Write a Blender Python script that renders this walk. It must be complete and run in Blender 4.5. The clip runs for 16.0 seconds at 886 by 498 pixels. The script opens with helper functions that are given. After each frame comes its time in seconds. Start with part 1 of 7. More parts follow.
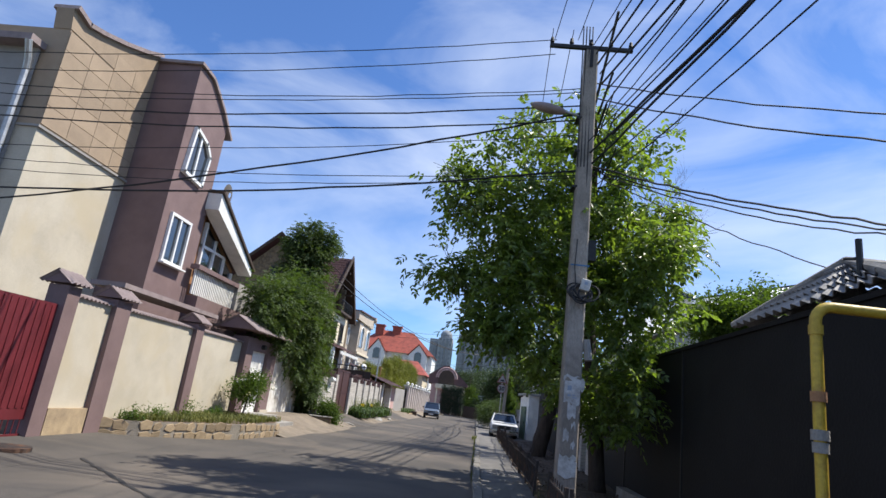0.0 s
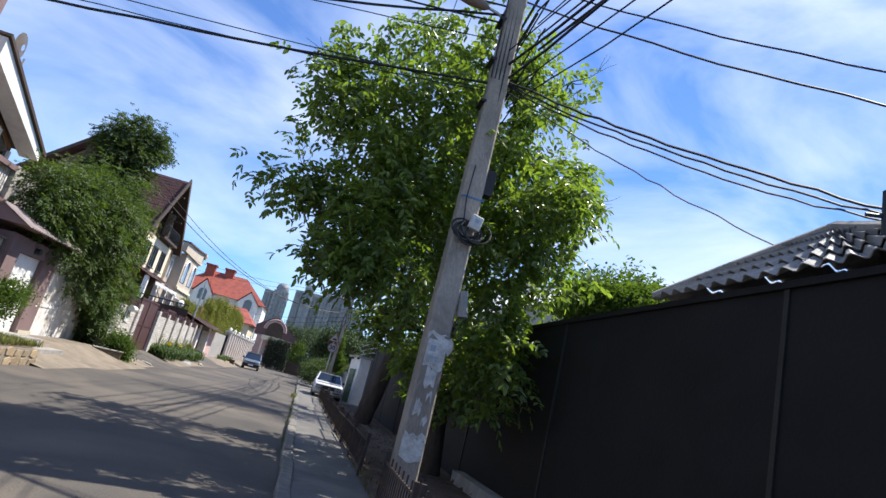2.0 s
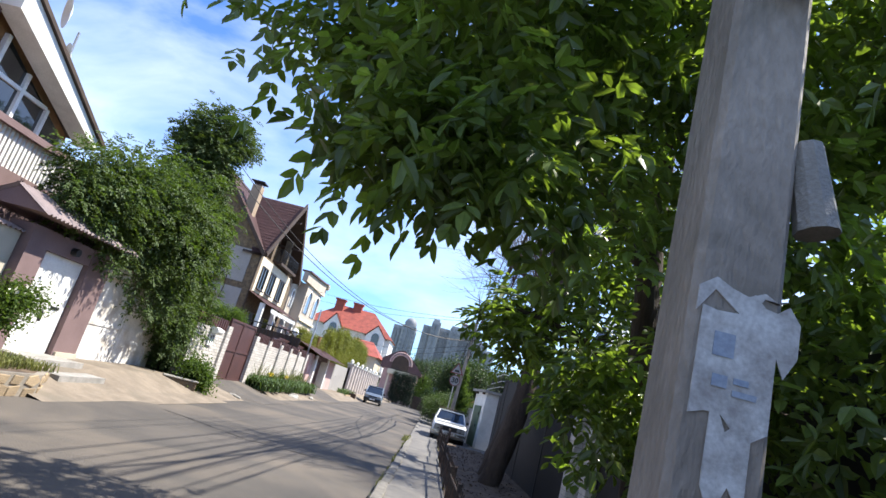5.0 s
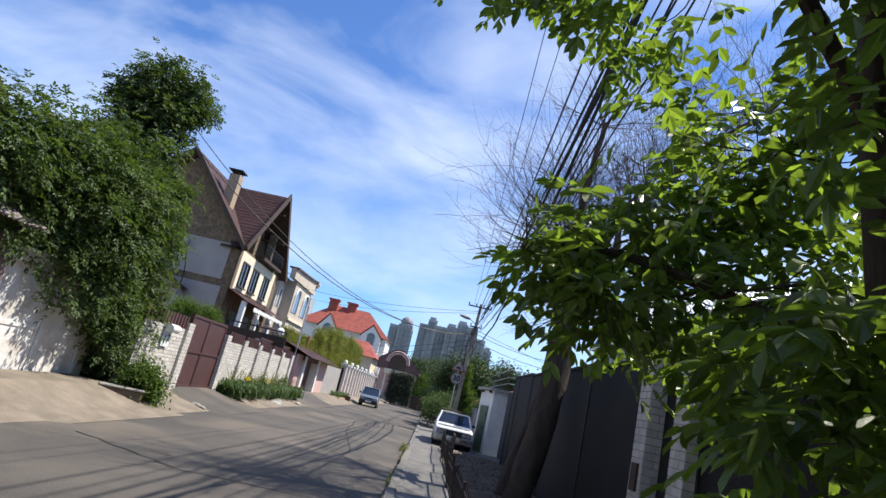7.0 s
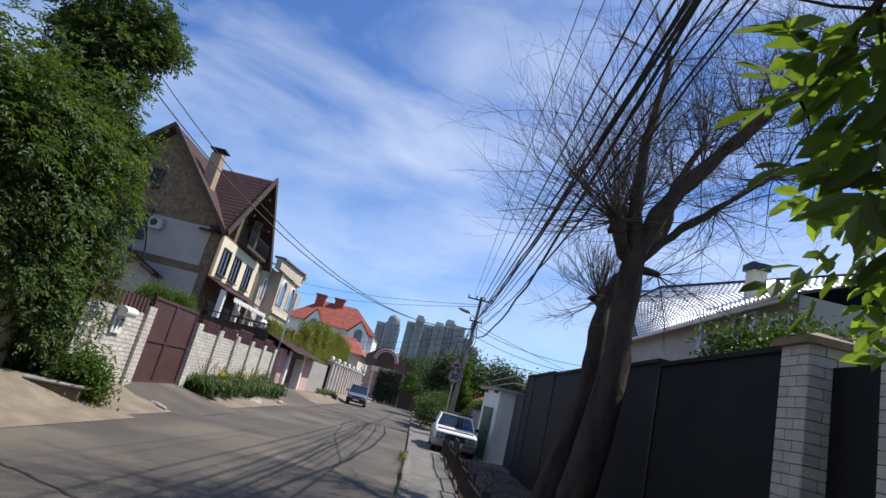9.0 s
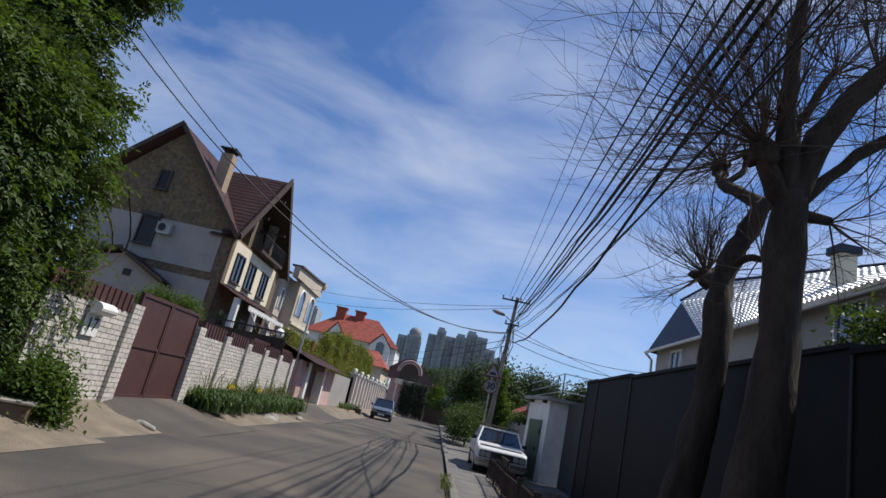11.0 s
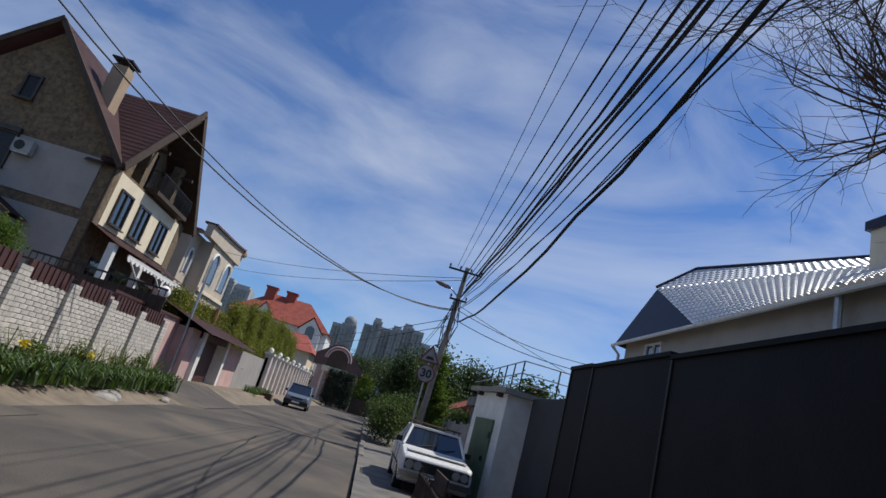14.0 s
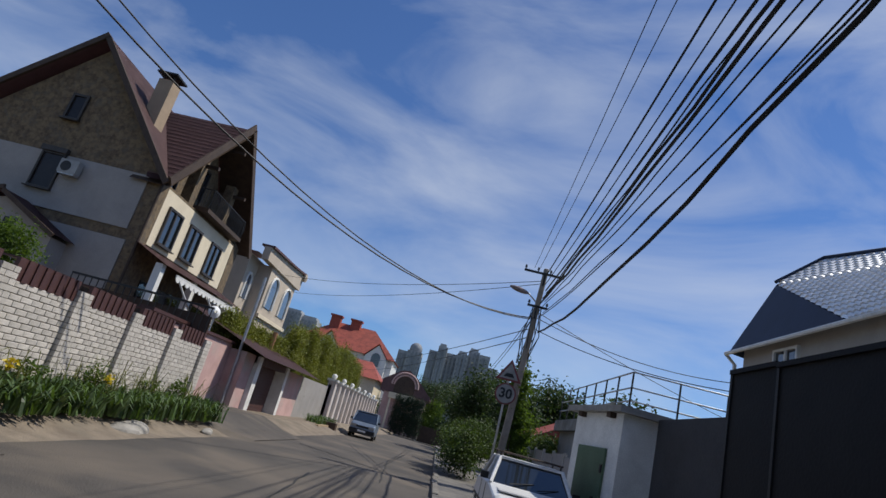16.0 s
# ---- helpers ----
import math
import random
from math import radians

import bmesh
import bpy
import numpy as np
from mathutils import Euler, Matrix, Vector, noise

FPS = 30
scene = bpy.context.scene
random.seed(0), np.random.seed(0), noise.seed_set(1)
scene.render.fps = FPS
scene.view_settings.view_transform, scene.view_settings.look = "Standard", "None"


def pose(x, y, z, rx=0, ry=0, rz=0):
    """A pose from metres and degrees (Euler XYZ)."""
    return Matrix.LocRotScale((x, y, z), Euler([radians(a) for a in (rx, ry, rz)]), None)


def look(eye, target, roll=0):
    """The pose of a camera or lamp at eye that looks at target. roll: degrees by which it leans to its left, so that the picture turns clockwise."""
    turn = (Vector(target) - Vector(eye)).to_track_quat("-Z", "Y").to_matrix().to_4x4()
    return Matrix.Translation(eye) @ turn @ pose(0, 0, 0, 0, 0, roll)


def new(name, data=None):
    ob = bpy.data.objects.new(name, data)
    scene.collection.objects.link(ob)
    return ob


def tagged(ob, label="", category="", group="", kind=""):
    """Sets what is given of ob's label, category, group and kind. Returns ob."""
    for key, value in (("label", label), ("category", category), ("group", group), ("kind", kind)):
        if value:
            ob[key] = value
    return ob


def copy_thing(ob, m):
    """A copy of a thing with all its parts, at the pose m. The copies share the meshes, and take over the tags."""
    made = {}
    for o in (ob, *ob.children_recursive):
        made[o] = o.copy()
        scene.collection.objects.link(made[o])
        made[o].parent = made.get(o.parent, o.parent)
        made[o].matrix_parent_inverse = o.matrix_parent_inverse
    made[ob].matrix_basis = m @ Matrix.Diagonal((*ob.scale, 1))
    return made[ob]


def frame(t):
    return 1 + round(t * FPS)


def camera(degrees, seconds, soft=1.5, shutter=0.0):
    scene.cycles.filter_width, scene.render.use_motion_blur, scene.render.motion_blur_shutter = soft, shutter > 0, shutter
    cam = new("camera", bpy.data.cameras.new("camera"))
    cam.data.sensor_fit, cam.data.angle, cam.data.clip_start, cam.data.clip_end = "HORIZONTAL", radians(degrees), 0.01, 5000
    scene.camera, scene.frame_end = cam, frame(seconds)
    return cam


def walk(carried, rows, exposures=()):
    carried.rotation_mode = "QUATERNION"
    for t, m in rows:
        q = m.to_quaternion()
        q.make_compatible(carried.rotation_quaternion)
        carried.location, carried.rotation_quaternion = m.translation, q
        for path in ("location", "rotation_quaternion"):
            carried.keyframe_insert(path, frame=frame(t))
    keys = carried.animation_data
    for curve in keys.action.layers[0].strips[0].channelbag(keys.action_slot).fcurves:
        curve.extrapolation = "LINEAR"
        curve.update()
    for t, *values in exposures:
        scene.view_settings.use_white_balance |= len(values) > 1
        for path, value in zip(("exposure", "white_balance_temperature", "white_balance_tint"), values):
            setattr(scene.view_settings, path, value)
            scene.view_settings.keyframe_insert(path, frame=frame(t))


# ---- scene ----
cam = camera(75.3, 16.0, 1.5, 0.0)
# seconds, eye, yaw, pitch, roll to the left
PATH = [
    (0, 0.024, 0.955, 1.616, 5.19, 14.90, 7.42),
    (0.5, -0.216, 1.591, 1.563, 1.25, 16.96, 11.21),
    (1, -0.240, 2.252, 1.537, -4.36, 15.91, 11.02),
    (1.5, -0.188, 2.887, 1.521, -7.48, 16.10, 13.59),
    (2, -0.019, 3.567, 1.512, -10.43, 14.40, 14.23),
    (2.5, 0.223, 4.570, 1.566, -7.68, 12.96, 16.84),
    (3, 0.470, 5.338, 1.671, -7.26, 10.60, 14.32),
    (3.5, 0.562, 6.377, 1.672, -1.79, 11.31, 16.24),
    (4, 0.637, 7.244, 1.651, 1.31, 12.40, 15.04),
    (6.5, 0.562, 11.450, 1.792, 4.52, 15.83, 16.29),
    (7, 0.520, 12.175, 1.790, 2.13, 14.50, 13.38),
    (7.5, 0.451, 12.888, 1.780, 2.41, 14.41, 15.16),
    (8, 0.343, 13.576, 1.807, 0.87, 13.60, 13.19),
    (10.5, -0.401, 16.991, 1.587, 0.97, 16.65, 15.59),
    (11, -0.441, 17.771, 1.601, 3.03, 15.42, 12.98),
    (11.5, -0.486, 18.543, 1.566, 2.01, 15.69, 13.07),
    (12, -0.540, 19.381, 1.448, 1.07, 16.14, 11.35),
    (12.5, -0.604, 20.071, 1.404, -2.34, 18.57, 14.44),
    (13, -0.343, 21.166, 1.502, -3.57, 16.25, 15.49),
    (13.1, -0.309, 21.450, 1.525, -3.65, 16.43, 15.73),
    (13.2, -0.274, 21.734, 1.549, -3.73, 16.61, 15.96),
    (13.3, -0.239, 22.018, 1.573, -3.80, 16.79, 16.20),
    (13.4, -0.205, 22.302, 1.596, -3.88, 16.97, 16.43),
    (13.5, -0.170, 22.586, 1.620, -3.96, 17.15, 16.67),
    (14, -0.033, 23.483, 1.632, -2.80, 16.30, 16.08),
    (14.5, -0.059, 24.291, 1.662, 2.41, 16.71, 17.29),
    (15, -0.056, 25.019, 1.668, 3.76, 16.95, 14.54),
    (15.5, -0.198, 25.715, 1.622, 6.99, 17.25, 16.02),
    (16, -0.115, 26.533, 1.587, 3.95, 17.06, 15.00),
    ]
walk(cam, [(t, look((x, y, z), (x - math.sin(radians(a)) * math.cos(radians(p)), y + math.cos(radians(a)) * math.cos(radians(p)), z + math.sin(radians(p))), r)) for t, x, y, z, a, p, r in PATH],
     [(0.0, 0.52), (2.0, 0.78), (3.5, 1.26), (4.0, 1.33), (6.5, 0.75), (8.0, 0.56), (10.5, 0.04), (12.0, -0.12), (16.0, -0.25)])

# ---- light ----
SUN_EL, SUN_AZ = 56.0, 72.0      # degrees above the horizon; from +y towards +x
sun_way = Vector((math.sin(radians(SUN_AZ)) * math.cos(radians(SUN_EL)), math.cos(radians(SUN_AZ)) * math.cos(radians(SUN_EL)), math.sin(radians(SUN_EL))))
world = bpy.data.worlds.new("sky")
scene.world = world
world.use_nodes = True
wn, wl = world.node_tree.nodes, world.node_tree.links
sky = wn.new("ShaderNodeTexSky")
sky.sky_type, sky.sun_disc = "NISHITA", False
sky.sun_elevation, sky.sun_rotation = radians(SUN_EL), radians(SUN_AZ)
sky.air_density, sky.dust_density, sky.ozone_density = 1.0, 0.15, 5.0
coord = wn.new("ShaderNodeTexCoord")
stretch = wn.new("ShaderNodeMapping")
stretch.inputs["Rotation"].default_value = (0.25, 0.5, 0.6)
stretch.inputs["Scale"].default_value = (1.0, 2.3, 3.2)
wisps = wn.new("ShaderNodeTexNoise")
wisps.inputs["Scale"].default_value, wisps.inputs["Detail"].default_value, wisps.inputs["Roughness"].default_value, wisps.inputs["Distortion"].default_value = 1.7, 8.0, 0.55, 0.5
ramp = wn.new("ShaderNodeValToRGB")
ramp.color_ramp.elements[0].position, ramp.color_ramp.elements[1].position = 0.40, 0.82
ramp.color_ramp.elements[1].color = (0.7, 0.7, 0.7, 1)
cloud = wn.new("ShaderNodeMix")
cloud.data_type = "RGBA"
cloud.inputs["B"].default_value = (7.2, 7.8, 8.8, 1)
wl.new(coord.outputs["Generated"], stretch.inputs["Vector"])
wl.new(stretch.outputs["Vector"], wisps.inputs["Vector"])
wl.new(wisps.outputs["Fac"], ramp.inputs["Fac"])
wl.new(ramp.outputs["Color"], cloud.inputs["Factor"])
tint = wn.new("ShaderNodeMix")
tint.data_type, tint.blend_type = "RGBA", "MULTIPLY"
tint.inputs["Factor"].default_value, tint.inputs["B"].default_value = 1.0, (0.74, 0.93, 1.22, 1)
wl.new(sky.outputs["Color"], tint.inputs["A"])
wl.new(tint.outputs["Result"], cloud.inputs["A"])
wl.new(cloud.outputs["Result"], wn["Background"].inputs["Color"])
wn["Background"].inputs["Strength"].default_value = 0.105
sun = new("sun", bpy.data.lights.new("sun", "SUN"))
sun.data.energy, sun.data.angle, sun.data.color = 5.0, radians(0.6), (1.0, 0.95, 0.86)
sun.matrix_world = look(sun_way * 60, (0, 0, 0))

# ---- materials ----
def mat(name, base, rough=0.8, second=None, scale=6.0, spread=0.5, fine=60.0, bump=0.15, metal=0.0, spec=0.4, stretch=(1, 1, 1), rnd=0.0, island=0.0, stain=None, stain_scale=0.6, trans=0.0, alpha=1.0):
    """A surface with colour varied at two scales, grain relief, and optional stains."""
    m = bpy.data.materials.new(name)
    m.use_nodes = True
    n, l = m.node_tree.nodes, m.node_tree.links
    b = n["Principled BSDF"]
    b.inputs["Roughness"].default_value, b.inputs["Metallic"].default_value = rough, metal
    b.inputs["Specular IOR Level"].default_value = spec
    second = second or tuple(c * (1 - spread) for c in base)
    tc = n.new("ShaderNodeTexCoord")
    mp = n.new("ShaderNodeMapping")
    mp.inputs["Scale"].default_value = stretch
    l.new(tc.outputs["Object"], mp.inputs["Vector"])
    big = n.new("ShaderNodeTexNoise")
    big.inputs["Scale"].default_value, big.inputs["Detail"].default_value, big.inputs["Roughness"].default_value = scale, 5.0, 0.62
    l.new(mp.outputs["Vector"], big.inputs["Vector"])
    mix = n.new("ShaderNodeMix")
    mix.data_type = "RGBA"
    mix.inputs["A"].default_value, mix.inputs["B"].default_value = (*second, 1), (*base, 1)
    mr = n.new("ShaderNodeMapRange")
    mr.inputs["From Min"].default_value, mr.inputs["From Max"].default_value = 0.33, 0.62
    l.new(big.outputs["Fac"], mr.inputs["Value"])
    l.new(mr.outputs["Result"], mix.inputs["Factor"])
    out = mix.outputs["Result"]
    small = n.new("ShaderNodeTexNoise")
    small.inputs["Scale"].default_value, small.inputs["Detail"].default_value = fine, 3.0
    l.new(mp.outputs["Vector"], small.inputs["Vector"])
    grain = n.new("ShaderNodeMix")
    grain.data_type, grain.blend_type = "RGBA", "MULTIPLY"
    grain.inputs["Factor"].default_value = 0.35
    gr = n.new("ShaderNodeMapRange")
    gr.inputs["From Min"].default_value, gr.inputs["From Max"].default_value, gr.inputs["To Min"].default_value, gr.inputs["To Max"].default_value = 0.3, 0.7, 0.55, 1.25
    l.new(small.outputs["Fac"], gr.inputs["Value"])
    l.new(out, grain.inputs["A"])
    l.new(gr.outputs["Result"], grain.inputs["B"])
    out = grain.outputs["Result"]
    if stain:
        st = n.new("ShaderNodeTexNoise")
        st.inputs["Scale"].default_value, st.inputs["Detail"].default_value, st.inputs["Distortion"].default_value = stain_scale, 6.0, 0.6
        l.new(tc.outputs["Object"], st.inputs["Vector"])
        sr = n.new("ShaderNodeMapRange")
        sr.inputs["From Min"].default_value, sr.inputs["From Max"].default_value, sr.inputs["To Max"].default_value = 0.5, 0.68, 0.8
        l.new(st.outputs["Fac"], sr.inputs["Value"])
        sm = n.new("ShaderNodeMix")
        sm.data_type = "RGBA"
        sm.inputs["B"].default_value = (*stain, 1)
        l.new(sr.outputs["Result"], sm.inputs["Factor"])
        l.new(out, sm.inputs["A"])
        out = sm.outputs["Result"]
    if rnd or island:
        hs = n.new("ShaderNodeHueSaturation")
        vr = n.new("ShaderNodeMapRange")
        amount = rnd or island
        vr.inputs["To Min"].default_value, vr.inputs["To Max"].default_value = 1 - amount, 1 + amount
        src = n.new("ShaderNodeObjectInfo") if rnd else n.new("ShaderNodeNewGeometry")
        l.new(src.outputs["Random" if rnd else "Random Per Island"], vr.inputs["Value"])
        l.new(vr.outputs["Result"], hs.inputs["Value"])
        l.new(out, hs.inputs["Color"])
        out = hs.outputs["Color"]
    l.new(out, b.inputs["Base Color"])
    if bump:
        bp = n.new("ShaderNodeBump")
        bp.inputs["Strength"].default_value, bp.inputs["Distance"].default_value = min(1.0, bump * 2), 0.02
        l.new(small.outputs["Fac"], bp.inputs["Height"])
        l.new(bp.outputs["Normal"], b.inputs["Normal"])
    if trans:
        tr = n.new("ShaderNodeBsdfTranslucent")
        glow = n.new("ShaderNodeMix")
        glow.data_type, glow.blend_type = "RGBA", "MULTIPLY"
        glow.inputs["Factor"].default_value = 1.0
        glow.inputs["B"].default_value = (1.5, 1.6, 0.45, 1)
        l.new(out, glow.inputs["A"])
        l.new(glow.outputs["Result"], tr.inputs["Color"])
        ms = n.new("ShaderNodeMixShader")
        ms.inputs["Fac"].default_value = trans
        l.new(b.outputs["BSDF"], ms.inputs[1])
        l.new(tr.outputs["BSDF"], ms.inputs[2])
        l.new(ms.outputs["Shader"], n["Material Output"].inputs["Surface"])
    return m


ASPHALT = mat("asphalt", (0.099, 0.086, 0.073), 0.9, (0.063, 0.057, 0.051), 0.5, fine=45, bump=0.3, stain=(0.145, 0.12, 0.094), stain_scale=0.35)
CONCRETE = mat("concrete", (0.36, 0.34, 0.31), 0.9, (0.22, 0.21, 0.19), 3.0, fine=70, bump=0.25, stain=(0.2, 0.19, 0.17), stain_scale=1.3)
KERB = mat("kerbstone", (0.22, 0.205, 0.18), 0.9, (0.12, 0.112, 0.1), 5.0, fine=70, bump=0.25, rnd=0.15)
PAVING = mat("paving", (0.17, 0.16, 0.148), 0.9, (0.11, 0.105, 0.10), 2.0, fine=60, bump=0.25, stain=(0.2, 0.185, 0.16), stain_scale=1.0)
SOIL = mat("soil", (0.13, 0.09, 0.062), 1.0, (0.07, 0.05, 0.037), 3.0, fine=30, bump=0.6, stain=(0.17, 0.12, 0.075), stain_scale=2.0)
SAND = mat("sand", (0.25, 0.205, 0.155), 1.0, (0.16, 0.13, 0.1), 1.6, fine=50, bump=0.4, stain=(0.15, 0.13, 0.10), stain_scale=1.0)
GROUND = mat("far_ground", (0.14, 0.15, 0.08), 1.0, (0.09, 0.1, 0.05), 0.3, fine=5, bump=0.3)
DARKWALL = mat("charcoal_paint", (0.0095, 0.0092, 0.0098), 0.65, (0.007, 0.0068, 0.0072), 1.5, fine=25, bump=0.1, spec=0.25, stain=(0.014, 0.0132, 0.013), stain_scale=0.8)
CREAM = mat("cream_render", (0.54, 0.485, 0.385), 0.9, (0.45, 0.40, 0.315), 1.2, fine=90, bump=0.15, stain=(0.48, 0.41, 0.29), stain_scale=0.7)
MAUVE = mat("mauve_render", (0.2, 0.135, 0.13), 0.85, (0.165, 0.11, 0.107), 1.5, fine=90, bump=0.12)
TAN = mat("tan_slab", (0.36, 0.27, 0.185), 0.8, (0.30, 0.225, 0.155), 1.5, fine=70, bump=0.12, rnd=0.08)
WHITE = mat("white_paint", (0.78, 0.77, 0.73), 0.6, (0.66, 0.65, 0.61), 3.0, fine=50, bump=0.08)
GREYWALL = mat("grey_render", (0.34, 0.32, 0.30), 0.9, (0.28, 0.265, 0.25), 1.0, fine=70, bump=0.15)


# ---- mesh helpers ----
def box(bm, x0, y0, z0, x1, y1, z1, m=None):
    """An upright box between two corners, turned and moved by m."""
    vs = [bm.verts.new((x, y, z)) for z in (z0, z1) for x, y in ((x0, y0), (x1, y0), (x1, y1), (x0, y1))]
    for f in ((3, 2, 1, 0), (4, 5, 6, 7), (0, 1, 5, 4), (1, 2, 6, 5), (2, 3, 7, 6), (3, 0, 4, 7)):
        bm.faces.new([vs[i] for i in f])
    if m:
        bmesh.ops.transform(bm, matrix=m, verts=vs)
    return vs


def prism(bm, outline, depth, m=None):
    """A flat outline (list of (u, v)) in the xz plane, thickened along y."""
    a = [bm.verts.new((u, 0, v)) for u, v in outline]
    b = [bm.verts.new((u, depth, v)) for u, v in outline]
    bm.faces.new(a)
    bm.faces.new(b[::-1])
    for i in range(len(a)):
        j = (i + 1) % len(a)
        bm.faces.new((a[j], a[i], b[i], b[j]))
    if m:
        bmesh.ops.transform(bm, matrix=m, verts=a + b)
    bmesh.ops.recalc_face_normals(bm, faces=bm.faces[:])
    return a + b


def tube(bm, points, radius, sides=8, taper=None):
    """A round bar through points; taper: the radius at the far end."""
    pts = [Vector(p) for p in points]
    taper = radius if taper is None else taper
    rings = []
    ref = None
    for i, p in enumerate(pts):
        d = (pts[min(i + 1, len(pts) - 1)] - pts[max(i - 1, 0)]).normalized()
        if ref is None:
            ref = d.orthogonal()
        ref = (ref - d * ref.dot(d)).normalized()
        side = d.cross(ref)
        r = radius + (taper - radius) * i / max(1, len(pts) - 1)
        rings.append([bm.verts.new(p + (ref * math.cos(k * math.tau / sides) + side * math.sin(k * math.tau / sides)) * r) for k in range(sides)])
    for a, b in zip(rings, rings[1:]):
        for k in range(sides):
            bm.faces.new((a[k], a[(k + 1) % sides], b[(k + 1) % sides], b[k]))
    bm.faces.new(rings[0][::-1])
    bm.faces.new(rings[-1])


def link(name, bm, material, parent=None, label="", bevel=0.0, smooth=False):
    """Turn a bmesh into one mesh object, under a parent if given."""
    if bevel:
        bmesh.ops.bevel(bm, geom=[e for e in bm.edges if len(e.link_faces) == 2 and e.calc_face_angle() > 0.6], offset=bevel, segments=1, affect="EDGES", clamp_overlap=True)
    me = bpy.data.meshes.new(name)
    bm.to_mesh(me)
    bm.free()
    for mt in (material if isinstance(material, (list, tuple)) else [material]):
        me.materials.append(mt)
    if smooth:
        me.shade_smooth()
    ob = new(name, me)
    ob.parent = parent
    if label:
        ob["label"] = label
    return ob


def part(name, bm, material, parent, label="", bevel=0.0, smooth=False):
    return link(name, bm, material, parent, label, bevel, smooth)


def solid(name, corners, material, parent=None, label="", bevel=0.0, m=None):
    """One box-shaped part."""
    bm = bmesh.new()
    box(bm, *corners, m)
    return link(name, bm, material, parent, label, bevel)


def thing(name, place=(0, 0, 0), label="", category="", group="", kind="", turn=0.0):
    ob = new(name)
    ob.matrix_world = pose(*place, 0, 0, turn)
    return tagged(ob, label, category, group, kind)


def structure(name, bm, material, label, category, bevel=0.0):
    return tagged(link(name, bm, material, None, "", bevel), label, category, "", "structure")

# ---- ground, road, walls ----
bm = bmesh.new()
box(bm, -900, -300, -3.2, 900, 1500, -0.75)
structure("ground", bm, GROUND, "flat green and earthy land reaching the horizon", "ground")

def road_z(y):
    return -0.006 * max(0.0, y - 40)

bm = bmesh.new()
rows = [-40, -10, 0, 10, 20, 30, 40, 55, 70, 90, 120, 160]
cols = [-6.4, -4.5, -2.5, -1.0, 0.12]
grid = [[bm.verts.new((x, y, road_z(y) + 0.03 * (1 - ((x + 3) / 3.3) ** 2))) for x in cols] for y in rows]
for a, b in zip(grid, grid[1:]):
    for i in range(len(cols) - 1):
        bm.faces.new((a[i], a[i + 1], b[i + 1], b[i]))
structure("road", bm, ASPHALT, "worn grey asphalt street with dusty patches", "road")
bm = bmesh.new()
for y0, y1 in zip(rows, rows[1:]):
    z0, z1 = road_z(y0), road_z(y1)
    v = [bm.verts.new(p) for p in ((0.14, y0, z0 + 0.10), (9, y0, z0 + 0.10), (9, y1, z1 + 0.10), (0.14, y1, z1 + 0.10))]
    bm.faces.new(v)
structure("pavement", bm, PAVING, "cracked grey asphalt footpath", "pavement")
VERGE = ((-30, 0.38), (-7.0, 0.36), (-6.5, 0.22), (-6.0, 0.07), (-5.5, -0.02))
bm = bmesh.new()
ys = [19.0 + 1.0 * k for k in range(60)] + [85, 100, 120, 160]
strip = [[bm.verts.new((x, y, road_z(y) + z + (0.05 * noise.noise((x * 1.7, y * 0.8, 3.0)) if -7.1 < x < -5.8 else 0))) for x, z in VERGE] for y in ys]
for a, b in zip(strip, strip[1:]):
    for i in range(len(VERGE) - 1):
        bm.faces.new((a[i], a[i + 1], b[i + 1], b[i]))
structure("verge", bm, SAND, "sandy verge beside the road", "ground")
bm = bmesh.new()
v = [bm.verts.new(p) for p in ((-6.4, -40, 0.0), (-6.4, 19, 0.0), (-8.3, 19, 0.14), (-8.3, -40, 0.14), (-30, -40, 0.16), (-30, 19, 0.16))]
bm.faces.new((v[0], v[1], v[2], v[3]))
bm.faces.new((v[3], v[2], v[5], v[4]))
structure("apron", bm, ASPHALT, "asphalt apron before the red gate", "driveway")

# ---- more materials ----
CORRUG = mat("fibre_cement", (0.30, 0.24, 0.23), 0.9, (0.22, 0.175, 0.17), 3.0, fine=60, bump=0.2)
STONE = mat("rubble_stone", (0.36, 0.27, 0.165), 0.9, (0.24, 0.18, 0.115), 4.0, fine=50, bump=0.35, rnd=0.3)
MORTAR = mat("mortar", (0.30, 0.26, 0.21), 0.95, (0.2, 0.18, 0.15), 4.0, fine=60, bump=0.3)
BROWNSTONE = mat("brown_stone_cladding", (0.20, 0.145, 0.085), 0.9, (0.085, 0.06, 0.04), 4.5, fine=14, bump=0.5, stain=(0.12, 0.10, 0.075), stain_scale=3.0)
REDGATE = mat("dark_red_enamel", (0.15, 0.022, 0.028), 0.45, (0.11, 0.016, 0.02), 2.0, fine=40, bump=0.05)
BROWNMETAL = mat("brown_sheet", (0.085, 0.04, 0.036), 0.5, (0.065, 0.03, 0.028), 2.0, fine=30, bump=0.06)
PLASTIC = mat("white_plastic", (0.8, 0.8, 0.78), 0.4, (0.72, 0.72, 0.7), 3.0, fine=30, bump=0.02)
STEEL = mat("zinc", (0.5, 0.5, 0.5), 0.45, (0.36, 0.36, 0.36), 4.0, fine=40, bump=0.05, metal=0.7)
BLACK = mat("black_metal", (0.02, 0.02, 0.02), 0.5, (0.012, 0.012, 0.012), 6.0, fine=60, bump=0.1)
BRICK = mat("silicate_brick", (0.58, 0.54, 0.49), 0.9, (0.46, 0.43, 0.385), 5.0, fine=80, bump=0.2, rnd=0.12)
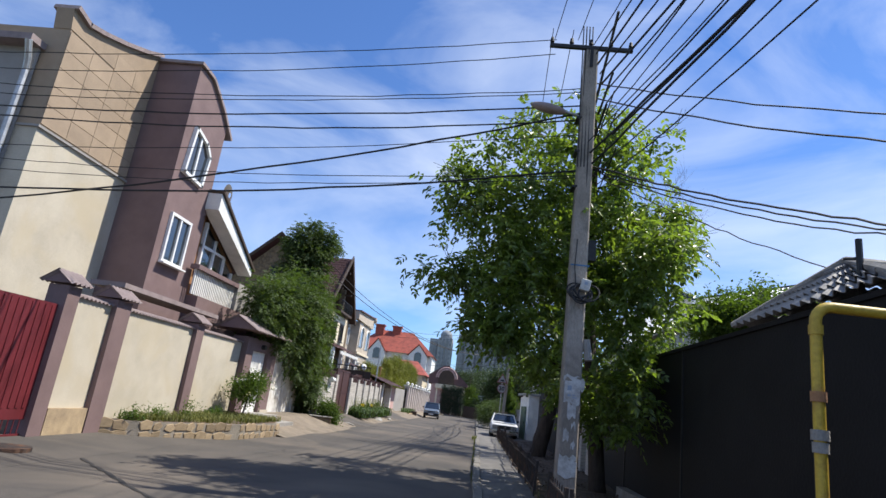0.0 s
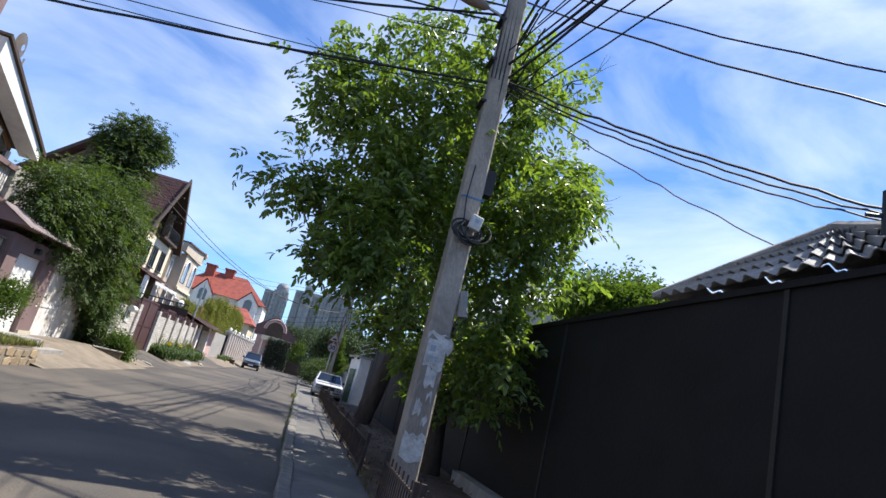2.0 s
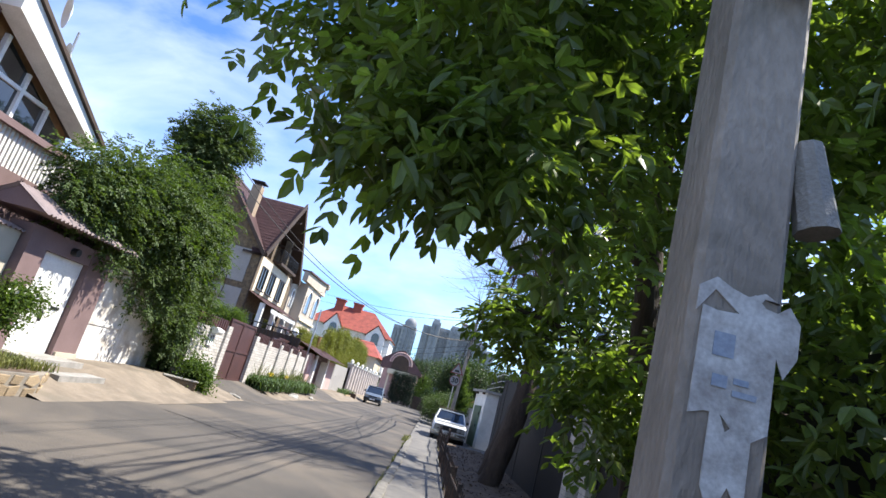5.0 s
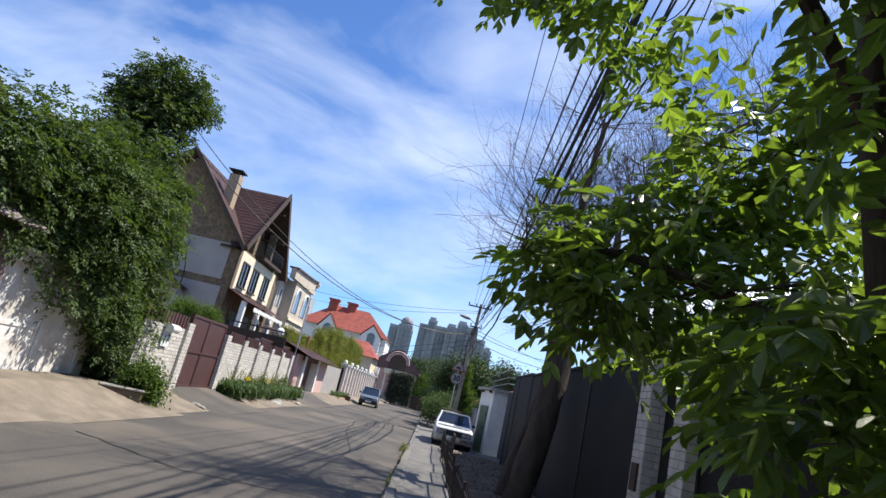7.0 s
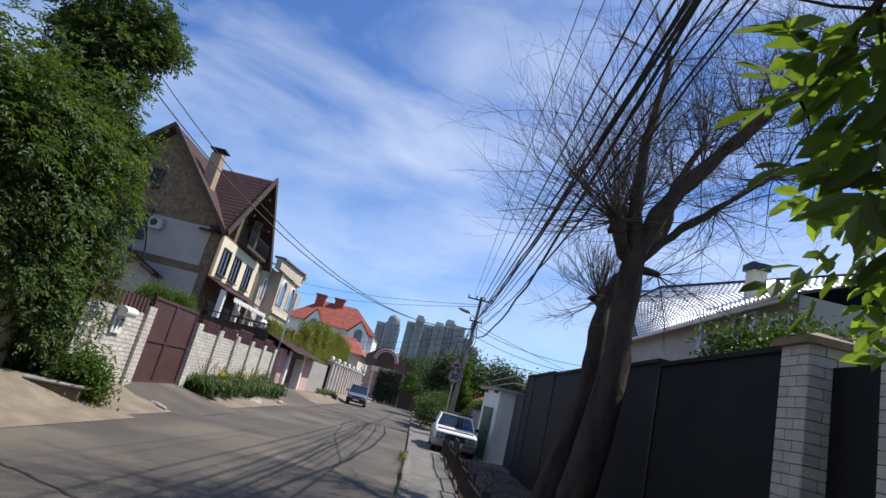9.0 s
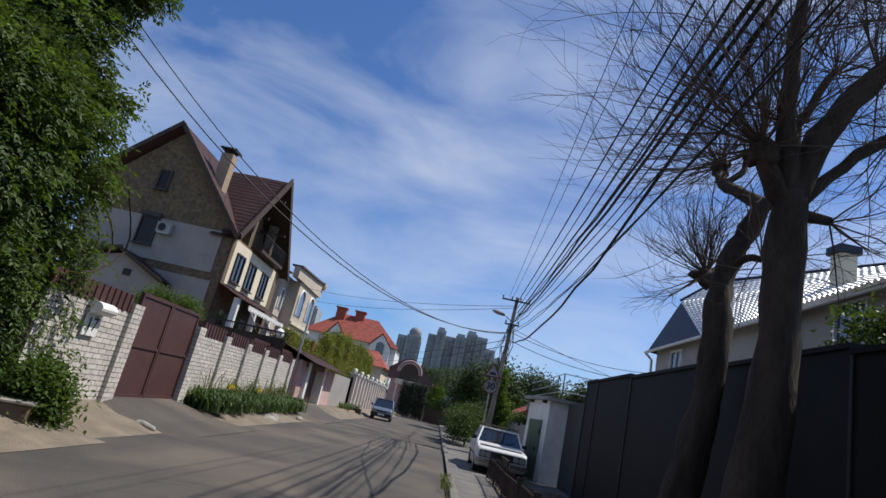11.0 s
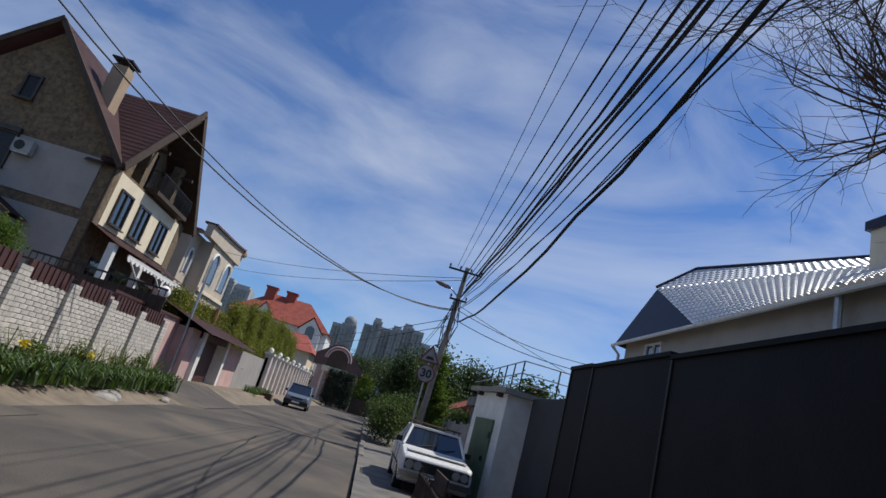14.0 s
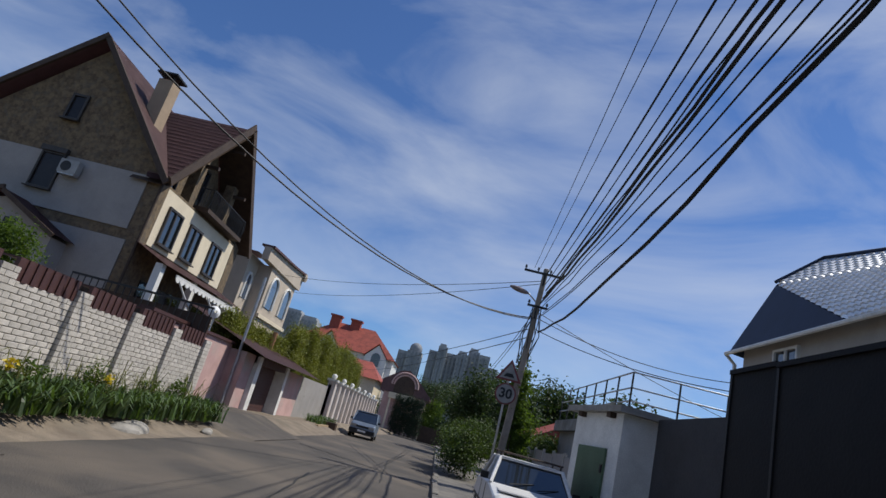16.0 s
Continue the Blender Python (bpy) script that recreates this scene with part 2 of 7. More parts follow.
PINK = mat("pink_render", (0.56, 0.37, 0.34), 0.9, (0.45, 0.29, 0.27), 1.0, fine=70, bump=0.15, stain=(0.42, 0.36, 0.32), stain_scale=0.8)
ROOFBROWN = mat("brown_roof_tile", (0.125, 0.066, 0.064), 0.6, (0.095, 0.05, 0.049), 2.0, fine=20, bump=0.15)
ROOFRED = mat("red_roof_tile", (0.33, 0.075, 0.05), 0.7, (0.2, 0.045, 0.032), 1.0, fine=6, bump=0.4)
REDBRICK = mat("red_brick", (0.36, 0.09, 0.06), 0.85, (0.26, 0.06, 0.045), 3.0, fine=20, bump=0.2)
FACADE = mat("cream_facade", (0.72, 0.63, 0.47), 0.85, (0.64, 0.555, 0.41), 1.0, fine=60, bump=0.1)
ORANGE = mat("orange_brick", (0.36, 0.19, 0.09), 0.85, (0.28, 0.14, 0.07), 4.0, fine=30, bump=0.2)
WOODDARK = mat("dark_wood", (0.07, 0.045, 0.03), 0.7, (0.045, 0.028, 0.02), 3.0, fine=40, bump=0.15)


def glass(name, tint=(0.02, 0.025, 0.03), rough=0.06):
    m = mat(name, tint, rough, tuple(c * 0.6 for c in tint), 0.7, fine=3, bump=0.0, spec=0.9)
    m.node_tree.nodes["Principled BSDF"].inputs["Coat Weight"].default_value = 0.6
    return m


GLASS = glass("window_glass")
BLUEGLASS = glass("blue_glass", (0.03, 0.06, 0.11))


def window(parent, origin, width, height, facing, frame_mat=PLASTIC, bars=1, t=0.07, glass_mat=None, reveal=0.06, name="window"):
    """A framed window; origin: lower corner; facing: degrees, 0 looks along -y, 90 along +x."""
    m = pose(*origin, 0, 0, facing)
    w = part(name, bmesh.new(), glass_mat or GLASS, parent)
    bm = bmesh.new()
    box(bm, t * 0.6, 0.015, t * 0.6, width - t * 0.6, 0.03, height - t * 0.6, m)
    part("pane", bm, glass_mat or GLASS, w)
    bm = bmesh.new()
    for c in ((0, -reveal, 0, width, 0.05, t), (0, -reveal, height - t, width, 0.05, height), (0, -reveal, t, t, 0.05, height - t), (width - t, -reveal, t, width, 0.05, height - t)):
        box(bm, *c, m)
    for i in range(bars):
        x = width * (i + 1) / (bars + 1)
        box(bm, x - t * 0.45, -reveal + 0.012, t, x + t * 0.45, 0.04, height - t, m)
    part("frame", bm, frame_mat, w)
    bm = bmesh.new()
    box(bm, -0.06, -reveal - 0.12, -0.05, width + 0.06, 0, -0.003, m)
    part("sill", bm, frame_mat, w)
    return w


def corrugated(bm, width, length, pitch=0.13, amp=0.022, m=None, thick=0.012):
    """A wavy sheet: waves along x, running down y."""
    n = max(2, int(width / pitch * 6))
    top, low = [], []
    for i in range(n + 1):
        x = width * i / n
        z = amp * math.cos(x / pitch * math.tau)
        top.append((bm.verts.new((x, 0, z)), bm.verts.new((x, length, z))))
        low.append((bm.verts.new((x, 0, z - thick)), bm.verts.new((x, length, z - thick))))
    vs = [v for pair in top + low for v in pair]
    for i in range(n):
        bm.faces.new((top[i][0], top[i + 1][0], top[i + 1][1], top[i][1]))
        bm.faces.new((low[i][1], low[i + 1][1], low[i + 1][0], low[i][0]))
        for k in (0, 1):
            bm.faces.new((top[i][k], low[i][k], low[i + 1][k], top[i + 1][k]))
    if m:
        bmesh.ops.transform(bm, matrix=m, verts=vs)


def saddle(parent, x, y0, y1, z, half, drop):
    """A small ridge roof along y: two wavy sheets and gable ends."""
    for s in (1, -1):
        bm = bmesh.new()
        slope = math.degrees(math.atan2(drop, half))
        length = math.hypot(half, drop)
        corrugated(bm, y1 - y0, length, m=Matrix.Translation((x, y0 if s < 0 else y1, z)) @ pose(0, 0, 0, 0, 0, -90 if s > 0 else 90) @ pose(0, 0, 0, -slope, 0, 0))
        part("roof_sheet", bm, CORRUG, parent)
    bm = bmesh.new()
    prism(bm, [(x - half * 0.85, z - drop * 0.9 - 0.03), (x + half * 0.85, z - drop * 0.9 - 0.03), (x, z - 0.05)], y1 - y0 - 0.1, pose(0, y0 + 0.05, 0))
    part("gable_board", bm, MAUVE, parent)


# ---- west side, first house: boundary wall ----
wall = thing("wall_west", (0, 0.7, 0.1), "cream rendered boundary wall with mauve pilasters and wavy coping", "wall", "", "structure")
G = 0.2
for y0, y1 in ((10.9, 12.1), (12.62, 15.8), (16.22, 19.25)):
    solid("panel", (-8.25, y0, G - 0.4, -8.0, y1, 2.62), CREAM, wall)
    bm = bmesh.new()
    corrugated(bm, y1 - y0, 0.42, m=Matrix.Translation((-8.34, y1, 2.74)) @ pose(0, 0, 0, 0, 0, -90) @ pose(0, 0, 0, -14, 0, 0))
    part("coping", bm, CORRUG, wall)
    solid("coping_base", (-8.22, y0, 2.62, -8.03, y1, 2.68), MAUVE, wall)
for y0, y1 in ((10.55, 10.9), (12.1, 12.62), (15.8, 16.22)):
    solid("pilaster", (-8.3, y0, G - 0.4, -7.88, y1, 2.78), MAUVE, wall, bevel=0.01)
    saddle(wall, -8.09, y0 - 0.12, y1 + 0.12, 3.06, 0.34, 0.24)
solid("plinth", (-8.0, 10.95, G - 0.4, -7.9, 12.08, 0.5), STONE, wall)

gate = thing("red_gate", (-8.0, 7.3, 0.05), "dark red sheet metal double gate beside a cream wall", "gate")
for i, (y0, y1) in enumerate(((0.0, 1.95), (1.98, 4.1))):
    leaf = solid("leaf", (-0.05, y0, 0.35, 0.0, y1, 2.45), REDGATE, gate)
    bm = bmesh.new()
    for k in range(int((y1 - y0) / 0.16)):
        box(bm, 0.0, y0 + 0.06 + k * 0.16, 0.55, 0.014, y0 + 0.13 + k * 0.16, 2.4)
    part("rib", bm, REDGATE, leaf)
    bm = bmesh.new()
    for k in range(int((y1 - y0) / 0.13)):
        tube(bm, [(-0.02, y0 + 0.08 + k * 0.13, 0.08), (-0.02, y0 + 0.08 + k * 0.13, 0.36)], 0.012, 6)
    box(bm, -0.04, y0, 0.05, 0.0, y1, 0.10)
    part("lower_bars", bm, REDGATE, leaf)
    solid("lock_plate", (0.0, (y1 - 0.2) if i == 0 else (y0 + 0.06), 1.5, 0.03, (y1 - 0.08) if i == 0 else (y0 + 0.18), 1.65), PLASTIC, leaf, "white lock plate")
bm = bmesh.new()
tube(bm, [(0.02, 4.2, 0.0), (0.02, 4.2, 2.62)], 0.07, 10)
part("post", bm, REDGATE, gate)
bm = bmesh.new()
bmesh.ops.create_uvsphere(bm, u_segments=10, v_segments=8, radius=0.08, matrix=Matrix.Translation((0.02, 4.2, 2.68)))
part("post_cap", bm, ORANGE, gate, "rusty orange post cap", smooth=True)

# porch with the white door
porch = thing("gate_porch", (0, 0, 0), "mauve rendered gate porch with wavy saddle roof", "gate porch")
for y0, y1 in ((19.97, 20.55), (22.05, 22.9)):
    solid("pier", (-8.35, y0, G - 0.4, -7.8, y1, 2.95), MAUVE, porch, bevel=0.01)
solid("lintel", (-8.35, 20.55, 2.55, -7.82, 22.05, 2.95), MAUVE, porch)
solid("pier_base", (-7.8, 22.1, G - 0.3, -7.74, 22.88, 0.55), CREAM, porch)
saddle(porch, -8.1, 19.5, 22.95, 3.6, 0.8, 0.46)
bm = bmesh.new()
tube(bm, [(-7.82, 21.35, 2.72), (-7.68, 21.35, 2.72)], 0.09, 10)
part("porch_lamp", bm, BLACK, porch)
door = thing("door_1", (0, 0, 0), "white painted metal door, worn, closed", "door", "", "structure")
solid("leaf", (-8.0, 20.57, 0.22, -7.93, 22.03, 2.54), WHITE, door)
solid("panel", (-7.928, 20.7, 0.35, -7.915, 21.9, 2.42), WHITE, door)
solid("handle", (-7.914, 21.3, 1.12, -7.86, 21.34, 1.34), BLACK, door)
solid("letter_slot", (-7.914, 21.55, 1.42, -7.895, 21.82, 1.49), BLACK, door)
step = solid("door_step", (-7.92, 20.35, 0.1, -7.1, 22.2, 0.46), CONCRETE, None, bevel=0.02)
tagged(step, "pale stone doorstep before a white door", "step")
slab = solid("entry_slab", (-7.1, 20.4, 0.0, -6.4, 22.0, 0.3), CONCRETE, None, bevel=0.02)
tagged(slab, "pale concrete slab before the doorstep", "slab")

# white garage gates under the creeper
gg = thing("garage_gate", (0, 0, 0), "weathered white double metal garage gate with flaking paint", "garage gate")
FLAKY = mat("flaking_white", (0.72, 0.7, 0.66), 0.8, (0.58, 0.55, 0.5), 2.0, fine=30, bump=0.2, stain=(0.42, 0.36, 0.29), stain_scale=1.4)
for y0, y1 in ((22.98, 24.6), (24.63, 26.28)):
    lf = solid("leaf", (-8.02, y0, 0.2, -7.95, y1, 2.5), FLAKY, gg)
    for a in ((y0, y0 + 0.08), (y1 - 0.08, y1)):
        solid("stile", (-7.95, a[0], 0.2, -7.925, a[1], 2.5), FLAKY, lf)
    solid("rail", (-7.95, y0 + 0.08, 1.3, -7.928, y1 - 0.08, 1.38), FLAKY, lf)
solid("lintel", (-8.3, 22.92, 2.5, -7.85, 26.6, 2.85), CREAM, gg)
solid("jamb", (-8.3, 26.3, -0.2, -7.9, 26.6, 2.5), CREAM, gg)
bm = bmesh.new()
box(bm, -8.4, 26.6, -0.3, -8.1, 29.4, 2.6)
structure("wall_behind_creeper", bm, BROWNSTONE, "brown wall behind creeper", "wall")

# raised bed of rubble stone
bed = thing("raised_bed", (0, 0, 0), "raised flower bed with crazy-paved rubble stone edging", "flower bed")
outline = [(-7.95, 13.25), (-7.35, 13.9), (-6.2, 16.7), (-5.95, 19.2), (-6.5, 20.25), (-7.95, 20.35)]
bm = bmesh.new()
lo = [bm.verts.new((x, y, -0.1)) for x, y in outline]
hi = [bm.verts.new((x, y, 0.38)) for x, y in outline]
bm.faces.new(hi)
for i in range(len(lo)):
    j = (i + 1) % len(lo)
    bm.faces.new((lo[i], lo[j], hi[j], hi[i]))
bmesh.ops.recalc_face_normals(bm, faces=bm.faces[:])
part("core", bm, MORTAR, bed)
bm = bmesh.new()
vs = [bm.verts.new((-7.0 + (x + 7.0) * 0.92, 17.0 + (y - 17.0) * 0.95, 0.385)) for x, y in outline]
bm.faces.new(vs)
part("soil_top", bm, SOIL, bed)
STONES = [[(0, 0), (0.3, -0.02), (0.34, 0.2), (0.15, 0.3), (-0.03, 0.22)], [(0, 0), (0.22, 0.03), (0.26, 0.26), (0.02, 0.24)], [(0, 0.02), (0.18, -0.03), (0.3, 0.12), (0.2, 0.27), (0.03, 0.2)]]
stone_mesh = []
for o in STONES:
    sb = bmesh.new()
    prism(sb, o, 0.05)
    bmesh.ops.bevel(sb, geom=sb.edges[:], offset=0.012, segments=1, affect="EDGES")
    me = bpy.data.meshes.new("stone")
    sb.to_mesh(me)
    sb.free()
    me.materials.append(STONE)
    stone_mesh.append(me)
rng = random.Random(4)
for (ax, ay), (bx, by) in zip(outline[:5], outline[1:6]):
    length = math.hypot(bx - ax, by - ay)
    ang = math.degrees(math.atan2(by - ay, bx - ax))
    u = 0.02
    while u < length - 0.25:
        for zz in (-0.02, 0.2):
            ob = new("stone", rng.choice(stone_mesh))
            ob.parent = bed
            k = u / length
            ob.matrix_world = pose(ax + (bx - ax) * k, ay + (by - ay) * k, zz, 0, 0, ang) @ pose(0.0, -0.022, 0, 0, rng.uniform(-9, 9), 0) @ Matrix.Diagonal((rng.uniform(0.85, 1.1), 1, rng.uniform(0.62, 0.74), 1))
        u += 0.31
# low planter under the creeper
pl = thing("low_planter", (0, 0, 0), "low brown stone planter kerb under creeper", "planter")
askew = pose(-8.1, 25.35, 0, 0, 0, 28)
solid("front", (0, -0.14, -0.1, 2.2, 0.14, 0.4), BROWNSTONE, pl, bevel=0.02, m=askew)
solid("end", (1.9, 0.145, -0.1, 2.2, 1.0, 0.4), BROWNSTONE, pl, bevel=0.02, m=askew)
solid("cap", (1.25, -0.18, 0.402, 2.24, 0.18, 0.45), CONCRETE, pl, bevel=0.015, m=askew)
solid("earth", (0, 0.145, -0.1, 1.895, 0.95, 0.33), SOIL, pl, m=askew)
bm = bmesh.new()
DRIVE = ((-7.9, 0.44), (-7.0, 0.42), (-6.5, 0.28), (-6.0, 0.12), (-5.35, 0.02))
sheet = [[bm.verts.new((x, y + (0.25 * i if y > 25 else 0), z - drop)) for i, (x, z) in enumerate(DRIVE)] for y, drop in ((21.7, 0.16), (22.6, 0.0), (26.2, 0.0), (26.9, 0.16))]
for p, q in zip(sheet, sheet[1:]):
    for i in range(4):
        bm.faces.new((p[i], p[i + 1], q[i + 1], q[i]))
structure("driveway", bm, SAND, "pale concrete drive before the white gate", "driveway")

# ---- house with tan slabs and the mauve bay ----
ha = thing("mauve_house", (0, 0.6, 0.13), "three storey house with tan slab cladding, cream render and mauve bay", "house")
XT, XM, Y1, Y2, Y0 = -11.45, -10.0, 16.3, 18.75, 12.65
solid("cream_wall", (-20, Y0, 0, XT - 0.02, Y1 + 4, 6.78), CREAM, ha)
solid("tan_wall", (-20, Y0 + 0.02, 6.84, XT - 0.02, Y1 + 4, 9.6), TAN, ha)
solid("string_course", (-20, Y0 - 0.05, 6.78, XT + 0.05, Y1, 6.84), GREYWALL, ha)
CREST = [(Y0 - 0.1, 10.15), (13.1, 10.0), (13.7, 10.15), (14.6, 10.45), (15.6, 10.85), (Y1, 11.2)]
bm = bmesh.new()
prism(bm, [(Y1, 9.6), (Y0, 9.6)] + CREST, 0.5, Matrix.Translation((XT, 0, 0)) @ pose(0, 0, 0, 0, 0, 90))
part("parapet", bm, TAN, ha)
bm = bmesh.new()
for (ya, za), (yb, zb) in zip(CREST, CREST[1:]):
    a = math.degrees(math.atan2(zb - za, yb - ya))
    box(bm, -0.6, 0, 0, 0.12, math.hypot(yb - ya, zb - za) + 0.01, 0.12, Matrix.Translation((XT, ya, za)) @ pose(0, 0, 0, a, 0, 0))
part("parapet_cap", bm, CORRUG, ha)
for r in range(8):
    for c in range(4):
        y, z = Y0 + 0.03 + c * 0.9, 6.9 + r * 0.53
        if z + 0.5 < 9.95 + max(0.0, y - 13.9) * 0.42:
            solid("slab", (XT - 0.03, y, z, XT + 0.012, y + 0.885, z + 0.515), TAN, ha)
solid("bay", (-16, Y1, 0, XM, Y2, 10.0), MAUVE, ha)
bm = bmesh.new()
prism(bm, [(Y1, 10.0), (Y2, 9.3), (Y2, 9.95), (18.15, 10.4), (17.1, 10.98), (Y1, 11.0)], 5.9, Matrix.Translation((XM, 0, 0)) @ pose(0, 0, 0, 0, 0, 90))
part("bay_gable", bm, MAUVE, ha)
bm = bmesh.new()
for (ya, za), (yb, zb) in zip([(Y1 - 0.1, 11.02), (17.1, 11.0), (18.15, 10.42)], [(17.1, 11.0), (18.15, 10.42), (19.1, 9.7)]):
    a = math.degrees(math.atan2(zb - za, yb - ya))
    box(bm, -6, 0, 0, 0.1, math.hypot(yb - ya, zb - za), 0.1, Matrix.Translation((XM, ya, za)) @ pose(0, 0, 0, a, 0, 0))
part("bay_roof", bm, CORRUG, ha)
window(ha, (XM + 0.03, 16.68, 4.55), 1.25, 1.58, 90, bars=1, t=0.09)
# the upper window has a slanted head
slant = [(16.68, 7.5), (17.86, 7.42), (17.98, 8.5), (17.6, 8.86), (16.82, 9.06)]
bm = bmesh.new()
prism(bm, slant, 0.03, Matrix.Translation((XM + 0.035, 0, 0)) @ pose(0, 0, 0, 0, 0, 90))
upper = part("window", bm, GLASS, ha)
bm = bmesh.new()
for (ya, za), (yb, zb) in zip(slant, slant[1:] + slant[:1]):
    d = math.degrees(math.atan2(zb - za, yb - ya))
    box(bm, -0.03, -0.05, -0.05, 0.1, math.hypot(yb - ya, zb - za) + 0.05, 0.05, Matrix.Translation((XM + 0.03, ya, za)) @ pose(0, 0, 0, d, 0, 0))
box(bm, XM + 0.01, 17.22, 7.45, XM + 0.09, 17.31, 8.98)
part("frame", bm, PLASTIC, upper)
solid("grey_wing", (-24, Y0 - 0.12, 0, -12.05, Y0 - 0.02, 8.9), GREYWALL, ha)
solid("wing_eave", (-24, Y0 - 0.5, 8.9, -11.95, Y0, 9.08), CORRUG, ha)
window(ha, (-13.7, Y0 - 0.16, 5.1), 1.3, 1.75, 0, bars=1, t=0.1)
bm = bmesh.new()
tube(bm, [(-12.0, Y0 - 0.5, 8.9), (-12.05, Y0 - 0.3, 8.5), (-12.1, Y0 - 0.2, 8.2), (-12.1, Y0 - 0.2, 0.2)], 0.08, 8)
part("drainpipe", bm, STEEL, ha, "zinc drainpipe")
# garden window and small roof behind the wall
window(ha, (XT + 0.01, 10.9, 3.0), 1.0, 0.9, 90, t=0.1)
# gabled glazed wing
bm = bmesh.new()
prism(bm, [(Y2 + 0.02, 3.2), (22.2, 3.2), (22.2, 5.5), (Y2 + 0.02, 7.2)], 5, Matrix.Translation((XM - 0.25, 0, 0)) @ pose(0, 0, 0, 0, 0, 90))
part("glazed_wing", bm, ORANGE, ha)
bm = bmesh.new()
box(bm, -5, 0, 0.0, 0.58, 4.4, 0.1, Matrix.Translation((XM, 18.55, 7.53)) @ pose(0, 0, 0, math.degrees(math.atan2(-1.85, 3.7)), 0, 0))
part("wing_roof", bm, WOODDARK, ha)
bm = bmesh.new()
prism(bm, [(18.6, 6.9), (18.6, 7.49), (22.35, 5.61), (22.35, 5.36)], 0.55, Matrix.Translation((XM + 0.5, 0, 0)) @ pose(0, 0, 0, 0, 0, 90))
part("white_bargeboard", bm, WHITE, ha, "white painted bargeboard")
bm = bmesh.new()
prism(bm, [(19.35, 4.9), (22.0, 4.9), (22.0, 5.35), (19.35, 6.6)], 0.02, Matrix.Translation((XM - 0.2, 0, 0)) @ pose(0, 0, 0, 0, 0, 90))
part("glazing", bm, GLASS, ha)
for y in (19.3, 20.2, 21.1, 21.95):
    solid("glazing_bar", (XM - 0.24, y, 4.9, XM - 0.12, y + 0.1, 6.6 - (y - 19.3) * 0.475), PLASTIC, ha)
for z, e in ((4.8, 22.05), (5.7, 21.1)):
    solid("glazing_rail", (XM - 0.24, 19.3, z, XM - 0.13, e, z + 0.09), PLASTIC, ha)
# terrace with slatted balustrade
terrace = solid("terrace", (XM - 2, Y2 + 0.02, 3.2, -9.6, 26.0, 3.9), MAUVE, ha)
solid("terrace_wall", (-9.9, 21.7, 3.9, -9.6, 26.0, 4.95), GREYWALL, ha)
solid("rail_top", (-9.9, 18.4, 4.75, -9.58, 21.7, 4.9), MAUVE, ha)
bm = bmesh.new()
for k in range(25):
    box(bm, -9.78, 18.5 + k * 0.128, 3.92, -9.72, 18.57 + k * 0.128, 4.75)
tagged(part("baluster", bm, WHITE, ha), "", "", "", "stuff")
solid("lower_wall", (-12, Y2 + 0.05, 0, -9.65, 26.0, 3.2), MAUVE, ha)
solid("canopy", (-9.6, 13.5, 3.2, -8.7, 18.7, 3.32), CORRUG, ha)
dish = thing("satellite_dish", (-10.4, 21.9, 7.35), "white satellite dish on a house gable", "satellite dish")
for dx, z in ((0, 0), (0.1, 0.9)):
    bm = bmesh.new()
    bmesh.ops.create_cone(bm, cap_ends=False, segments=20, radius1=0.42, radius2=0.1, depth=0.09, matrix=pose(dx, -dx * 7, z, 80, 0, 140))
    part("reflector", bm, PLASTIC, dish, smooth=True)
bm = bmesh.new()
tube(bm, [(-0.3, 0.4, -1.0), (-0.2, 0.2, 0.9)], 0.03, 6)
part("mast", bm, STEEL, dish)

# ---- large house with the brown roof ----
hb = thing("stone_house", (0, 0, 0), "large stone and grey rendered house with steep brown tiled roof", "house")
YG, XF, XU = 48.6, -13.7, -14.9
solid("stone_wall", (-22.6, YG, 0.2, XF, YG + 9.4, 8.4), BROWNSTONE, hb)
for y in (YG, YG + 9.0):
    bm = bmesh.new()
    prism(bm, [(-22.6, 8.402), (XF, 8.402), (-18.3, 13.75), (-22.6, 9.6)], 0.4, pose(0, y, 0))
    part("end_gable", bm, BROWNSTONE, hb)
solid("grey_panel", (-22.1, YG - 0.05, 6.0, XF - 0.55, YG + 0.02, 8.4), GREYWALL, hb)
solid("grey_panel", (-22.1, YG - 0.05, 0.2, XF - 0.4, YG + 0.02, 5.55), GREYWALL, hb)
# main roof: two slopes along y
RIDGE_A, RIDGE_M, RIDGE_B = Vector((-18.3, YG - 0.45, 14.1)), Vector((-18.3, 53.5, 14.1)), Vector((-18.3, YG + 9.9, 14.1))
for corners in ((RIDGE_A, RIDGE_B, Vector((-23.4, YG + 9.9, 9.35)), Vector((-23.4, YG - 0.45, 9.35))), (RIDGE_A, RIDGE_M, Vector((-13.2, YG - 0.45, 8.25))), (RIDGE_M, RIDGE_B, Vector((-13.2, YG + 9.9, 8.25)))):
    bm = bmesh.new()
    face = bm.faces.new([bm.verts.new(p) for p in corners])
    bmesh.ops.solidify(bm, geom=[face], thickness=0.16 if len(corners) == 4 else 0.1)
    part("roof_slope", bm, ROOFBROWN, hb)
bm = bmesh.new()
for x0, z0, x1, z1 in ((-18.3, 14.12, -23.45, 9.3), (-18.3, 14.12, -13.15, 8.2)):
    a = math.degrees(math.atan2(z1 - z0, x1 - x0))
    box(bm, 0, -0.06, -0.22, math.hypot(x1 - x0, z1 - z0), 0.06, 0.03, Matrix.Translation((x0, YG - 0.48, z0)) @ pose(0, 0, 0, 0, -a, 0))
part("verge_board", bm, WOODDARK, hb)
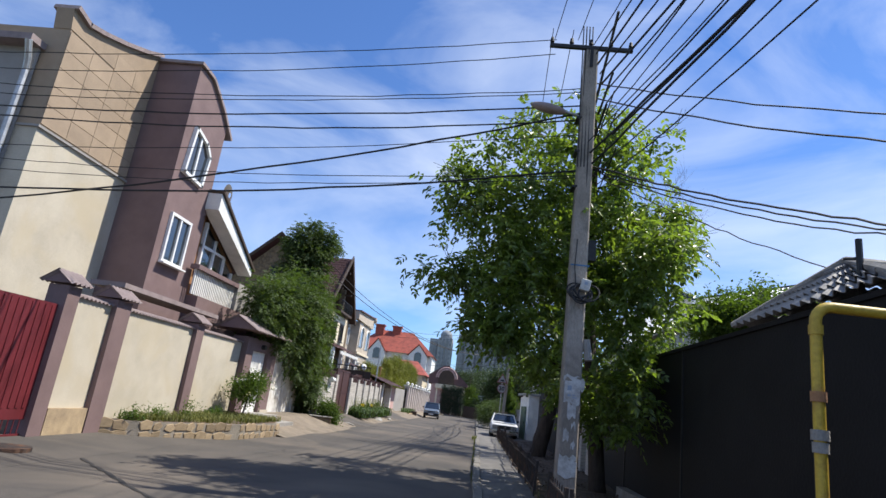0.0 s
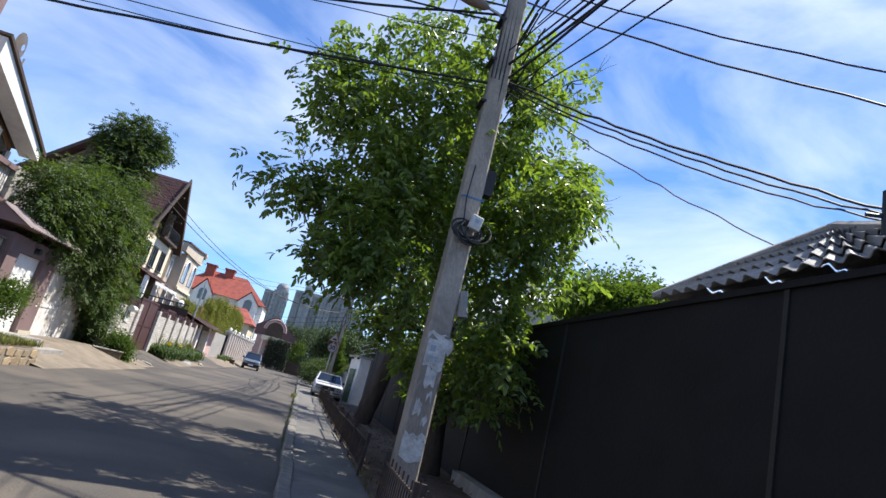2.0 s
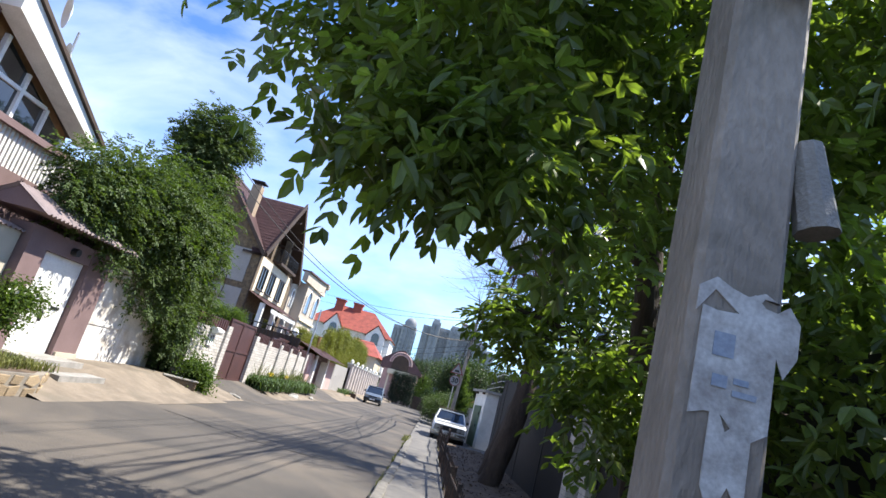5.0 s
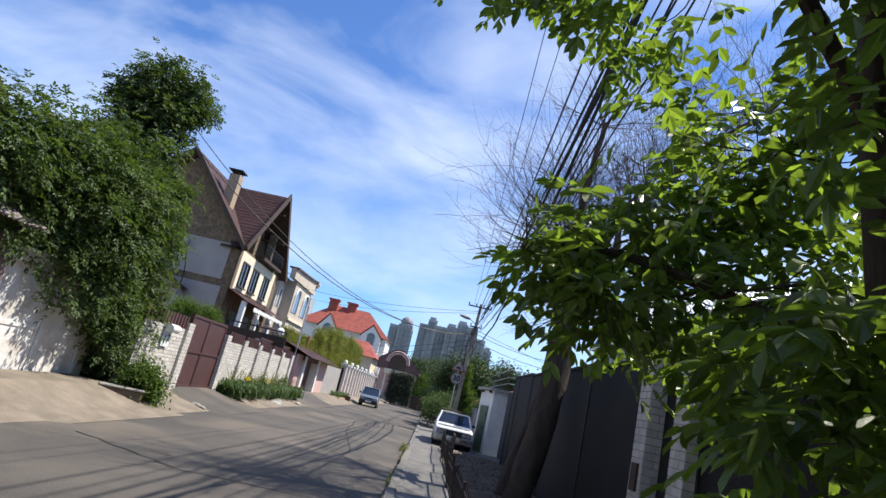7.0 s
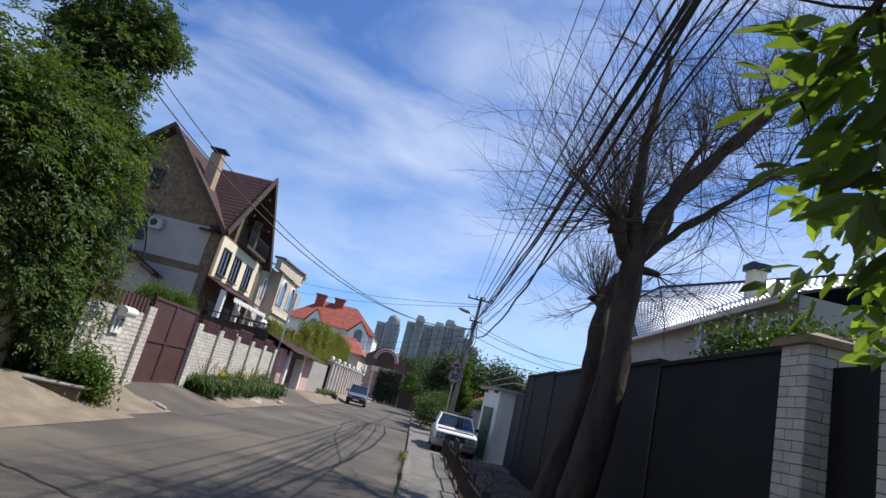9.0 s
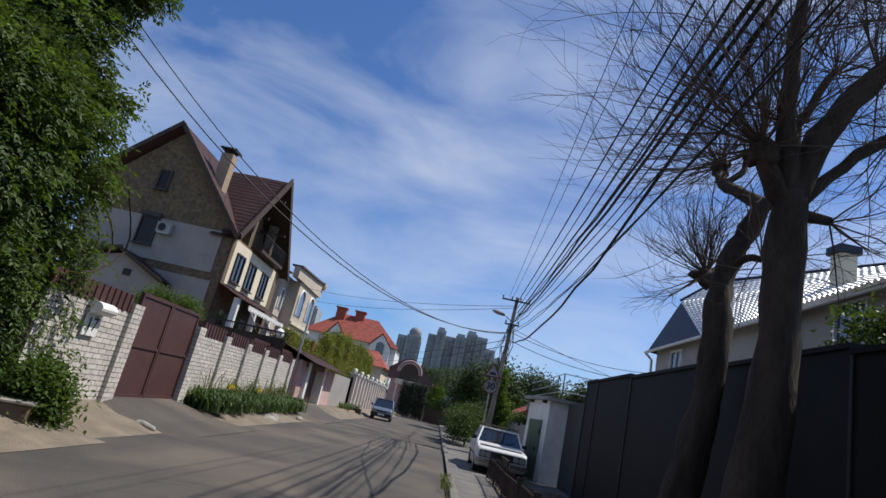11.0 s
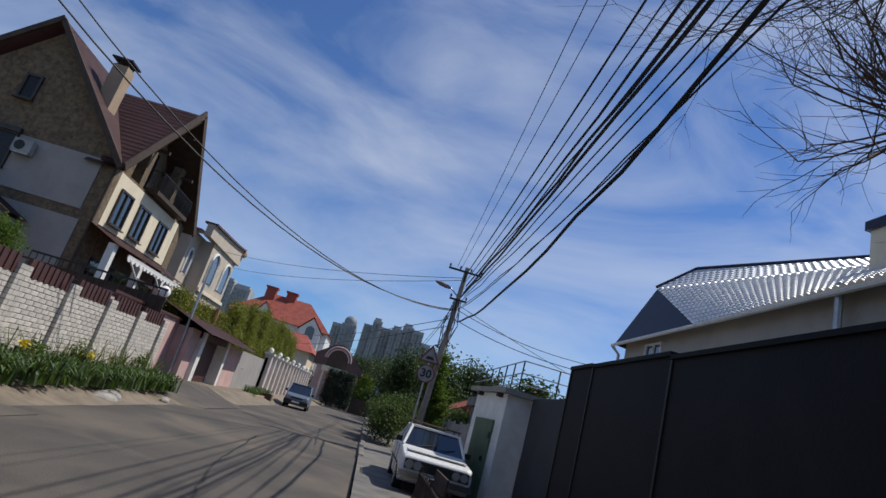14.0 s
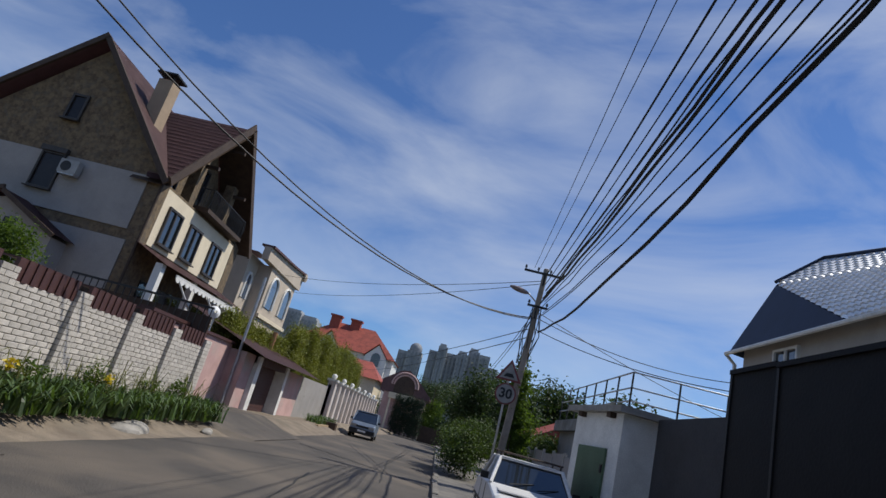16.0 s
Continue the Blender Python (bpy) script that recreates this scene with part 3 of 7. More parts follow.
# cross gable towards the street
AP = Vector((-13.1, 53.5, 13.7))
for yy, zz in ((48.25, 8.25), (58.6, 8.3)):
    bm = bmesh.new()
    foot = Vector((AP.x, yy, zz))
    back = Vector((-18.2, 53.5, 13.65))
    inner = Vector((-14.2 if yy < 50 else -13.4, yy, zz))
    f = bm.faces.new([bm.verts.new(p) for p in (AP, back, inner, foot)])
    bmesh.ops.solidify(bm, geom=[f], thickness=0.18)
    part("cross_roof_slope", bm, ROOFBROWN, hb)
# overlapping tile rows on the visible slope
bm = bmesh.new()
for k in range(1, 19):
    u = k / 19
    a = AP.lerp(Vector((AP.x, 48.25, 8.25)), u) + Vector((-0.02, -0.02, 0.03))
    b = Vector((-18.2, 53.5, 13.65)).lerp(Vector((-14.2, 48.25, 8.25)), u) + Vector((0, -0.02, 0.03))
    tube(bm, [a, b], 0.018, 5)
tagged(part("tile_course", bm, ROOFBROWN, hb), "", "", "", "stuff")
bm = bmesh.new()
prism(bm, [(49.0, 8.3), (58.0, 8.3), (53.5, 13.1)], 0.4, Matrix.Translation((XU, 0, 0)) @ pose(0, 0, 0, 0, 0, 90))
part("front_gable", bm, BROWNSTONE, hb)
bm = bmesh.new()
for yb, zb in ((48.2, 8.1), (58.65, 8.15)):
    a = math.degrees(math.atan2(zb - 13.7, yb - 53.5))
    box(bm, -0.05, 0, -0.3, 0.05, math.hypot(yb - 53.5, zb - 13.7), 0.05, Matrix.Translation((-13.08, 53.5, 13.75)) @ pose(0, 0, 0, a, 0, 0))
for y, z in ((51.6, 10.4), (55.4, 10.4), (53.5, 12.2)):
    box(bm, XU + 0.01, y - 0.08, z, -13.15, y + 0.08, z + 0.16)
part("bargeboard", bm, WOODDARK, hb, "dark wooden bargeboard")
# dark underside boards
for yb, zb in ((58.5, 8.1), (48.35, 8.1)):
    bm = bmesh.new()
    f = bm.faces.new([bm.verts.new(p) for p in ((-13.1, 53.5, 13.42), (XU - 0.05, 53.5, 13.42), (XU - 0.05, yb, zb), (-13.1, yb, zb))])
    part("soffit", bm, WOODDARK, hb)
solid("front_panel", (XF, 49.2, 5.7, XF + 0.08, 57.2, 8.25), FACADE, hb)
solid("front_quoin", (XF, YG, 0.3, XF + 0.10, 49.18, 8.3), BROWNSTONE, hb)
solid("front_quoin", (XF, 57.22, 0.3, XF + 0.10, 58.0, 8.3), BROWNSTONE, hb)
# dark, dull copy of window glass: the lack of sky reflection is coloured in
SHADEGLASS = mat("shaded_dark_glass", (0.022, 0.02, 0.02), 0.25, (0.035, 0.03, 0.028), 1.2, fine=3, bump=0.0, spec=0.25)
DARKFRAME = mat("dark_frame", (0.05, 0.04, 0.035), 0.5, (0.03, 0.025, 0.02), 3.0, fine=30, bump=0.05)
for y in (49.75, 51.95, 54.6):
    window(hb, (XF + 0.12, y, 5.95), 1.35, 1.7, 90, DARKFRAME, 1, 0.1)
window(hb, (XU + 0.08, 50.3, 8.7), 1.3, 1.4, 90, DARKFRAME, 1, 0.1)
window(hb, (XU + 0.08, 52.9, 8.75), 1.3, 2.3, 90, DARKFRAME, 1, 0.1, name="balcony_door")
solid("gable_pillar", (XF - 0.6, 51.35, 8.41, XF - 0.1, 51.85, 11.0), BROWNSTONE, hb)
solid("gable_pillar", (XF - 0.6, 55.2, 8.41, XF - 0.1, 55.7, 11.0), BROWNSTONE, hb)
solid("balcony_slab", (XU + 0.05, 52.0, 8.405, XF + 0.6, 56.6, 8.6), WOODDARK, hb)
bm = bmesh.new()
for k in range(24):
    y = 52.05 + k * 0.195
    tube(bm, [(XF + 0.55, y, 8.6), (XF + 0.62, y, 9.1), (XF + 0.55, y, 9.55)], 0.018, 5)
for y in (52.05, 56.55):
    for k in range(3):
        tube(bm, [(XF + 0.15 + k * 0.2, y, 8.6), (XF + 0.15 + k * 0.2, y, 9.55)], 0.018, 5)
    tube(bm, [(XF - 0.1, y, 9.55), (XF + 0.55, y, 9.55)], 0.03, 6)
tube(bm, [(XF + 0.55, 52.05, 9.55), (XF + 0.55, 56.55, 9.55)], 0.03, 6)
part("balcony_railing", bm, BLACK, hb)
# canopy, porch columns, scalloped awning
bm = bmesh.new()
f = bm.faces.new([bm.verts.new(p) for p in ((XF + 0.05, 48.3, 5.65), (XF + 0.05, 57.6, 5.65), (XF + 1.7, 57.6, 4.95), (XF + 1.7, 48.3, 4.95))])
bmesh.ops.solidify(bm, geom=[f], thickness=0.1)
part("canopy_roof", bm, ROOFBROWN, hb)
for y in (48.5, 51.6, 54.6, 57.3):
    solid("column", (XF + 1.2, y, 0.3, XF + 1.5, y + 0.3, 4.98), WHITE, hb, bevel=0.02)
aw = solid("awning_rail", (XF + 1.9, 49.0, 4.722, XF + 1.96, 56.2, 4.76), WHITE, hb, "white scalloped awning edge")
for k in range(16):
    bm = bmesh.new()
    y0 = 49.0 + k * 0.45
    vs = [(y0, 4.72), (y0 + 0.45, 4.72), (y0 + 0.45, 4.62), (y0 + 0.34, 4.5), (y0 + 0.22, 4.47), (y0 + 0.11, 4.5), (y0, 4.62)]
    prism(bm, vs, 0.03, Matrix.Translation((XF + 1.95, 0, 0)) @ pose(0, 0, 0, 0, 0, 90))
    part("scallop", bm, WHITE, aw)
for k in range(3):
    bm = bmesh.new()
    tube(bm, [(XF + 1.9, 49.2 + k * 3.0, 4.7), (XF + 2.2, 50.6 + k * 3.0, 3.6), (XF + 2.0, 50.8 + k * 3.0, 2.3)], 0.04, 6)
    part("awning_arm", bm, WHITE, hb)
solid("ground_floor_glass", (XF, 50.0, 1.0, XF + 0.06, 56.8, 4.3), GLASS, hb)
# gable end windows, air conditioner
window(hb, (-18.95, YG - 0.06, 10.0), 0.75, 1.25, 0, DARKFRAME, 0, 0.1, SHADEGLASS)
window(hb, (-19.0, YG - 0.1, 6.75), 1.05, 1.65, 0, DARKFRAME, 0, 0.08, SHADEGLASS)
solid("shutter_box", (-19.05, YG - 0.25, 8.4, -17.9, YG - 0.05, 8.62), DARKFRAME, hb)
FRAMEGREY = mat("grey_enamel", (0.33, 0.33, 0.32), 0.5, (0.27, 0.27, 0.26), 2.0, fine=30, bump=0.05)
ac = thing("air_conditioner", (-17.4, YG - 0.1, 7.55), "grey white outdoor air conditioner on a house wall", "air conditioner")
solid("casing", (-0.4, -0.36, 0, 0.4, -0.04, 0.58), FRAMEGREY, ac, bevel=0.02)
bm = bmesh.new()
tube(bm, [(-0.1, -0.362, 0.29), (-0.1, -0.38, 0.29)], 0.22, 16)
part("fan_grille", bm, BLACK, ac)
solid("bracket", (-0.35, -0.34, -0.06, 0.35, 0.05, 0.0), STEEL, ac)
# chimney
bm = bmesh.new()
box(bm, -16.3, 49.4, 10.2, -15.6, 50.1, 13.35)
part("chimney", bm, TAN, hb)
bm = bmesh.new()
for x, y in ((-16.22, 49.48), (-15.72, 49.48), (-16.22, 50.0), (-15.72, 50.0)):
    box(bm, x, y, 13.35, x + 0.05, y + 0.05, 13.6)
box(bm, -16.45, 49.25, 13.6, -15.45, 50.25, 13.68)
part("chimney_cowl", bm, BLACK, hb)
bm = bmesh.new()
tube(bm, [(XF + 0.15, YG - 0.1, 8.2), (XF + 0.12, YG - 0.1, 0.4)], 0.06, 8)
part("drainpipe", bm, WOODDARK, hb)
# annexe with its own small gable
hc = thing("annexe", (0, 0, 0), "small grey rendered annexe with brown gabled roof", "outbuilding")
bm = bmesh.new()
prism(bm, [(-21.6, 0.2), (-16.25, 0.2), (-16.25, 4.75), (-18.6, 5.9), (-21.6, 5.1)], 1.0, pose(0, 47.55, 0))
part("wall", bm, GREYWALL, hc)
for x0, z0, x1, z1 in ((-18.6, 6.1, -22.0, 5.15), (-18.6, 6.1, -15.95, 4.83)):
    bm = bmesh.new()
    face = bm.faces.new([bm.verts.new(p) for p in ((x0, 47.25, z0), (x0, 48.55, z0), (x1, 48.55, z1), (x1, 47.25, z1))])
    bmesh.ops.solidify(bm, geom=[face], thickness=0.12)
    part("roof_slope", bm, ROOFBROWN, hc)
    a = math.degrees(math.atan2(z1 - z0, x1 - x0))
    bm = bmesh.new()
    box(bm, 0, -0.05, -0.16, math.hypot(x1 - x0, z1 - z0), 0.05, 0.02, Matrix.Translation((x0, 47.2, z0)) @ pose(0, 0, 0, 0, -a, 0))
    part("verge_board", bm, WOODDARK, hc)
solid("vent", (-18.3, 47.48, 4.75, -17.9, 47.55, 5.1), BLACK, hc)
deck = thing("terrace_fence", (0, 0, 0), "dark iron terrace railing with sheeting", "railing")
for k in range(22):
    bm = bmesh.new()
    tube(bm, [(-13.4 + 0.24 * k, 45.5, 2.2), (-13.4 + 0.24 * k, 45.5, 3.5)], 0.02, 5)
    part("bar", bm, BLACK, deck)
solid("rail", (-13.4, 45.46, 3.45, -8.3, 45.54, 3.52), BLACK, deck)
solid("sheeting", (-13.4, 45.56, 0.4, -8.3, 45.6, 3.2), WOODDARK, deck)

# ---- cream house with arched windows ----
h2 = thing("cream_house", (0, 0, 0), "cream house with arched windows and curved parapet", "house")
SOFTCREAM = mat("soft_cream_render", (0.52, 0.445, 0.36), 0.9, (0.44, 0.375, 0.30), 0.8, fine=30, bump=0.1)
solid("wall", (-24, 64, 0, -15.2, 74, 9.6), SOFTCREAM, h2)
solid("bay", (-15.2, 66, 0, -14.2, 72.6, 9.4), SOFTCREAM, h2)
solid("string_course", (-14.2, 65.9, 5.75, -14.02, 72.7, 6.0), FACADE, h2)
bm = bmesh.new()
tube(bm, [(-14.8, 73.15, 10.55), (-13.75, 73.15, 10.55)], 0.34, 16)
tube(bm, [(-14.75, 73.15, 10.55), (-13.68, 73.15, 10.55)], 0.16, 12)
part("cornice_scroll", bm, SOFTCREAM, h2)
bm = bmesh.new()
arc = [(64.0 + 9.2 * i / 12, 10.3 + 0.12 * math.sin(math.pi * i / 12) + 0.5 * (i / 12) ** 3) for i in range(13)]
prism(bm, [(73.2, 9.4), (64.0, 9.4)] + arc, 0.5, Matrix.Translation((-14.0, 0, 0)) @ pose(0, 0, 0, 0, 0, 90))
part("curved_parapet", bm, SOFTCREAM, h2)
bm = bmesh.new()
for (ya, za), (yb, zb) in zip(arc, arc[1:]):
    a = math.degrees(math.atan2(zb - za, yb - ya))
    box(bm, -0.75, 0, 0, 0.2, math.hypot(yb - ya, zb - za) + 0.02, 0.14, Matrix.Translation((-14.0, ya, za)) @ pose(0, 0, 0, a, 0, 0))
part("parapet_cap", bm, ROOFBROWN, h2)


def arched(parent, y0, w, z0, h, x, gm):
    n = 12
    pts = [(y0, z0), (y0 + w, z0)] + [(y0 + w / 2 + w / 2 * math.cos(math.pi * i / n), z0 + h - w / 2 + w / 2 * math.sin(math.pi * i / n)) for i in range(n + 1)]
    b = bmesh.new()
    prism(b, pts, 0.04, Matrix.Translation((x, 0, 0)) @ pose(0, 0, 0, 0, 0, 90))
    w_ob = part("arched_window", b, gm, parent)
    b = bmesh.new()
    ring = pts[2:] + [pts[0]]
    for (ya, za), (yb, zb) in zip([pts[1]] + pts[2:], ring):
        tube(b, [(x + 0.02, ya, za), (x + 0.02, yb, zb)], 0.1, 6)
    part("surround", b, WHITE, w_ob)


for y in (66.4, 69.9):
    arched(h2, y + 0.2, 1.8, 6.6, 2.3, -14.15, BLUEGLASS)
    window(h2, (-14.15, y + 0.3, 3.4), 1.5, 1.6, 90, WHITE, 1, 0.1)
bm = bmesh.new()
prism(bm, [(-20, 8.0), (-16.4, 8.0), (-16.4, 8.6), (-18.5, 9.2), (-20, 8.9)], 0.3, pose(0, 63.9, 0))
part("porch_gable", bm, FACADE, h2)
arched(h2, 64.5, 0.9, 6.6, 1.8, -15.18, BLUEGLASS)
bm = bmesh.new()
f = bm.faces.new([bm.verts.new(p) for p in ((-24.5, 63.5, 9.7), (-14.6, 63.5, 9.7), (-16, 70, 10.6), (-24.5, 70, 10.6))])
bmesh.ops.solidify(bm, geom=[f], thickness=0.15)
part("roof", bm, ROOFBROWN, h2)

# ---- red tiled house far down the street ----
hr = thing("red_roofed_house", (0, 0, 0), "white house with red tiled roofs and brick chimneys", "house")
solid("wall", (-33, 148, 0, -12.5, 160, 12.5), WHITE, hr)
def roof4(parent, x0, x1, y0, y1, z, top, mt):
    b = bmesh.new()
    cx0, cx1, cy = x0 + (x1 - x0) * 0.3, x1 - (x1 - x0) * 0.3, (y0 + y1) / 2
    v = [b.verts.new(p) for p in ((x0, y0, z), (x1, y0, z), (x1, y1, z), (x0, y1, z), (cx0, cy, top), (cx1, cy, top))]
    for q in ((0, 1, 5, 4), (1, 2, 5), (2, 3, 4, 5), (3, 0, 4), (3, 2, 1, 0)):
        b.faces.new([v[i] for i in q])
    part("roof", b, mt, parent)
roof4(hr, -34, -12, 147, 161, 12.5, 18.4, ROOFRED)
for x, w, top in ((-26.5, 4.2, 15.2), (-16.0, 4.6, 14.8)):
    bm = bmesh.new()
    prism(bm, [(x - w / 2, 0), (x + w / 2, 0), (x + w / 2, 12.2), (x, top), (x - w / 2, 12.2)], 2.0, pose(0, 146.3, 0))
    part("gable", bm, WHITE, hr)
    for s in (-1, 1):
        bm = bmesh.new()
        f = bm.faces.new([bm.verts.new(p) for p in ((x, 146.0, top + 0.3), (x, 152, top + 0.3), (x + s * (w / 2 + 0.4), 152, 12.1), (x + s * (w / 2 + 0.4), 146.0, 12.1))])
        bmesh.ops.solidify(bm, geom=[f], thickness=0.25)
        part("gable_roof", bm, ROOFRED, hr)
    bm = bmesh.new()
    n = 10
    prism(bm, [(x - 0.9, 10.4), (x + 0.9, 10.4)] + [(x + 0.9 * math.cos(math.pi * i / n), 12.2 + 0.9 * math.sin(math.pi * i / n)) for i in range(n + 1)], 0.1, pose(0, 146.18, 0))
    part("arched_window", bm, GLASS, hr)
for x, y, top in ((-27.6, 152, 19.3), (-23.2, 153, 19.4), (-20.3, 155, 18.2)):
    solid("chimney", (x - 1.1, y, 13, x + 1.1, y + 1.6, top), REDBRICK, hr)
    solid("chimney_cap", (x - 1.35, y - 0.25, top, x + 1.35, y + 1.85, top + 0.35), REDBRICK, hr)
solid("lower_wall", (-19, 120, 0, -11.5, 132, 6.5), FACADE, hr)
roof4(hr, -20, -10.8, 119, 133, 6.5, 9.5, ROOFRED)

h3 = thing("arched_house", (-6.2, 112, 0), "beige house with a large arched porch and brown roof", "house")
solid("wall", (-2.8, 0.4, -0.6, 3.4, 7, 5.2), PINK, h3)
bm = bmesh.new()
prism(bm, [(-3.4, 5.0), (4.0, 5.0), (4.0, 5.5), (1.9, 7.4), (0.2, 8.6), (-0.9, 8.4), (-3.4, 6.6)], 7.4, pose(0, 0.2, 0))
part("roof", bm, ROOFBROWN, h3)
n = 14
bm = bmesh.new()
prism(bm, [(-1.5, 5.0), (1.5, 5.0)] + [(1.5 * math.cos(math.pi * i / n), 6.2 + 1.5 * math.sin(math.pi * i / n)) for i in range(n + 1)], 0.1, pose(0, 0.08, 0))
part("arch", bm, WOODDARK, h3)
for r in (1.6, 1.95):
    bm = bmesh.new()
    tube(bm, [(r * math.cos(math.pi * i / n), 0.1, 6.2 + r * math.sin(math.pi * i / n)) for i in range(n + 1)], 0.14, 6)
    part("arch_moulding", bm, PINK, h3)
solid("balcony", (-1.9, -0.9, 4.2, 1.9, 0.38, 5.0), FACADE, h3)
for x in (-1.7, 1.45):
    solid("column", (x, -0.7, -0.6, x + 0.25, -0.45, 4.2), FACADE, h3)
fw = thing("garden_wall", (0, 0, 0), "low dark garden wall at the street's bend", "wall", "", "structure")
solid("panel", (-2.4, 103.0, -0.8, 8.0, 103.3, 1.6), WOODDARK, fw)
for k in range(9):
    bm = bmesh.new()
    box(bm, -0.12, 0.0, -0.5, 0.12, 1.45, -0.2, Matrix.Translation((-5.2 + k * 0.95, 100.6 - k * 1.15, 0)) @ pose(0, 0, 0, 0, 0, -140))
    part("kerbstone", bm, KERB, fw)

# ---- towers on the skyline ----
# distance haze is mixed into these pale, low-contrast wall and window greys
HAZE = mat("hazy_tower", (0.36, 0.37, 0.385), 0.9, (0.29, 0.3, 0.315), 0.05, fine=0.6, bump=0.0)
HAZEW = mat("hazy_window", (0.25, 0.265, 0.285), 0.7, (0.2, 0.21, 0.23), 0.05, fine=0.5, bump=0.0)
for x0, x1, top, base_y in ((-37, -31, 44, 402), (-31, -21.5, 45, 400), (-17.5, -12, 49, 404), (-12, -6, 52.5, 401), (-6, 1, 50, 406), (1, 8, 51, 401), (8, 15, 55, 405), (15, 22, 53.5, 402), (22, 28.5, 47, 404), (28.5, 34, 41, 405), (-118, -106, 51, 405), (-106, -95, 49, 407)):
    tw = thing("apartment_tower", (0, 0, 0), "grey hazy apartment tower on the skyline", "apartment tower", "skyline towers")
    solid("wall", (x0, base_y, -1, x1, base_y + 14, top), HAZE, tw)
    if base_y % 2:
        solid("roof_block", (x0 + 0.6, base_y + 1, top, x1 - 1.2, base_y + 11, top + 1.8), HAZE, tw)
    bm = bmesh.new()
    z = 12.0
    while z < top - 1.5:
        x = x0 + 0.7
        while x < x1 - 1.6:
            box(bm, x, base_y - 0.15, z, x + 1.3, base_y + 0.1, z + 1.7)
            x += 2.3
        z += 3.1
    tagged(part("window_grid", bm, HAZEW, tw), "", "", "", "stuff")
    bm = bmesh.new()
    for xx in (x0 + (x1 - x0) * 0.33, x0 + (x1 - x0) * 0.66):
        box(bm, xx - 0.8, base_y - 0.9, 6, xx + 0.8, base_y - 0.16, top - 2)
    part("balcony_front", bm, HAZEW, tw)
bm = bmesh.new()
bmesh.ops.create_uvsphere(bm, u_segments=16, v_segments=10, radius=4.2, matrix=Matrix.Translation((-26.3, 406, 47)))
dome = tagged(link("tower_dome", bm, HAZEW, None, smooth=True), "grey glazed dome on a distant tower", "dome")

# ---- brick wall, brown gate and the next walls on the west side ----
bw = thing("wall_brick", (0, 0, 0), "white silicate brick wall with brown sheet metal cap", "wall", "", "structure")
PIL = [32.75, 34.72, 36.68, 38.64, 40.6, 42.56]
solid("core", (-7.28, 26.9, -0.2, -7.03, 29.55, 2.12), MORTAR, bw)
solid("core", (-7.28, 32.8, -0.2, -7.03, 42.9, 2.12), MORTAR, bw)
for y in (29.4, *PIL):
    solid("pier_core", (-7.36, y + 0.008, -0.2, -6.93, y + 0.372, 2.3), MORTAR, bw)
def metal_cap(y0, y1):
    b = bmesh.new()
    n = int((y1 - y0) / 0.1)
    for k in range(n):
        ya, yb = y0 + (y1 - y0) * k / n, y0 + (y1 - y0) * (k + 1) / n
        box(b, -7.05, ya, 2.1, -7.0 if k % 2 else -6.975, yb, 2.47)
    box(b, -7.3, y0, 2.44, -7.05, y1, 2.47)
    part("metal_cap", b, BROWNMETAL, bw)
metal_cap(26.9, 29.4)
for a, b in zip(PIL, PIL[1:]):
    metal_cap(a + 0.38, b)
bg = thing("brown_gate", (0, 0, 0), "dark brown sheet metal driveway gate, closed", "gate")
for a, b in ((29.8, 31.2), (31.22, 32.74)):
    lf = solid("leaf", (-7.1, a, 0.42, -7.05, b, 2.62), BROWNMETAL, bg)
    bm = bmesh.new()
    for z in (0.45, 1.5, 2.57):
        box(bm, -7.05, a, z - 0.03, -7.02, b, z + 0.03)
    for y in (a + 0.03, b - 0.03):
        box(bm, -7.05, y - 0.03, 0.48, -7.022, y + 0.03, 2.54)
    part("leaf_frame", bm, BROWNMETAL, lf)
solid("gate_bar", (-7.15, 29.8, 0.32, -6.98, 32.74, 0.40), BLACK, bg)
plate = solid("number_plate", (-6.96, 28.05, 1.5, -6.93, 28.5, 1.95), PLASTIC, None)
tagged(plate, "white house number plate reading 17 on brick wall", "house number")
txt = bpy.data.curves.new("digits", "FONT")
txt.body, txt.size, txt.extrude = "17", 0.34, 0.004
dg = new("digits", txt)
dg.data.materials.append(BLACK)
dg.parent = plate
dg.matrix_world = pose(-6.925, 28.1, 1.6, 90, 0, 90)
cover = thing("intercom_hood", (-6.9, 28.3, 2.02), "white plastic hood over an intercom", "intercom hood")
bm = bmesh.new()
bmesh.ops.create_cone(bm, cap_ends=True, segments=16, radius1=0.24, radius2=0.24, depth=0.5, matrix=pose(0, 0, 0, 90, 0, 0) @ Matrix.Diagonal((0.8, 0.5, 1, 1)))
part("hood", bm, PLASTIC, cover, smooth=False)
def ramp_sheet(near, far):
    """A drive over the verge: its two long edges dip into the ground."""
    b = bmesh.new()
    rows_ = [[(x, y - 0.7, z - 0.16) for x, y, z in near], near, far, [(x, y + 0.7, z - 0.16) for x, y, z in far]]
    vs_ = [[b.verts.new(p) for p in r] for r in rows_]
    for p, q in zip(vs_, vs_[1:]):
        for i in range(len(p) - 1):
            b.faces.new((p[i], p[i + 1], q[i + 1], q[i]))
    return b


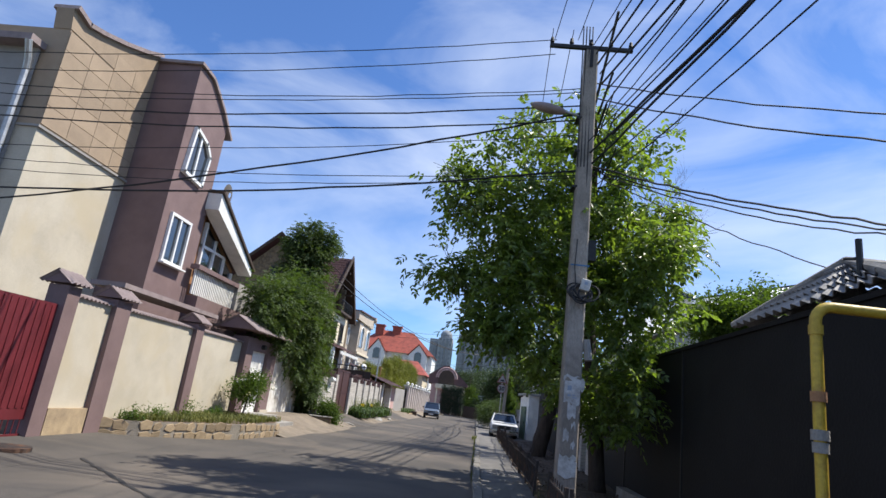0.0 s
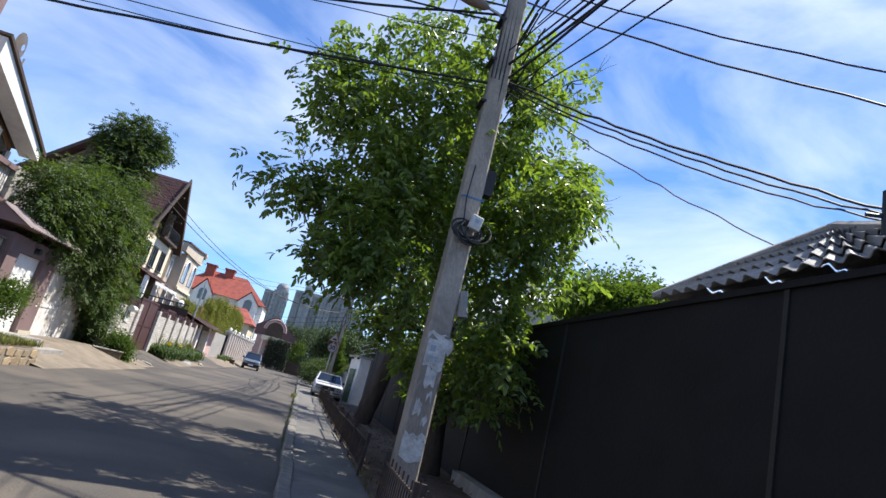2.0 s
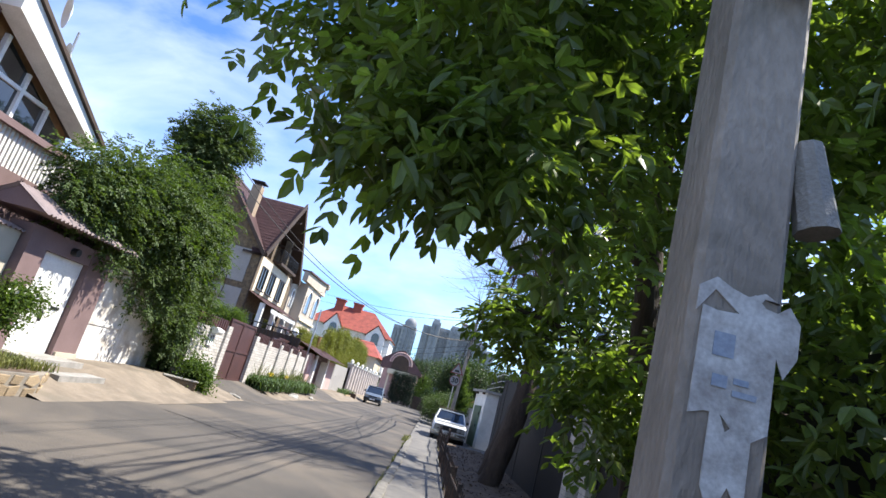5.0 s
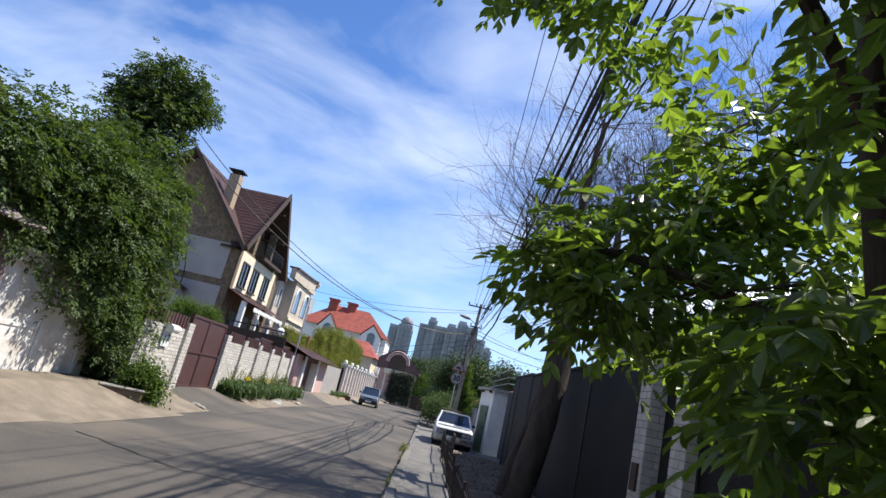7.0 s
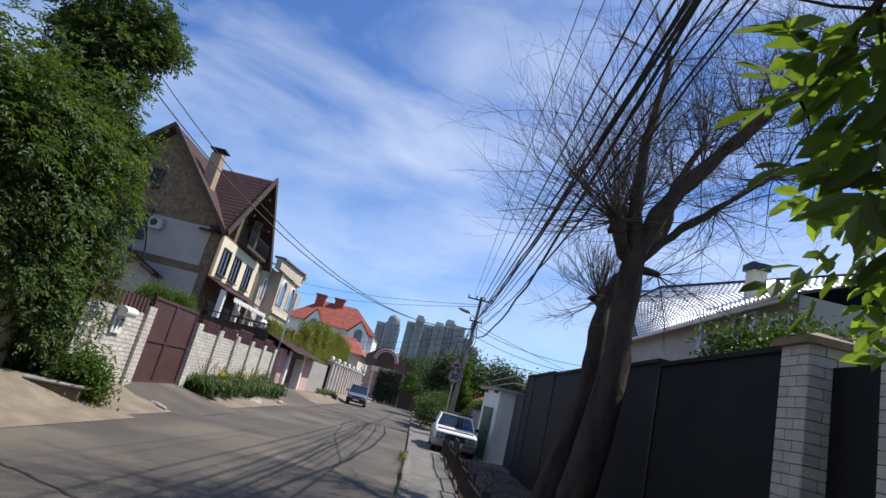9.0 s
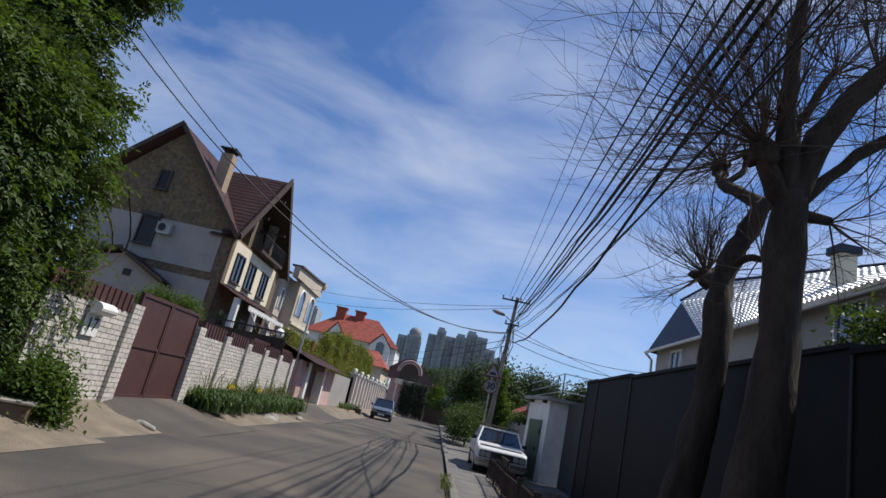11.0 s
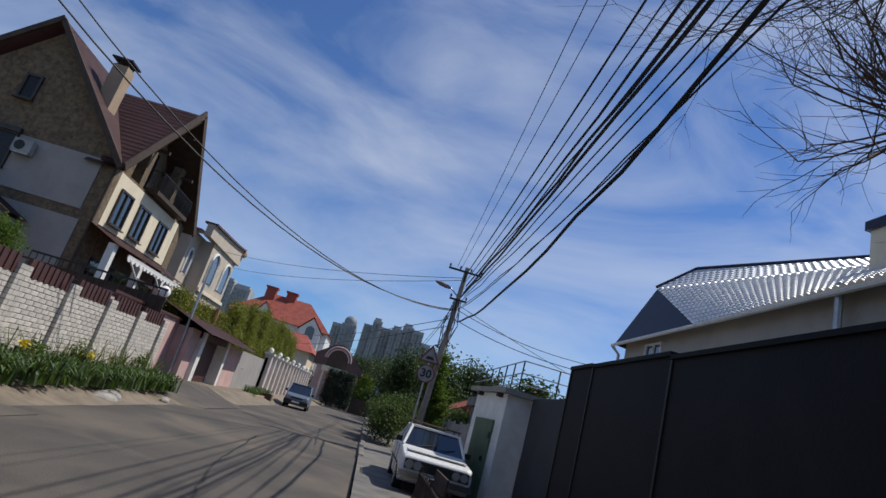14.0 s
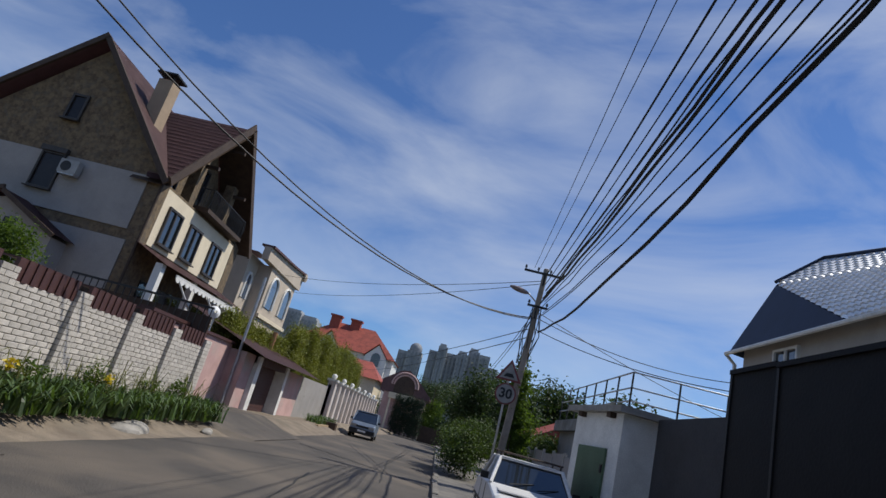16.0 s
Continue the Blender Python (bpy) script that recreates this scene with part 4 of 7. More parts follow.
bm = ramp_sheet([(-7.05, 29.7, 0.43), (-6.5, 29.7, 0.29), (-6.0, 29.9, 0.13), (-5.1, 30.2, 0.026)], [(-7.05, 32.8, 0.43), (-6.5, 33.0, 0.29), (-6.0, 33.4, 0.13), (-5.1, 33.9, 0.026)])
structure("gate_ramp", bm, ASPHALT, "asphalt ramp before the brown gate", "driveway")
bm = ramp_sheet([(-8.95, 43.1, 0.43), (-7.0, 43.2, 0.43), (-6.5, 43.4, 0.29), (-6.0, 43.6, 0.13), (-5.1, 43.9, 0.015)], [(-8.95, 50.8, 0.40), (-7.0, 50.6, 0.38), (-6.5, 50.4, 0.24), (-6.0, 50.2, 0.08), (-5.1, 49.9, -0.03)])
structure("side_ramp", bm, ASPHALT, "asphalt apron between brick wall and garage", "driveway")

ww = thing("wall_mauve", (0, 0, 0), "mauve wall with a recessed brown door", "wall", "", "structure")
solid("panel", (-9.2, 43.0, 0, -9.0, 50.0, 2.75), PINK, ww)
solid("return", (-9.2, 42.9, 0, -7.0, 43.05, 2.3), MAUVE, ww)
solid("cap", (-9.35, 43.0, 2.75, -8.9, 50.0, 2.85), BROWNMETAL, ww)
solid("old_post", (-9.0, 45.6, 0, -8.6, 46.2, 2.2), CONCRETE, ww)
solid("side_door", (-9.0, 43.6, 0.2, -8.94, 45.2, 2.3), BROWNMETAL, ww)

gr = thing("pink_garage", (0, 0, 0), "pink rendered garage with brown roof and roller door", "garage")
solid("wall_a", (-14, 50.0, -0.2, -8.3, 51.2, 2.6), PINK, gr)
solid("wall_b", (-14, 56.3, -0.2, -8.3, 60.2, 2.5), PINK, gr)
solid("pier", (-8.7, 51.2, -0.2, -8.1, 51.7, 2.6), WHITE, gr)
solid("pier", (-8.7, 55.9, -0.2, -8.1, 56.3, 2.6), WHITE, gr)
solid("beam", (-8.7, 51.2, 2.3, -8.2, 56.3, 2.6), BROWNMETAL, gr)
rd = solid("roller_door", (-8.76, 51.7, 0.0, -8.752, 55.9, 2.35), BROWNMETAL, gr, "brown slatted roller door")
for k in range(17):
    bm = bmesh.new()
    box(bm, -8.75, 51.7, 0.05 + k * 0.135, -8.68 + 0.012 * (k % 2), 55.9, 0.18 + k * 0.135)
    part("slat", bm, BROWNMETAL, rd)
bm = bmesh.new()
f = bm.faces.new([bm.verts.new(p) for p in ((-7.4, 49.6, 2.55), (-7.4, 60.6, 2.55), (-11.5, 60.6, 4.0), (-11.5, 49.6, 4.0))])
bmesh.ops.solidify(bm, geom=[f], thickness=0.14)
part("roof", bm, ROOFBROWN, gr)
bm = bmesh.new()
tube(bm, [(-9.5, 56.5, 3.2), (-9.5, 56.5, 4.2)], 0.14, 8)
part("clay_vent", bm, ORANGE, gr)
lp = thing("service_pole", (-8.6, 49.9, 0), "thin grey steel service pole", "pole")
bm = bmesh.new()
tube(bm, [(0, 0, 0), (0, 0, 5.7)], 0.06, 8)
part("shaft", bm, STEEL, lp)
gd = thing("satellite_dish", (-9.4, 48.2, 3.2), "small white satellite dish behind the wall", "satellite dish")
bm = bmesh.new()
bmesh.ops.create_cone(bm, cap_ends=False, segments=18, radius1=0.24, radius2=0.06, depth=0.14, matrix=pose(0, 0, 0.45, 80, 0, 40))
part("reflector", bm, PLASTIC, gd, smooth=True)
bm = bmesh.new()
tube(bm, [(0, 0.1, -0.4), (0, 0.08, 0.4)], 0.03, 6)
part("mast", bm, STEEL, gd)

PALEPINK = mat("pale_pink_render", (0.56, 0.49, 0.45), 0.9, (0.46, 0.40, 0.37), 1.0, fine=40, bump=0.15)
pwall = thing("wall_pillared", (0, 0, 0), "white pillared wall with ball finials", "wall", "", "structure")
solid("grey_part", (-8.6, 60.2, -0.4, -8.3, 68.2, 2.5), GREYWALL, pwall)
solid("panel", (-8.3, 68.2, -0.4, -8.1, 98, 2.7), WHITE, pwall)
for k in range(14):
    y = 68.2 + k * 2.2
    solid("pillar", (-8.4, y, -0.4, -7.85, y + 0.5, 2.95), PALEPINK, pwall)
    solid("pillar_cap", (-8.5, y - 0.08, 2.95, -7.75, y + 0.58, 3.1), WHITE, pwall)
    if k % 2 == 0:
        bm = bmesh.new()
        bmesh.ops.create_uvsphere(bm, u_segments=10, v_segments=8, radius=0.2, matrix=Matrix.Translation((-8.12, y + 0.25, 3.28)))
        part("ball_finial", bm, WHITE, pwall, smooth=True)
solid("white_planter", (-7.8, 60.0, -0.3, -6.6, 66.5, 0.2), STONE, pwall)

# ---- east side ----
YELLOW = mat("yellow_pipe_paint", (0.55, 0.38, 0.045), 0.5, (0.42, 0.28, 0.03), 4.0, fine=40, bump=0.08, stain=(0.2, 0.09, 0.04), stain_scale=3.0)
ROOFGREY = mat("grey_roof_sheet", (0.30, 0.29, 0.285), 0.7, (0.22, 0.215, 0.21), 2.0, fine=30, bump=0.12)
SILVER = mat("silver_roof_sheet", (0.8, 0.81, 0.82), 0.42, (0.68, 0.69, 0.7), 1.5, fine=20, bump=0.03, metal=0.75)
# the silver sheet turned from the sun: shade and sky reflection as navy colour
NAVYSHADE = mat("navy_shaded_sheet", (0.018, 0.026, 0.055), 0.6, (0.014, 0.02, 0.042), 1.5, fine=20, bump=0.05)
GREEN = mat("green_door_paint", (0.10, 0.16, 0.095), 0.6, (0.08, 0.13, 0.075), 2.0, fine=30, bump=0.08)
POLEC = mat("pole_concrete", (0.37, 0.325, 0.275), 0.95, (0.23, 0.2, 0.168), 2.0, fine=40, bump=0.4, stretch=(1, 1, 0.4), stain=(0.2, 0.18, 0.15), stain_scale=2.5)
PAPER = mat("paper", (0.6, 0.6, 0.58), 0.9, (0.36, 0.34, 0.32), 9.0, fine=60, bump=0.1)

SLATE = mat("slate_grey_sheet", (0.05, 0.048, 0.05), 0.7, (0.036, 0.035, 0.037), 1.5, fine=25, bump=0.1)
ew = thing("wall_east", (0, 0, 0), "tall charcoal painted metal sheet wall", "wall", "", "structure")
y = -9.0
SEG = [(-9, -4.6), (-4.6, -0.4), (-0.4, 3.6), (3.6, 7.4), (7.4, 11.4), (11.4, 15.2), (15.2, 18.72), (20.4, 23.6), (23.6, 27.2), (27.2, 30.5), (30.5, 33.2), (33.2, 34.3)]
for a, b in SEG:
    top = 3.02 if a < 15 else 2.96 + (b - 20) * 0.019
    solid("sheet_panel", (3.52, a + 0.012, 0.0, 3.6, b - 0.012, top), DARKWALL, ew)
    solid("panel_post", (3.5, b - 0.04, 0.0, 3.62, b + 0.01, top + 0.01), BLACK, ew)
    solid("top_rail", (3.48, a, top, 3.64, b, top + 0.06), DARKWALL, ew)
solid("wicket_gate", (3.58, 19.16, 0.12, 3.63, 19.96, 2.85), DARKWALL, ew)
solid("end_panel", (3.6, 34.24, 0.0, 6.2, 34.3, 3.1), DARKWALL, ew)
solid("far_wall", (3.75, 34.3, 0.0, 3.9, 37.4, 2.75), SLATE, ew)
MASON = [(18.74, 19.14), (19.98, 20.38)]
for a, b in MASON:
    pl = solid("pillar_core", (3.38, a + 0.006, 0.0, 3.78, b - 0.006, 3.02), MORTAR, ew)
    bm = bmesh.new()
    box(bm, 3.3, a - 0.08, 3.02, 3.86, b + 0.08, 3.09)
    v = [bm.verts.new(p) for p in ((3.3, a - 0.08, 3.09), (3.86, a - 0.08, 3.09), (3.86, b + 0.08, 3.09), (3.3, b + 0.08, 3.09), (3.58, (a + b) / 2, 3.2))]
    for i in range(4):
        bm.faces.new((v[i], v[(i + 1) % 4], v[4]))
    part("pillar_cap", bm, STONE, ew)
solid("letter_box", (3.33, 20.06, 1.25, 3.364, 20.26, 1.6), WOODDARK, ew)

# outbuilding roof above the wall
ob_ = thing("outbuilding", (0, 0, 0), "low outbuilding with grey wavy sheet hip roof", "outbuilding")
solid("wall", (3.7, 5.9, 0, 9, 9.0, 3.05), DARKWALL, ob_)
solid("wall", (3.7, -8, 0, 9, 5.5, 2.95), DARKWALL, ob_)


def tiled_slope(lo0, lo1, hi0, hi1, rows):
    """Overlapping courses of wavy sheet between an eave and a ridge; each course steps over the one below."""
    lo0, lo1, hi0, hi1 = (Vector(p) for p in (lo0, lo1, hi0, hi1))
    nrm = (lo1 - lo0).cross(hi0 - lo0).normalized()
    nrm = nrm if nrm.z > 0 else -nrm
    b = bmesh.new()
    for k in range(rows):
        u0, u1 = k / rows, (k + 1) / rows
        n0 = len(b.verts)
        corrugated(b, (lo1 - lo0).length, 1.0, pitch=0.2, amp=0.03)
        b.verts.ensure_lookup_table()
        for v in b.verts[n0:]:
            s, w = v.co.x / (lo1 - lo0).length, u0 + (u1 - u0) * v.co.y
            lift = v.co.z + 0.035 * (1 - v.co.y)
            v.co = lo0.lerp(lo1, s).lerp(hi0.lerp(hi1, s), w) + nrm * lift
    return b


EA, EB, AP = (3.44, 9.15, 3.13), (3.44, 5.9, 3.13), (3.9, 7.36, 3.65)
part("hip_face", tiled_slope(EA, EB, AP, (3.9, 7.34, 3.65), 4), ROOFGREY, ob_)
part("roof_sheet", tiled_slope(EB, (9.0, 5.9, 3.13), AP, (9.0, 7.36, 3.65), 4), ROOFGREY, ob_)
part("roof_sheet", tiled_slope((9.0, 9.15, 3.13), EA, (9.0, 7.36, 3.65), AP, 4), ROOFGREY, ob_)
for p, q in ((EA, AP), (EB, AP), (AP, (9.0, 7.36, 3.65))):
    bm = bmesh.new()
    tube(bm, [Vector(p) + Vector((0, 0, 0.03)), Vector(q) + Vector((0, 0, 0.03))], 0.05, 6)
    part("hip_cap", bm, CONCRETE, ob_)
bm = bmesh.new()
tube(bm, [(3.62, 6.68, 2.95), (3.62, 6.68, 3.7)], 0.032, 8)
tube(bm, [(3.62, 6.68, 3.5), (3.5, 6.74, 3.5)], 0.016, 6)
stack = tagged(link("vent_pipe", bm, BLACK), "thin black steel vent pipe above a roof", "vent pipe")

# yellow gas pipe
gp = thing("gas_pipe", (2.03, 4.6, 0), "yellow painted gas pipe standing beside the wall", "gas pipe")
bm = bmesh.new()
arc = [(0.1 - 0.1 * math.cos(a), 0, 2.38 + 0.1 * math.sin(a)) for a in [i * math.pi / 12 for i in range(7)]]
tube(bm, [(0, 0, 0), (0, 0, 1.4), (0, 0, 2.38)] + arc[1:] + [(0.6, 0.02, 2.48), (1.2, 0.05, 2.475), (1.51, 0.06, 2.47)], 0.034, 14)
part("pipe", bm, YELLOW, gp, smooth=True)
for z, m_, r in ((1.9, ORANGE, 0.044), (1.68, CONCRETE, 0.05), (1.61, CONCRETE, 0.044), (2.3, YELLOW, 0.041)):
    bm = bmesh.new()
    tube(bm, [(0, 0, z), (0, 0, z + 0.06)], r, 14)
    part("collar", bm, m_, gp)

# transformer kiosk
ks = thing("transformer_kiosk", (0, 0, 0), "white rendered transformer kiosk with green door and flat roof", "kiosk")
solid("wall", (3.15, 37.5, 0, 4.4, 39.7, 2.72), WHITE, ks, bevel=0.015)
solid("roof_slab", (2.98, 37.3, 2.722, 4.6, 39.9, 2.84), CONCRETE, ks)
for y in (37.8, 39.2):
    solid("roof_bearer", (3.02, y, 2.62, 3.145, y + 0.16, 2.72), WOODDARK, ks)
solid("green_door", (3.1, 37.95, 0.12, 3.14, 39.25, 2.05), GREEN, ks)
solid("door_handle", (3.06, 38.15, 1.05, 3.098, 38.22, 1.15), BLACK, ks)
solid("hinge", (3.07, 37.97, 1.6, 3.098, 38.03, 1.75), BLACK, ks)
solid("brown_hatch", (3.8, 37.46, 0.3, 4.15, 37.495, 1.35), ORANGE, ks)
ks.matrix_world = pose(3.15, 37.5, 0, 0, 0, 9) @ pose(-3.15, -37.5, 0)
# flat roof with steel railing behind
fr = thing("roof_terrace", (0, 0, 0), "concrete flat roof with bent steel railing", "roof terrace")
solid("slab", (3.9, 40.0, 2.6, 9.0, 48, 2.95), CONCRETE, fr)
solid("wall", (4.1, 40.2, 0, 8.8, 47.8, 2.6), GREYWALL, fr)
for x, y in [(4.0, 40.1 + 1.1 * k) for k in range(8)] + [(5.1 + 1.1 * k, 40.1) for k in range(4)]:
    bm = bmesh.new()
    tube(bm, [(x, y, 2.95), (x, y, 3.95)], 0.022, 6)
    part("post", bm, BLACK, fr)
bm = bmesh.new()
for z in (3.3, 3.6, 3.96):
    tube(bm, [(8.6, 40.1, z), (4.0, 40.1, z), (4.0, 47.9, z)], 0.02, 6)
part("rail", bm, STEEL, fr)
gf = thing("sheet_fence", (0, 0, 0), "pale grey metal sheet fence", "fence")
for k in range(9):
    y = 40.2 + k * 1.5
    solid("sheet", (3.1, y, 0, 3.13, y + 1.44, 1.75 + 0.05 * (k % 2)), GREYWALL, gf)
    solid("post", (3.08, y + 1.44, 0, 3.16, y + 1.5, 1.85), STEEL, gf)
sr = thing("small_red_roof", (0, 0, 0), "small outhouse with red tiled roof", "outhouse")
solid("wall", (4.2, 52, 0, 8, 58, 2.4), FACADE, sr)
bm = bmesh.new()
prism(bm, [(3.7, 2.3), (8.5, 2.3), (6.1, 3.6)], 6.6, pose(0, 51.7, 0))
part("roof", bm, ROOFRED, sr)

# grey house with silver roof
gh = thing("silver_roofed_house", (0, 0, 0), "pale house with silver sheet roof and blue windows", "house")
HOUSEGREY = mat("grey_beige_render", (0.40, 0.37, 0.33), 0.9, (0.33, 0.305, 0.275), 0.9, fine=40, bump=0.12)
solid("wall", (9.6, 30.0, 0, 22, 46.6, 6.85), HOUSEGREY, gh)
# west hip of the same silver sheet, its shade put into the colour
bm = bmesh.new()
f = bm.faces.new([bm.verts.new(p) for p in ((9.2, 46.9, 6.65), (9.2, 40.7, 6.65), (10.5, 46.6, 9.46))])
part("shaded_hip", bm, NAVYSHADE, gh)
SWC, HIP, RID = Vector((9.2, 40.7, 6.66)), Vector((10.5, 46.6, 9.46)), Vector((12.1, 46.5, 10.8))
SEC, REND = Vector((9.0, 29.5, 6.66)), Vector((18.4, 34.0, 10.7))


def roof_point(s, u, lift=0.0):
    """A place on the big slope: s along the eave, u from eave to ridge."""
    left = SWC.lerp(HIP, u / 0.68) if u < 0.68 else HIP.lerp(RID, (u - 0.68) / 0.32)
    p = left.lerp(SEC.lerp(REND, u), s)
    return p + Vector((-0.5, -0.2, 0.84)) * lift


bm = bmesh.new()
NR, NCOL = 20, 50
WAVE = ((0.0, 0.0), (0.3, 0.05), (0.5, 0.06), (0.7, 0.05), (1.0, 0.0))
for r in range(NR):
    u0, u1 = r / NR, min(1.0, (r + 1.0) / NR)
    for c in range(NCOL):
        lo = [bm.verts.new(roof_point((c + q) / NCOL, u0, 0.045 + e)) for q, e in WAVE]
        hi = [bm.verts.new(roof_point((c + q) / NCOL, u1, 0.0 + e)) for q, e in WAVE]
        ft = [bm.verts.new(roof_point((c + q) / NCOL, u0, -0.03)) for q in (0, 1)]
        for q in range(4):
            bm.faces.new((lo[q], lo[q + 1], hi[q + 1], hi[q]))
        bm.faces.new((ft[0], ft[1], lo[4], lo[3], lo[2], lo[1], lo[0]))
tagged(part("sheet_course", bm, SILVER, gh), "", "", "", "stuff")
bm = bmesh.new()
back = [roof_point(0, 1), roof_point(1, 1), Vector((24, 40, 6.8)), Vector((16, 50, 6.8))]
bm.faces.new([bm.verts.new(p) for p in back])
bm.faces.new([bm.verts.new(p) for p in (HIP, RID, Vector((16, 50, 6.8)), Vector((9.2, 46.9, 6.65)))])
part("back_slope", bm, NAVYSHADE, gh)
bm = bmesh.new()
tube(bm, [roof_point(0, 0.68, 0.1), roof_point(0, 1, 0.1), roof_point(1, 1, 0.1)], 0.07, 6)
part("ridge_cap", bm, NAVYSHADE, gh)
bm = bmesh.new()
tube(bm, [(9.15, 29.5, 6.62), (9.15, 47.0, 6.62), (9.5, 47.0, 6.3), (9.55, 46.8, 3)], 0.07, 6)
part("gutter", bm, WHITE, gh)
window(gh, (9.55, 33.2, 4.9), 1.3, 1.75, 90 + 180, WHITE, 1, 0.08, BLUEGLASS)
window(gh, (9.55, 44.6, 5.3), 1.3, 1.2, 90 + 180, WHITE, 1, 0.08)
window(gh, (9.55, 31.2, 4.9), 1.0, 1.4, 270, WHITE, 1, 0.08, BLUEGLASS)
solid("chimney", (11.75, 36.4, 8.0, 12.3, 36.95, 9.6), FACADE, gh)
solid("chimney_hood", (11.65, 36.3, 9.6, 12.4, 37.05, 9.88), NAVYSHADE, gh)
bm = bmesh.new()
tube(bm, [(9.3, 34.9, 4.6), (9.3, 34.9, 6.9)], 0.09, 8)
part("flue", bm, STEEL, gh)

# ---- footpath details ----
kerb = thing("kerb", (0, 0, 0), "row of worn concrete kerbstones", "kerb", "", "structure")
kb = bmesh.new()
box(kb, -0.09, 0.008, -0.2, 0.09, 0.992, 0.0)
bmesh.ops.bevel(kb, geom=kb.edges[:], offset=0.02, segments=1, affect="EDGES")
kme = bpy.data.meshes.new("kerbstone")
kb.to_mesh(kme)
kb.free()
kme.materials.append(KERB)
rng = random.Random(9)
for k in range(-6, 75):
    if k in (33, 34, 35, 36, 37, 38, 39, 40, 41):
        continue
    ob = new("kerbstone", kme)
    ob.parent = kerb
    ob.matrix_world = pose(0.2 + rng.uniform(-0.02, 0.02), k, road_z(k) + 0.135 + rng.uniform(-0.015, 0.015), rng.uniform(-0.8, 0.8), rng.uniform(-2, 2), rng.uniform(-0.8, 0.8))
bm = bmesh.new()
n = 40
rowsv = []
for i in range(n + 1):
    y = -10 + 44.5 * i / n
    rowsv.append([bm.verts.new((x, y, 0.125 + 0.05 * noise.noise((x * 1.3, y * 0.9, 0.0)) + (0.04 if 1.4 < x < 3.4 else 0))) for x in (1.3, 2.0, 2.5, 3.0, 3.55)])
for a, b in zip(rowsv, rowsv[1:]):
    for i in range(4):
        bm.faces.new((a[i], a[i + 1], b[i + 1], b[i]))
structure("soil_strip", bm, SOIL, "bare earth strip with leaf litter between fence and wall", "soil")
edge = solid("concrete_edging", (3.2, 9.5, 0.05, 3.42, 14.5, 0.36), CONCRETE, None, bevel=0.02)
tagged(edge, "pale concrete edging along the dark wall", "edging")

# tar seams and cracks in the asphalt
TAR = mat("tar_seam", (0.035, 0.033, 0.031), 0.85, (0.025, 0.024, 0.023), 6, fine=40, bump=0.2)
def seam(points, width, seed):
    b = bmesh.new()
    gq = random.Random(seed)
    pts_ = []
    for (xa, ya), (xb, yb) in zip(points, points[1:]):
        for k in range(14):
            u = k / 14
            pts_.append((xa + (xb - xa) * u + gq.uniform(-0.03, 0.03), ya + (yb - ya) * u + gq.uniform(-0.03, 0.03)))
    pts_.append(points[-1])
    prev = None
    for i, (x, y) in enumerate(pts_):
        j = min(i + 1, len(pts_) - 1)
        dx, dy = pts_[j][0] - pts_[j - 1][0], pts_[j][1] - pts_[j - 1][1]
        L = math.hypot(dx, dy) or 1
        w = width * gq.uniform(0.5, 1.2) / 2
        z = road_z(y) + max(0.004, 0.03 * (1 - ((x + 3) / 3.3) ** 2)) + 0.006
        cur = (b.verts.new((x - dy / L * w, y + dx / L * w, z)), b.verts.new((x + dy / L * w, y - dx / L * w, z)))
        if prev:
            b.faces.new((prev[0], prev[1], cur[1], cur[0]))
        prev = cur
    return tagged(link("asphalt_seam", b, TAR), "dark tar seam across the worn asphalt", "road seam", "asphalt seams")
seam([(-6.3, 10.6), (-4.4, 8.9), (-2.2, 7.2), (-0.6, 6.2)], 0.07, 1)
seam([(-4.6, 47.5), (-2.4, 46.0), (0.0, 44.3)], 0.12, 2)
seam([(-2.6, 40.0), (-2.2, 34.0), (-1.2, 28.0)], 0.05, 3)
seam([(-4.9, 22.0), (-2.8, 21.0), (-0.2, 21.4)], 0.05, 4)
seam([(-1.5, 60.0), (-1.7, 50.0), (-1.2, 42.0)], 0.05, 5)

# low iron fence
IRON = mat("rusty_iron", (0.055, 0.042, 0.036), 0.8, (0.03, 0.024, 0.021), 8.0, fine=60, bump=0.25, stain=(0.12, 0.06, 0.035), stain_scale=5.0)
fence = thing("low_iron_fence", (1.32, 3.0, 0.1), "low rusty iron fence panel along the footpath", "fence", "low iron fence panels")
bm = bmesh.new()
for z in (0.08, 0.52):
    box(bm, -0.012, 0, z, 0.012, 1.96, z + 0.03)
part("rail", bm, IRON, fence)
for k in range(15):
    bm = bmesh.new()
    box(bm, -0.008, 0.06 + k * 0.13, 0.1, 0.008, 0.085 + k * 0.13, 0.64 if k % 2 else 0.56)
    part("bar", bm, IRON, fence)
for y in (0.0, 1.96):
    bm = bmesh.new()
    box(bm, -0.025, y - 0.025, -0.1, 0.025, y + 0.025, 0.66)
    part("post", bm, IRON, fence)
rng = random.Random(3)
for k in range(1, 16):
    if k == 4:
        continue
    copy_thing(fence, pose(1.32 + rng.uniform(-0.03, 0.03), 3.0 + 2.02 * k, 0.1, 0, rng.uniform(-8, 2), rng.uniform(-1.5, 1.5)))
scrap = thing("scrap_sheet", (1.75, 34.4, 0.1), "rusty sheet panel leaning by the parked car", "metal sheet")
solid("sheet", (-0.02, 0, 0, 0.02, 2.0, 0.62), IRON, scrap)


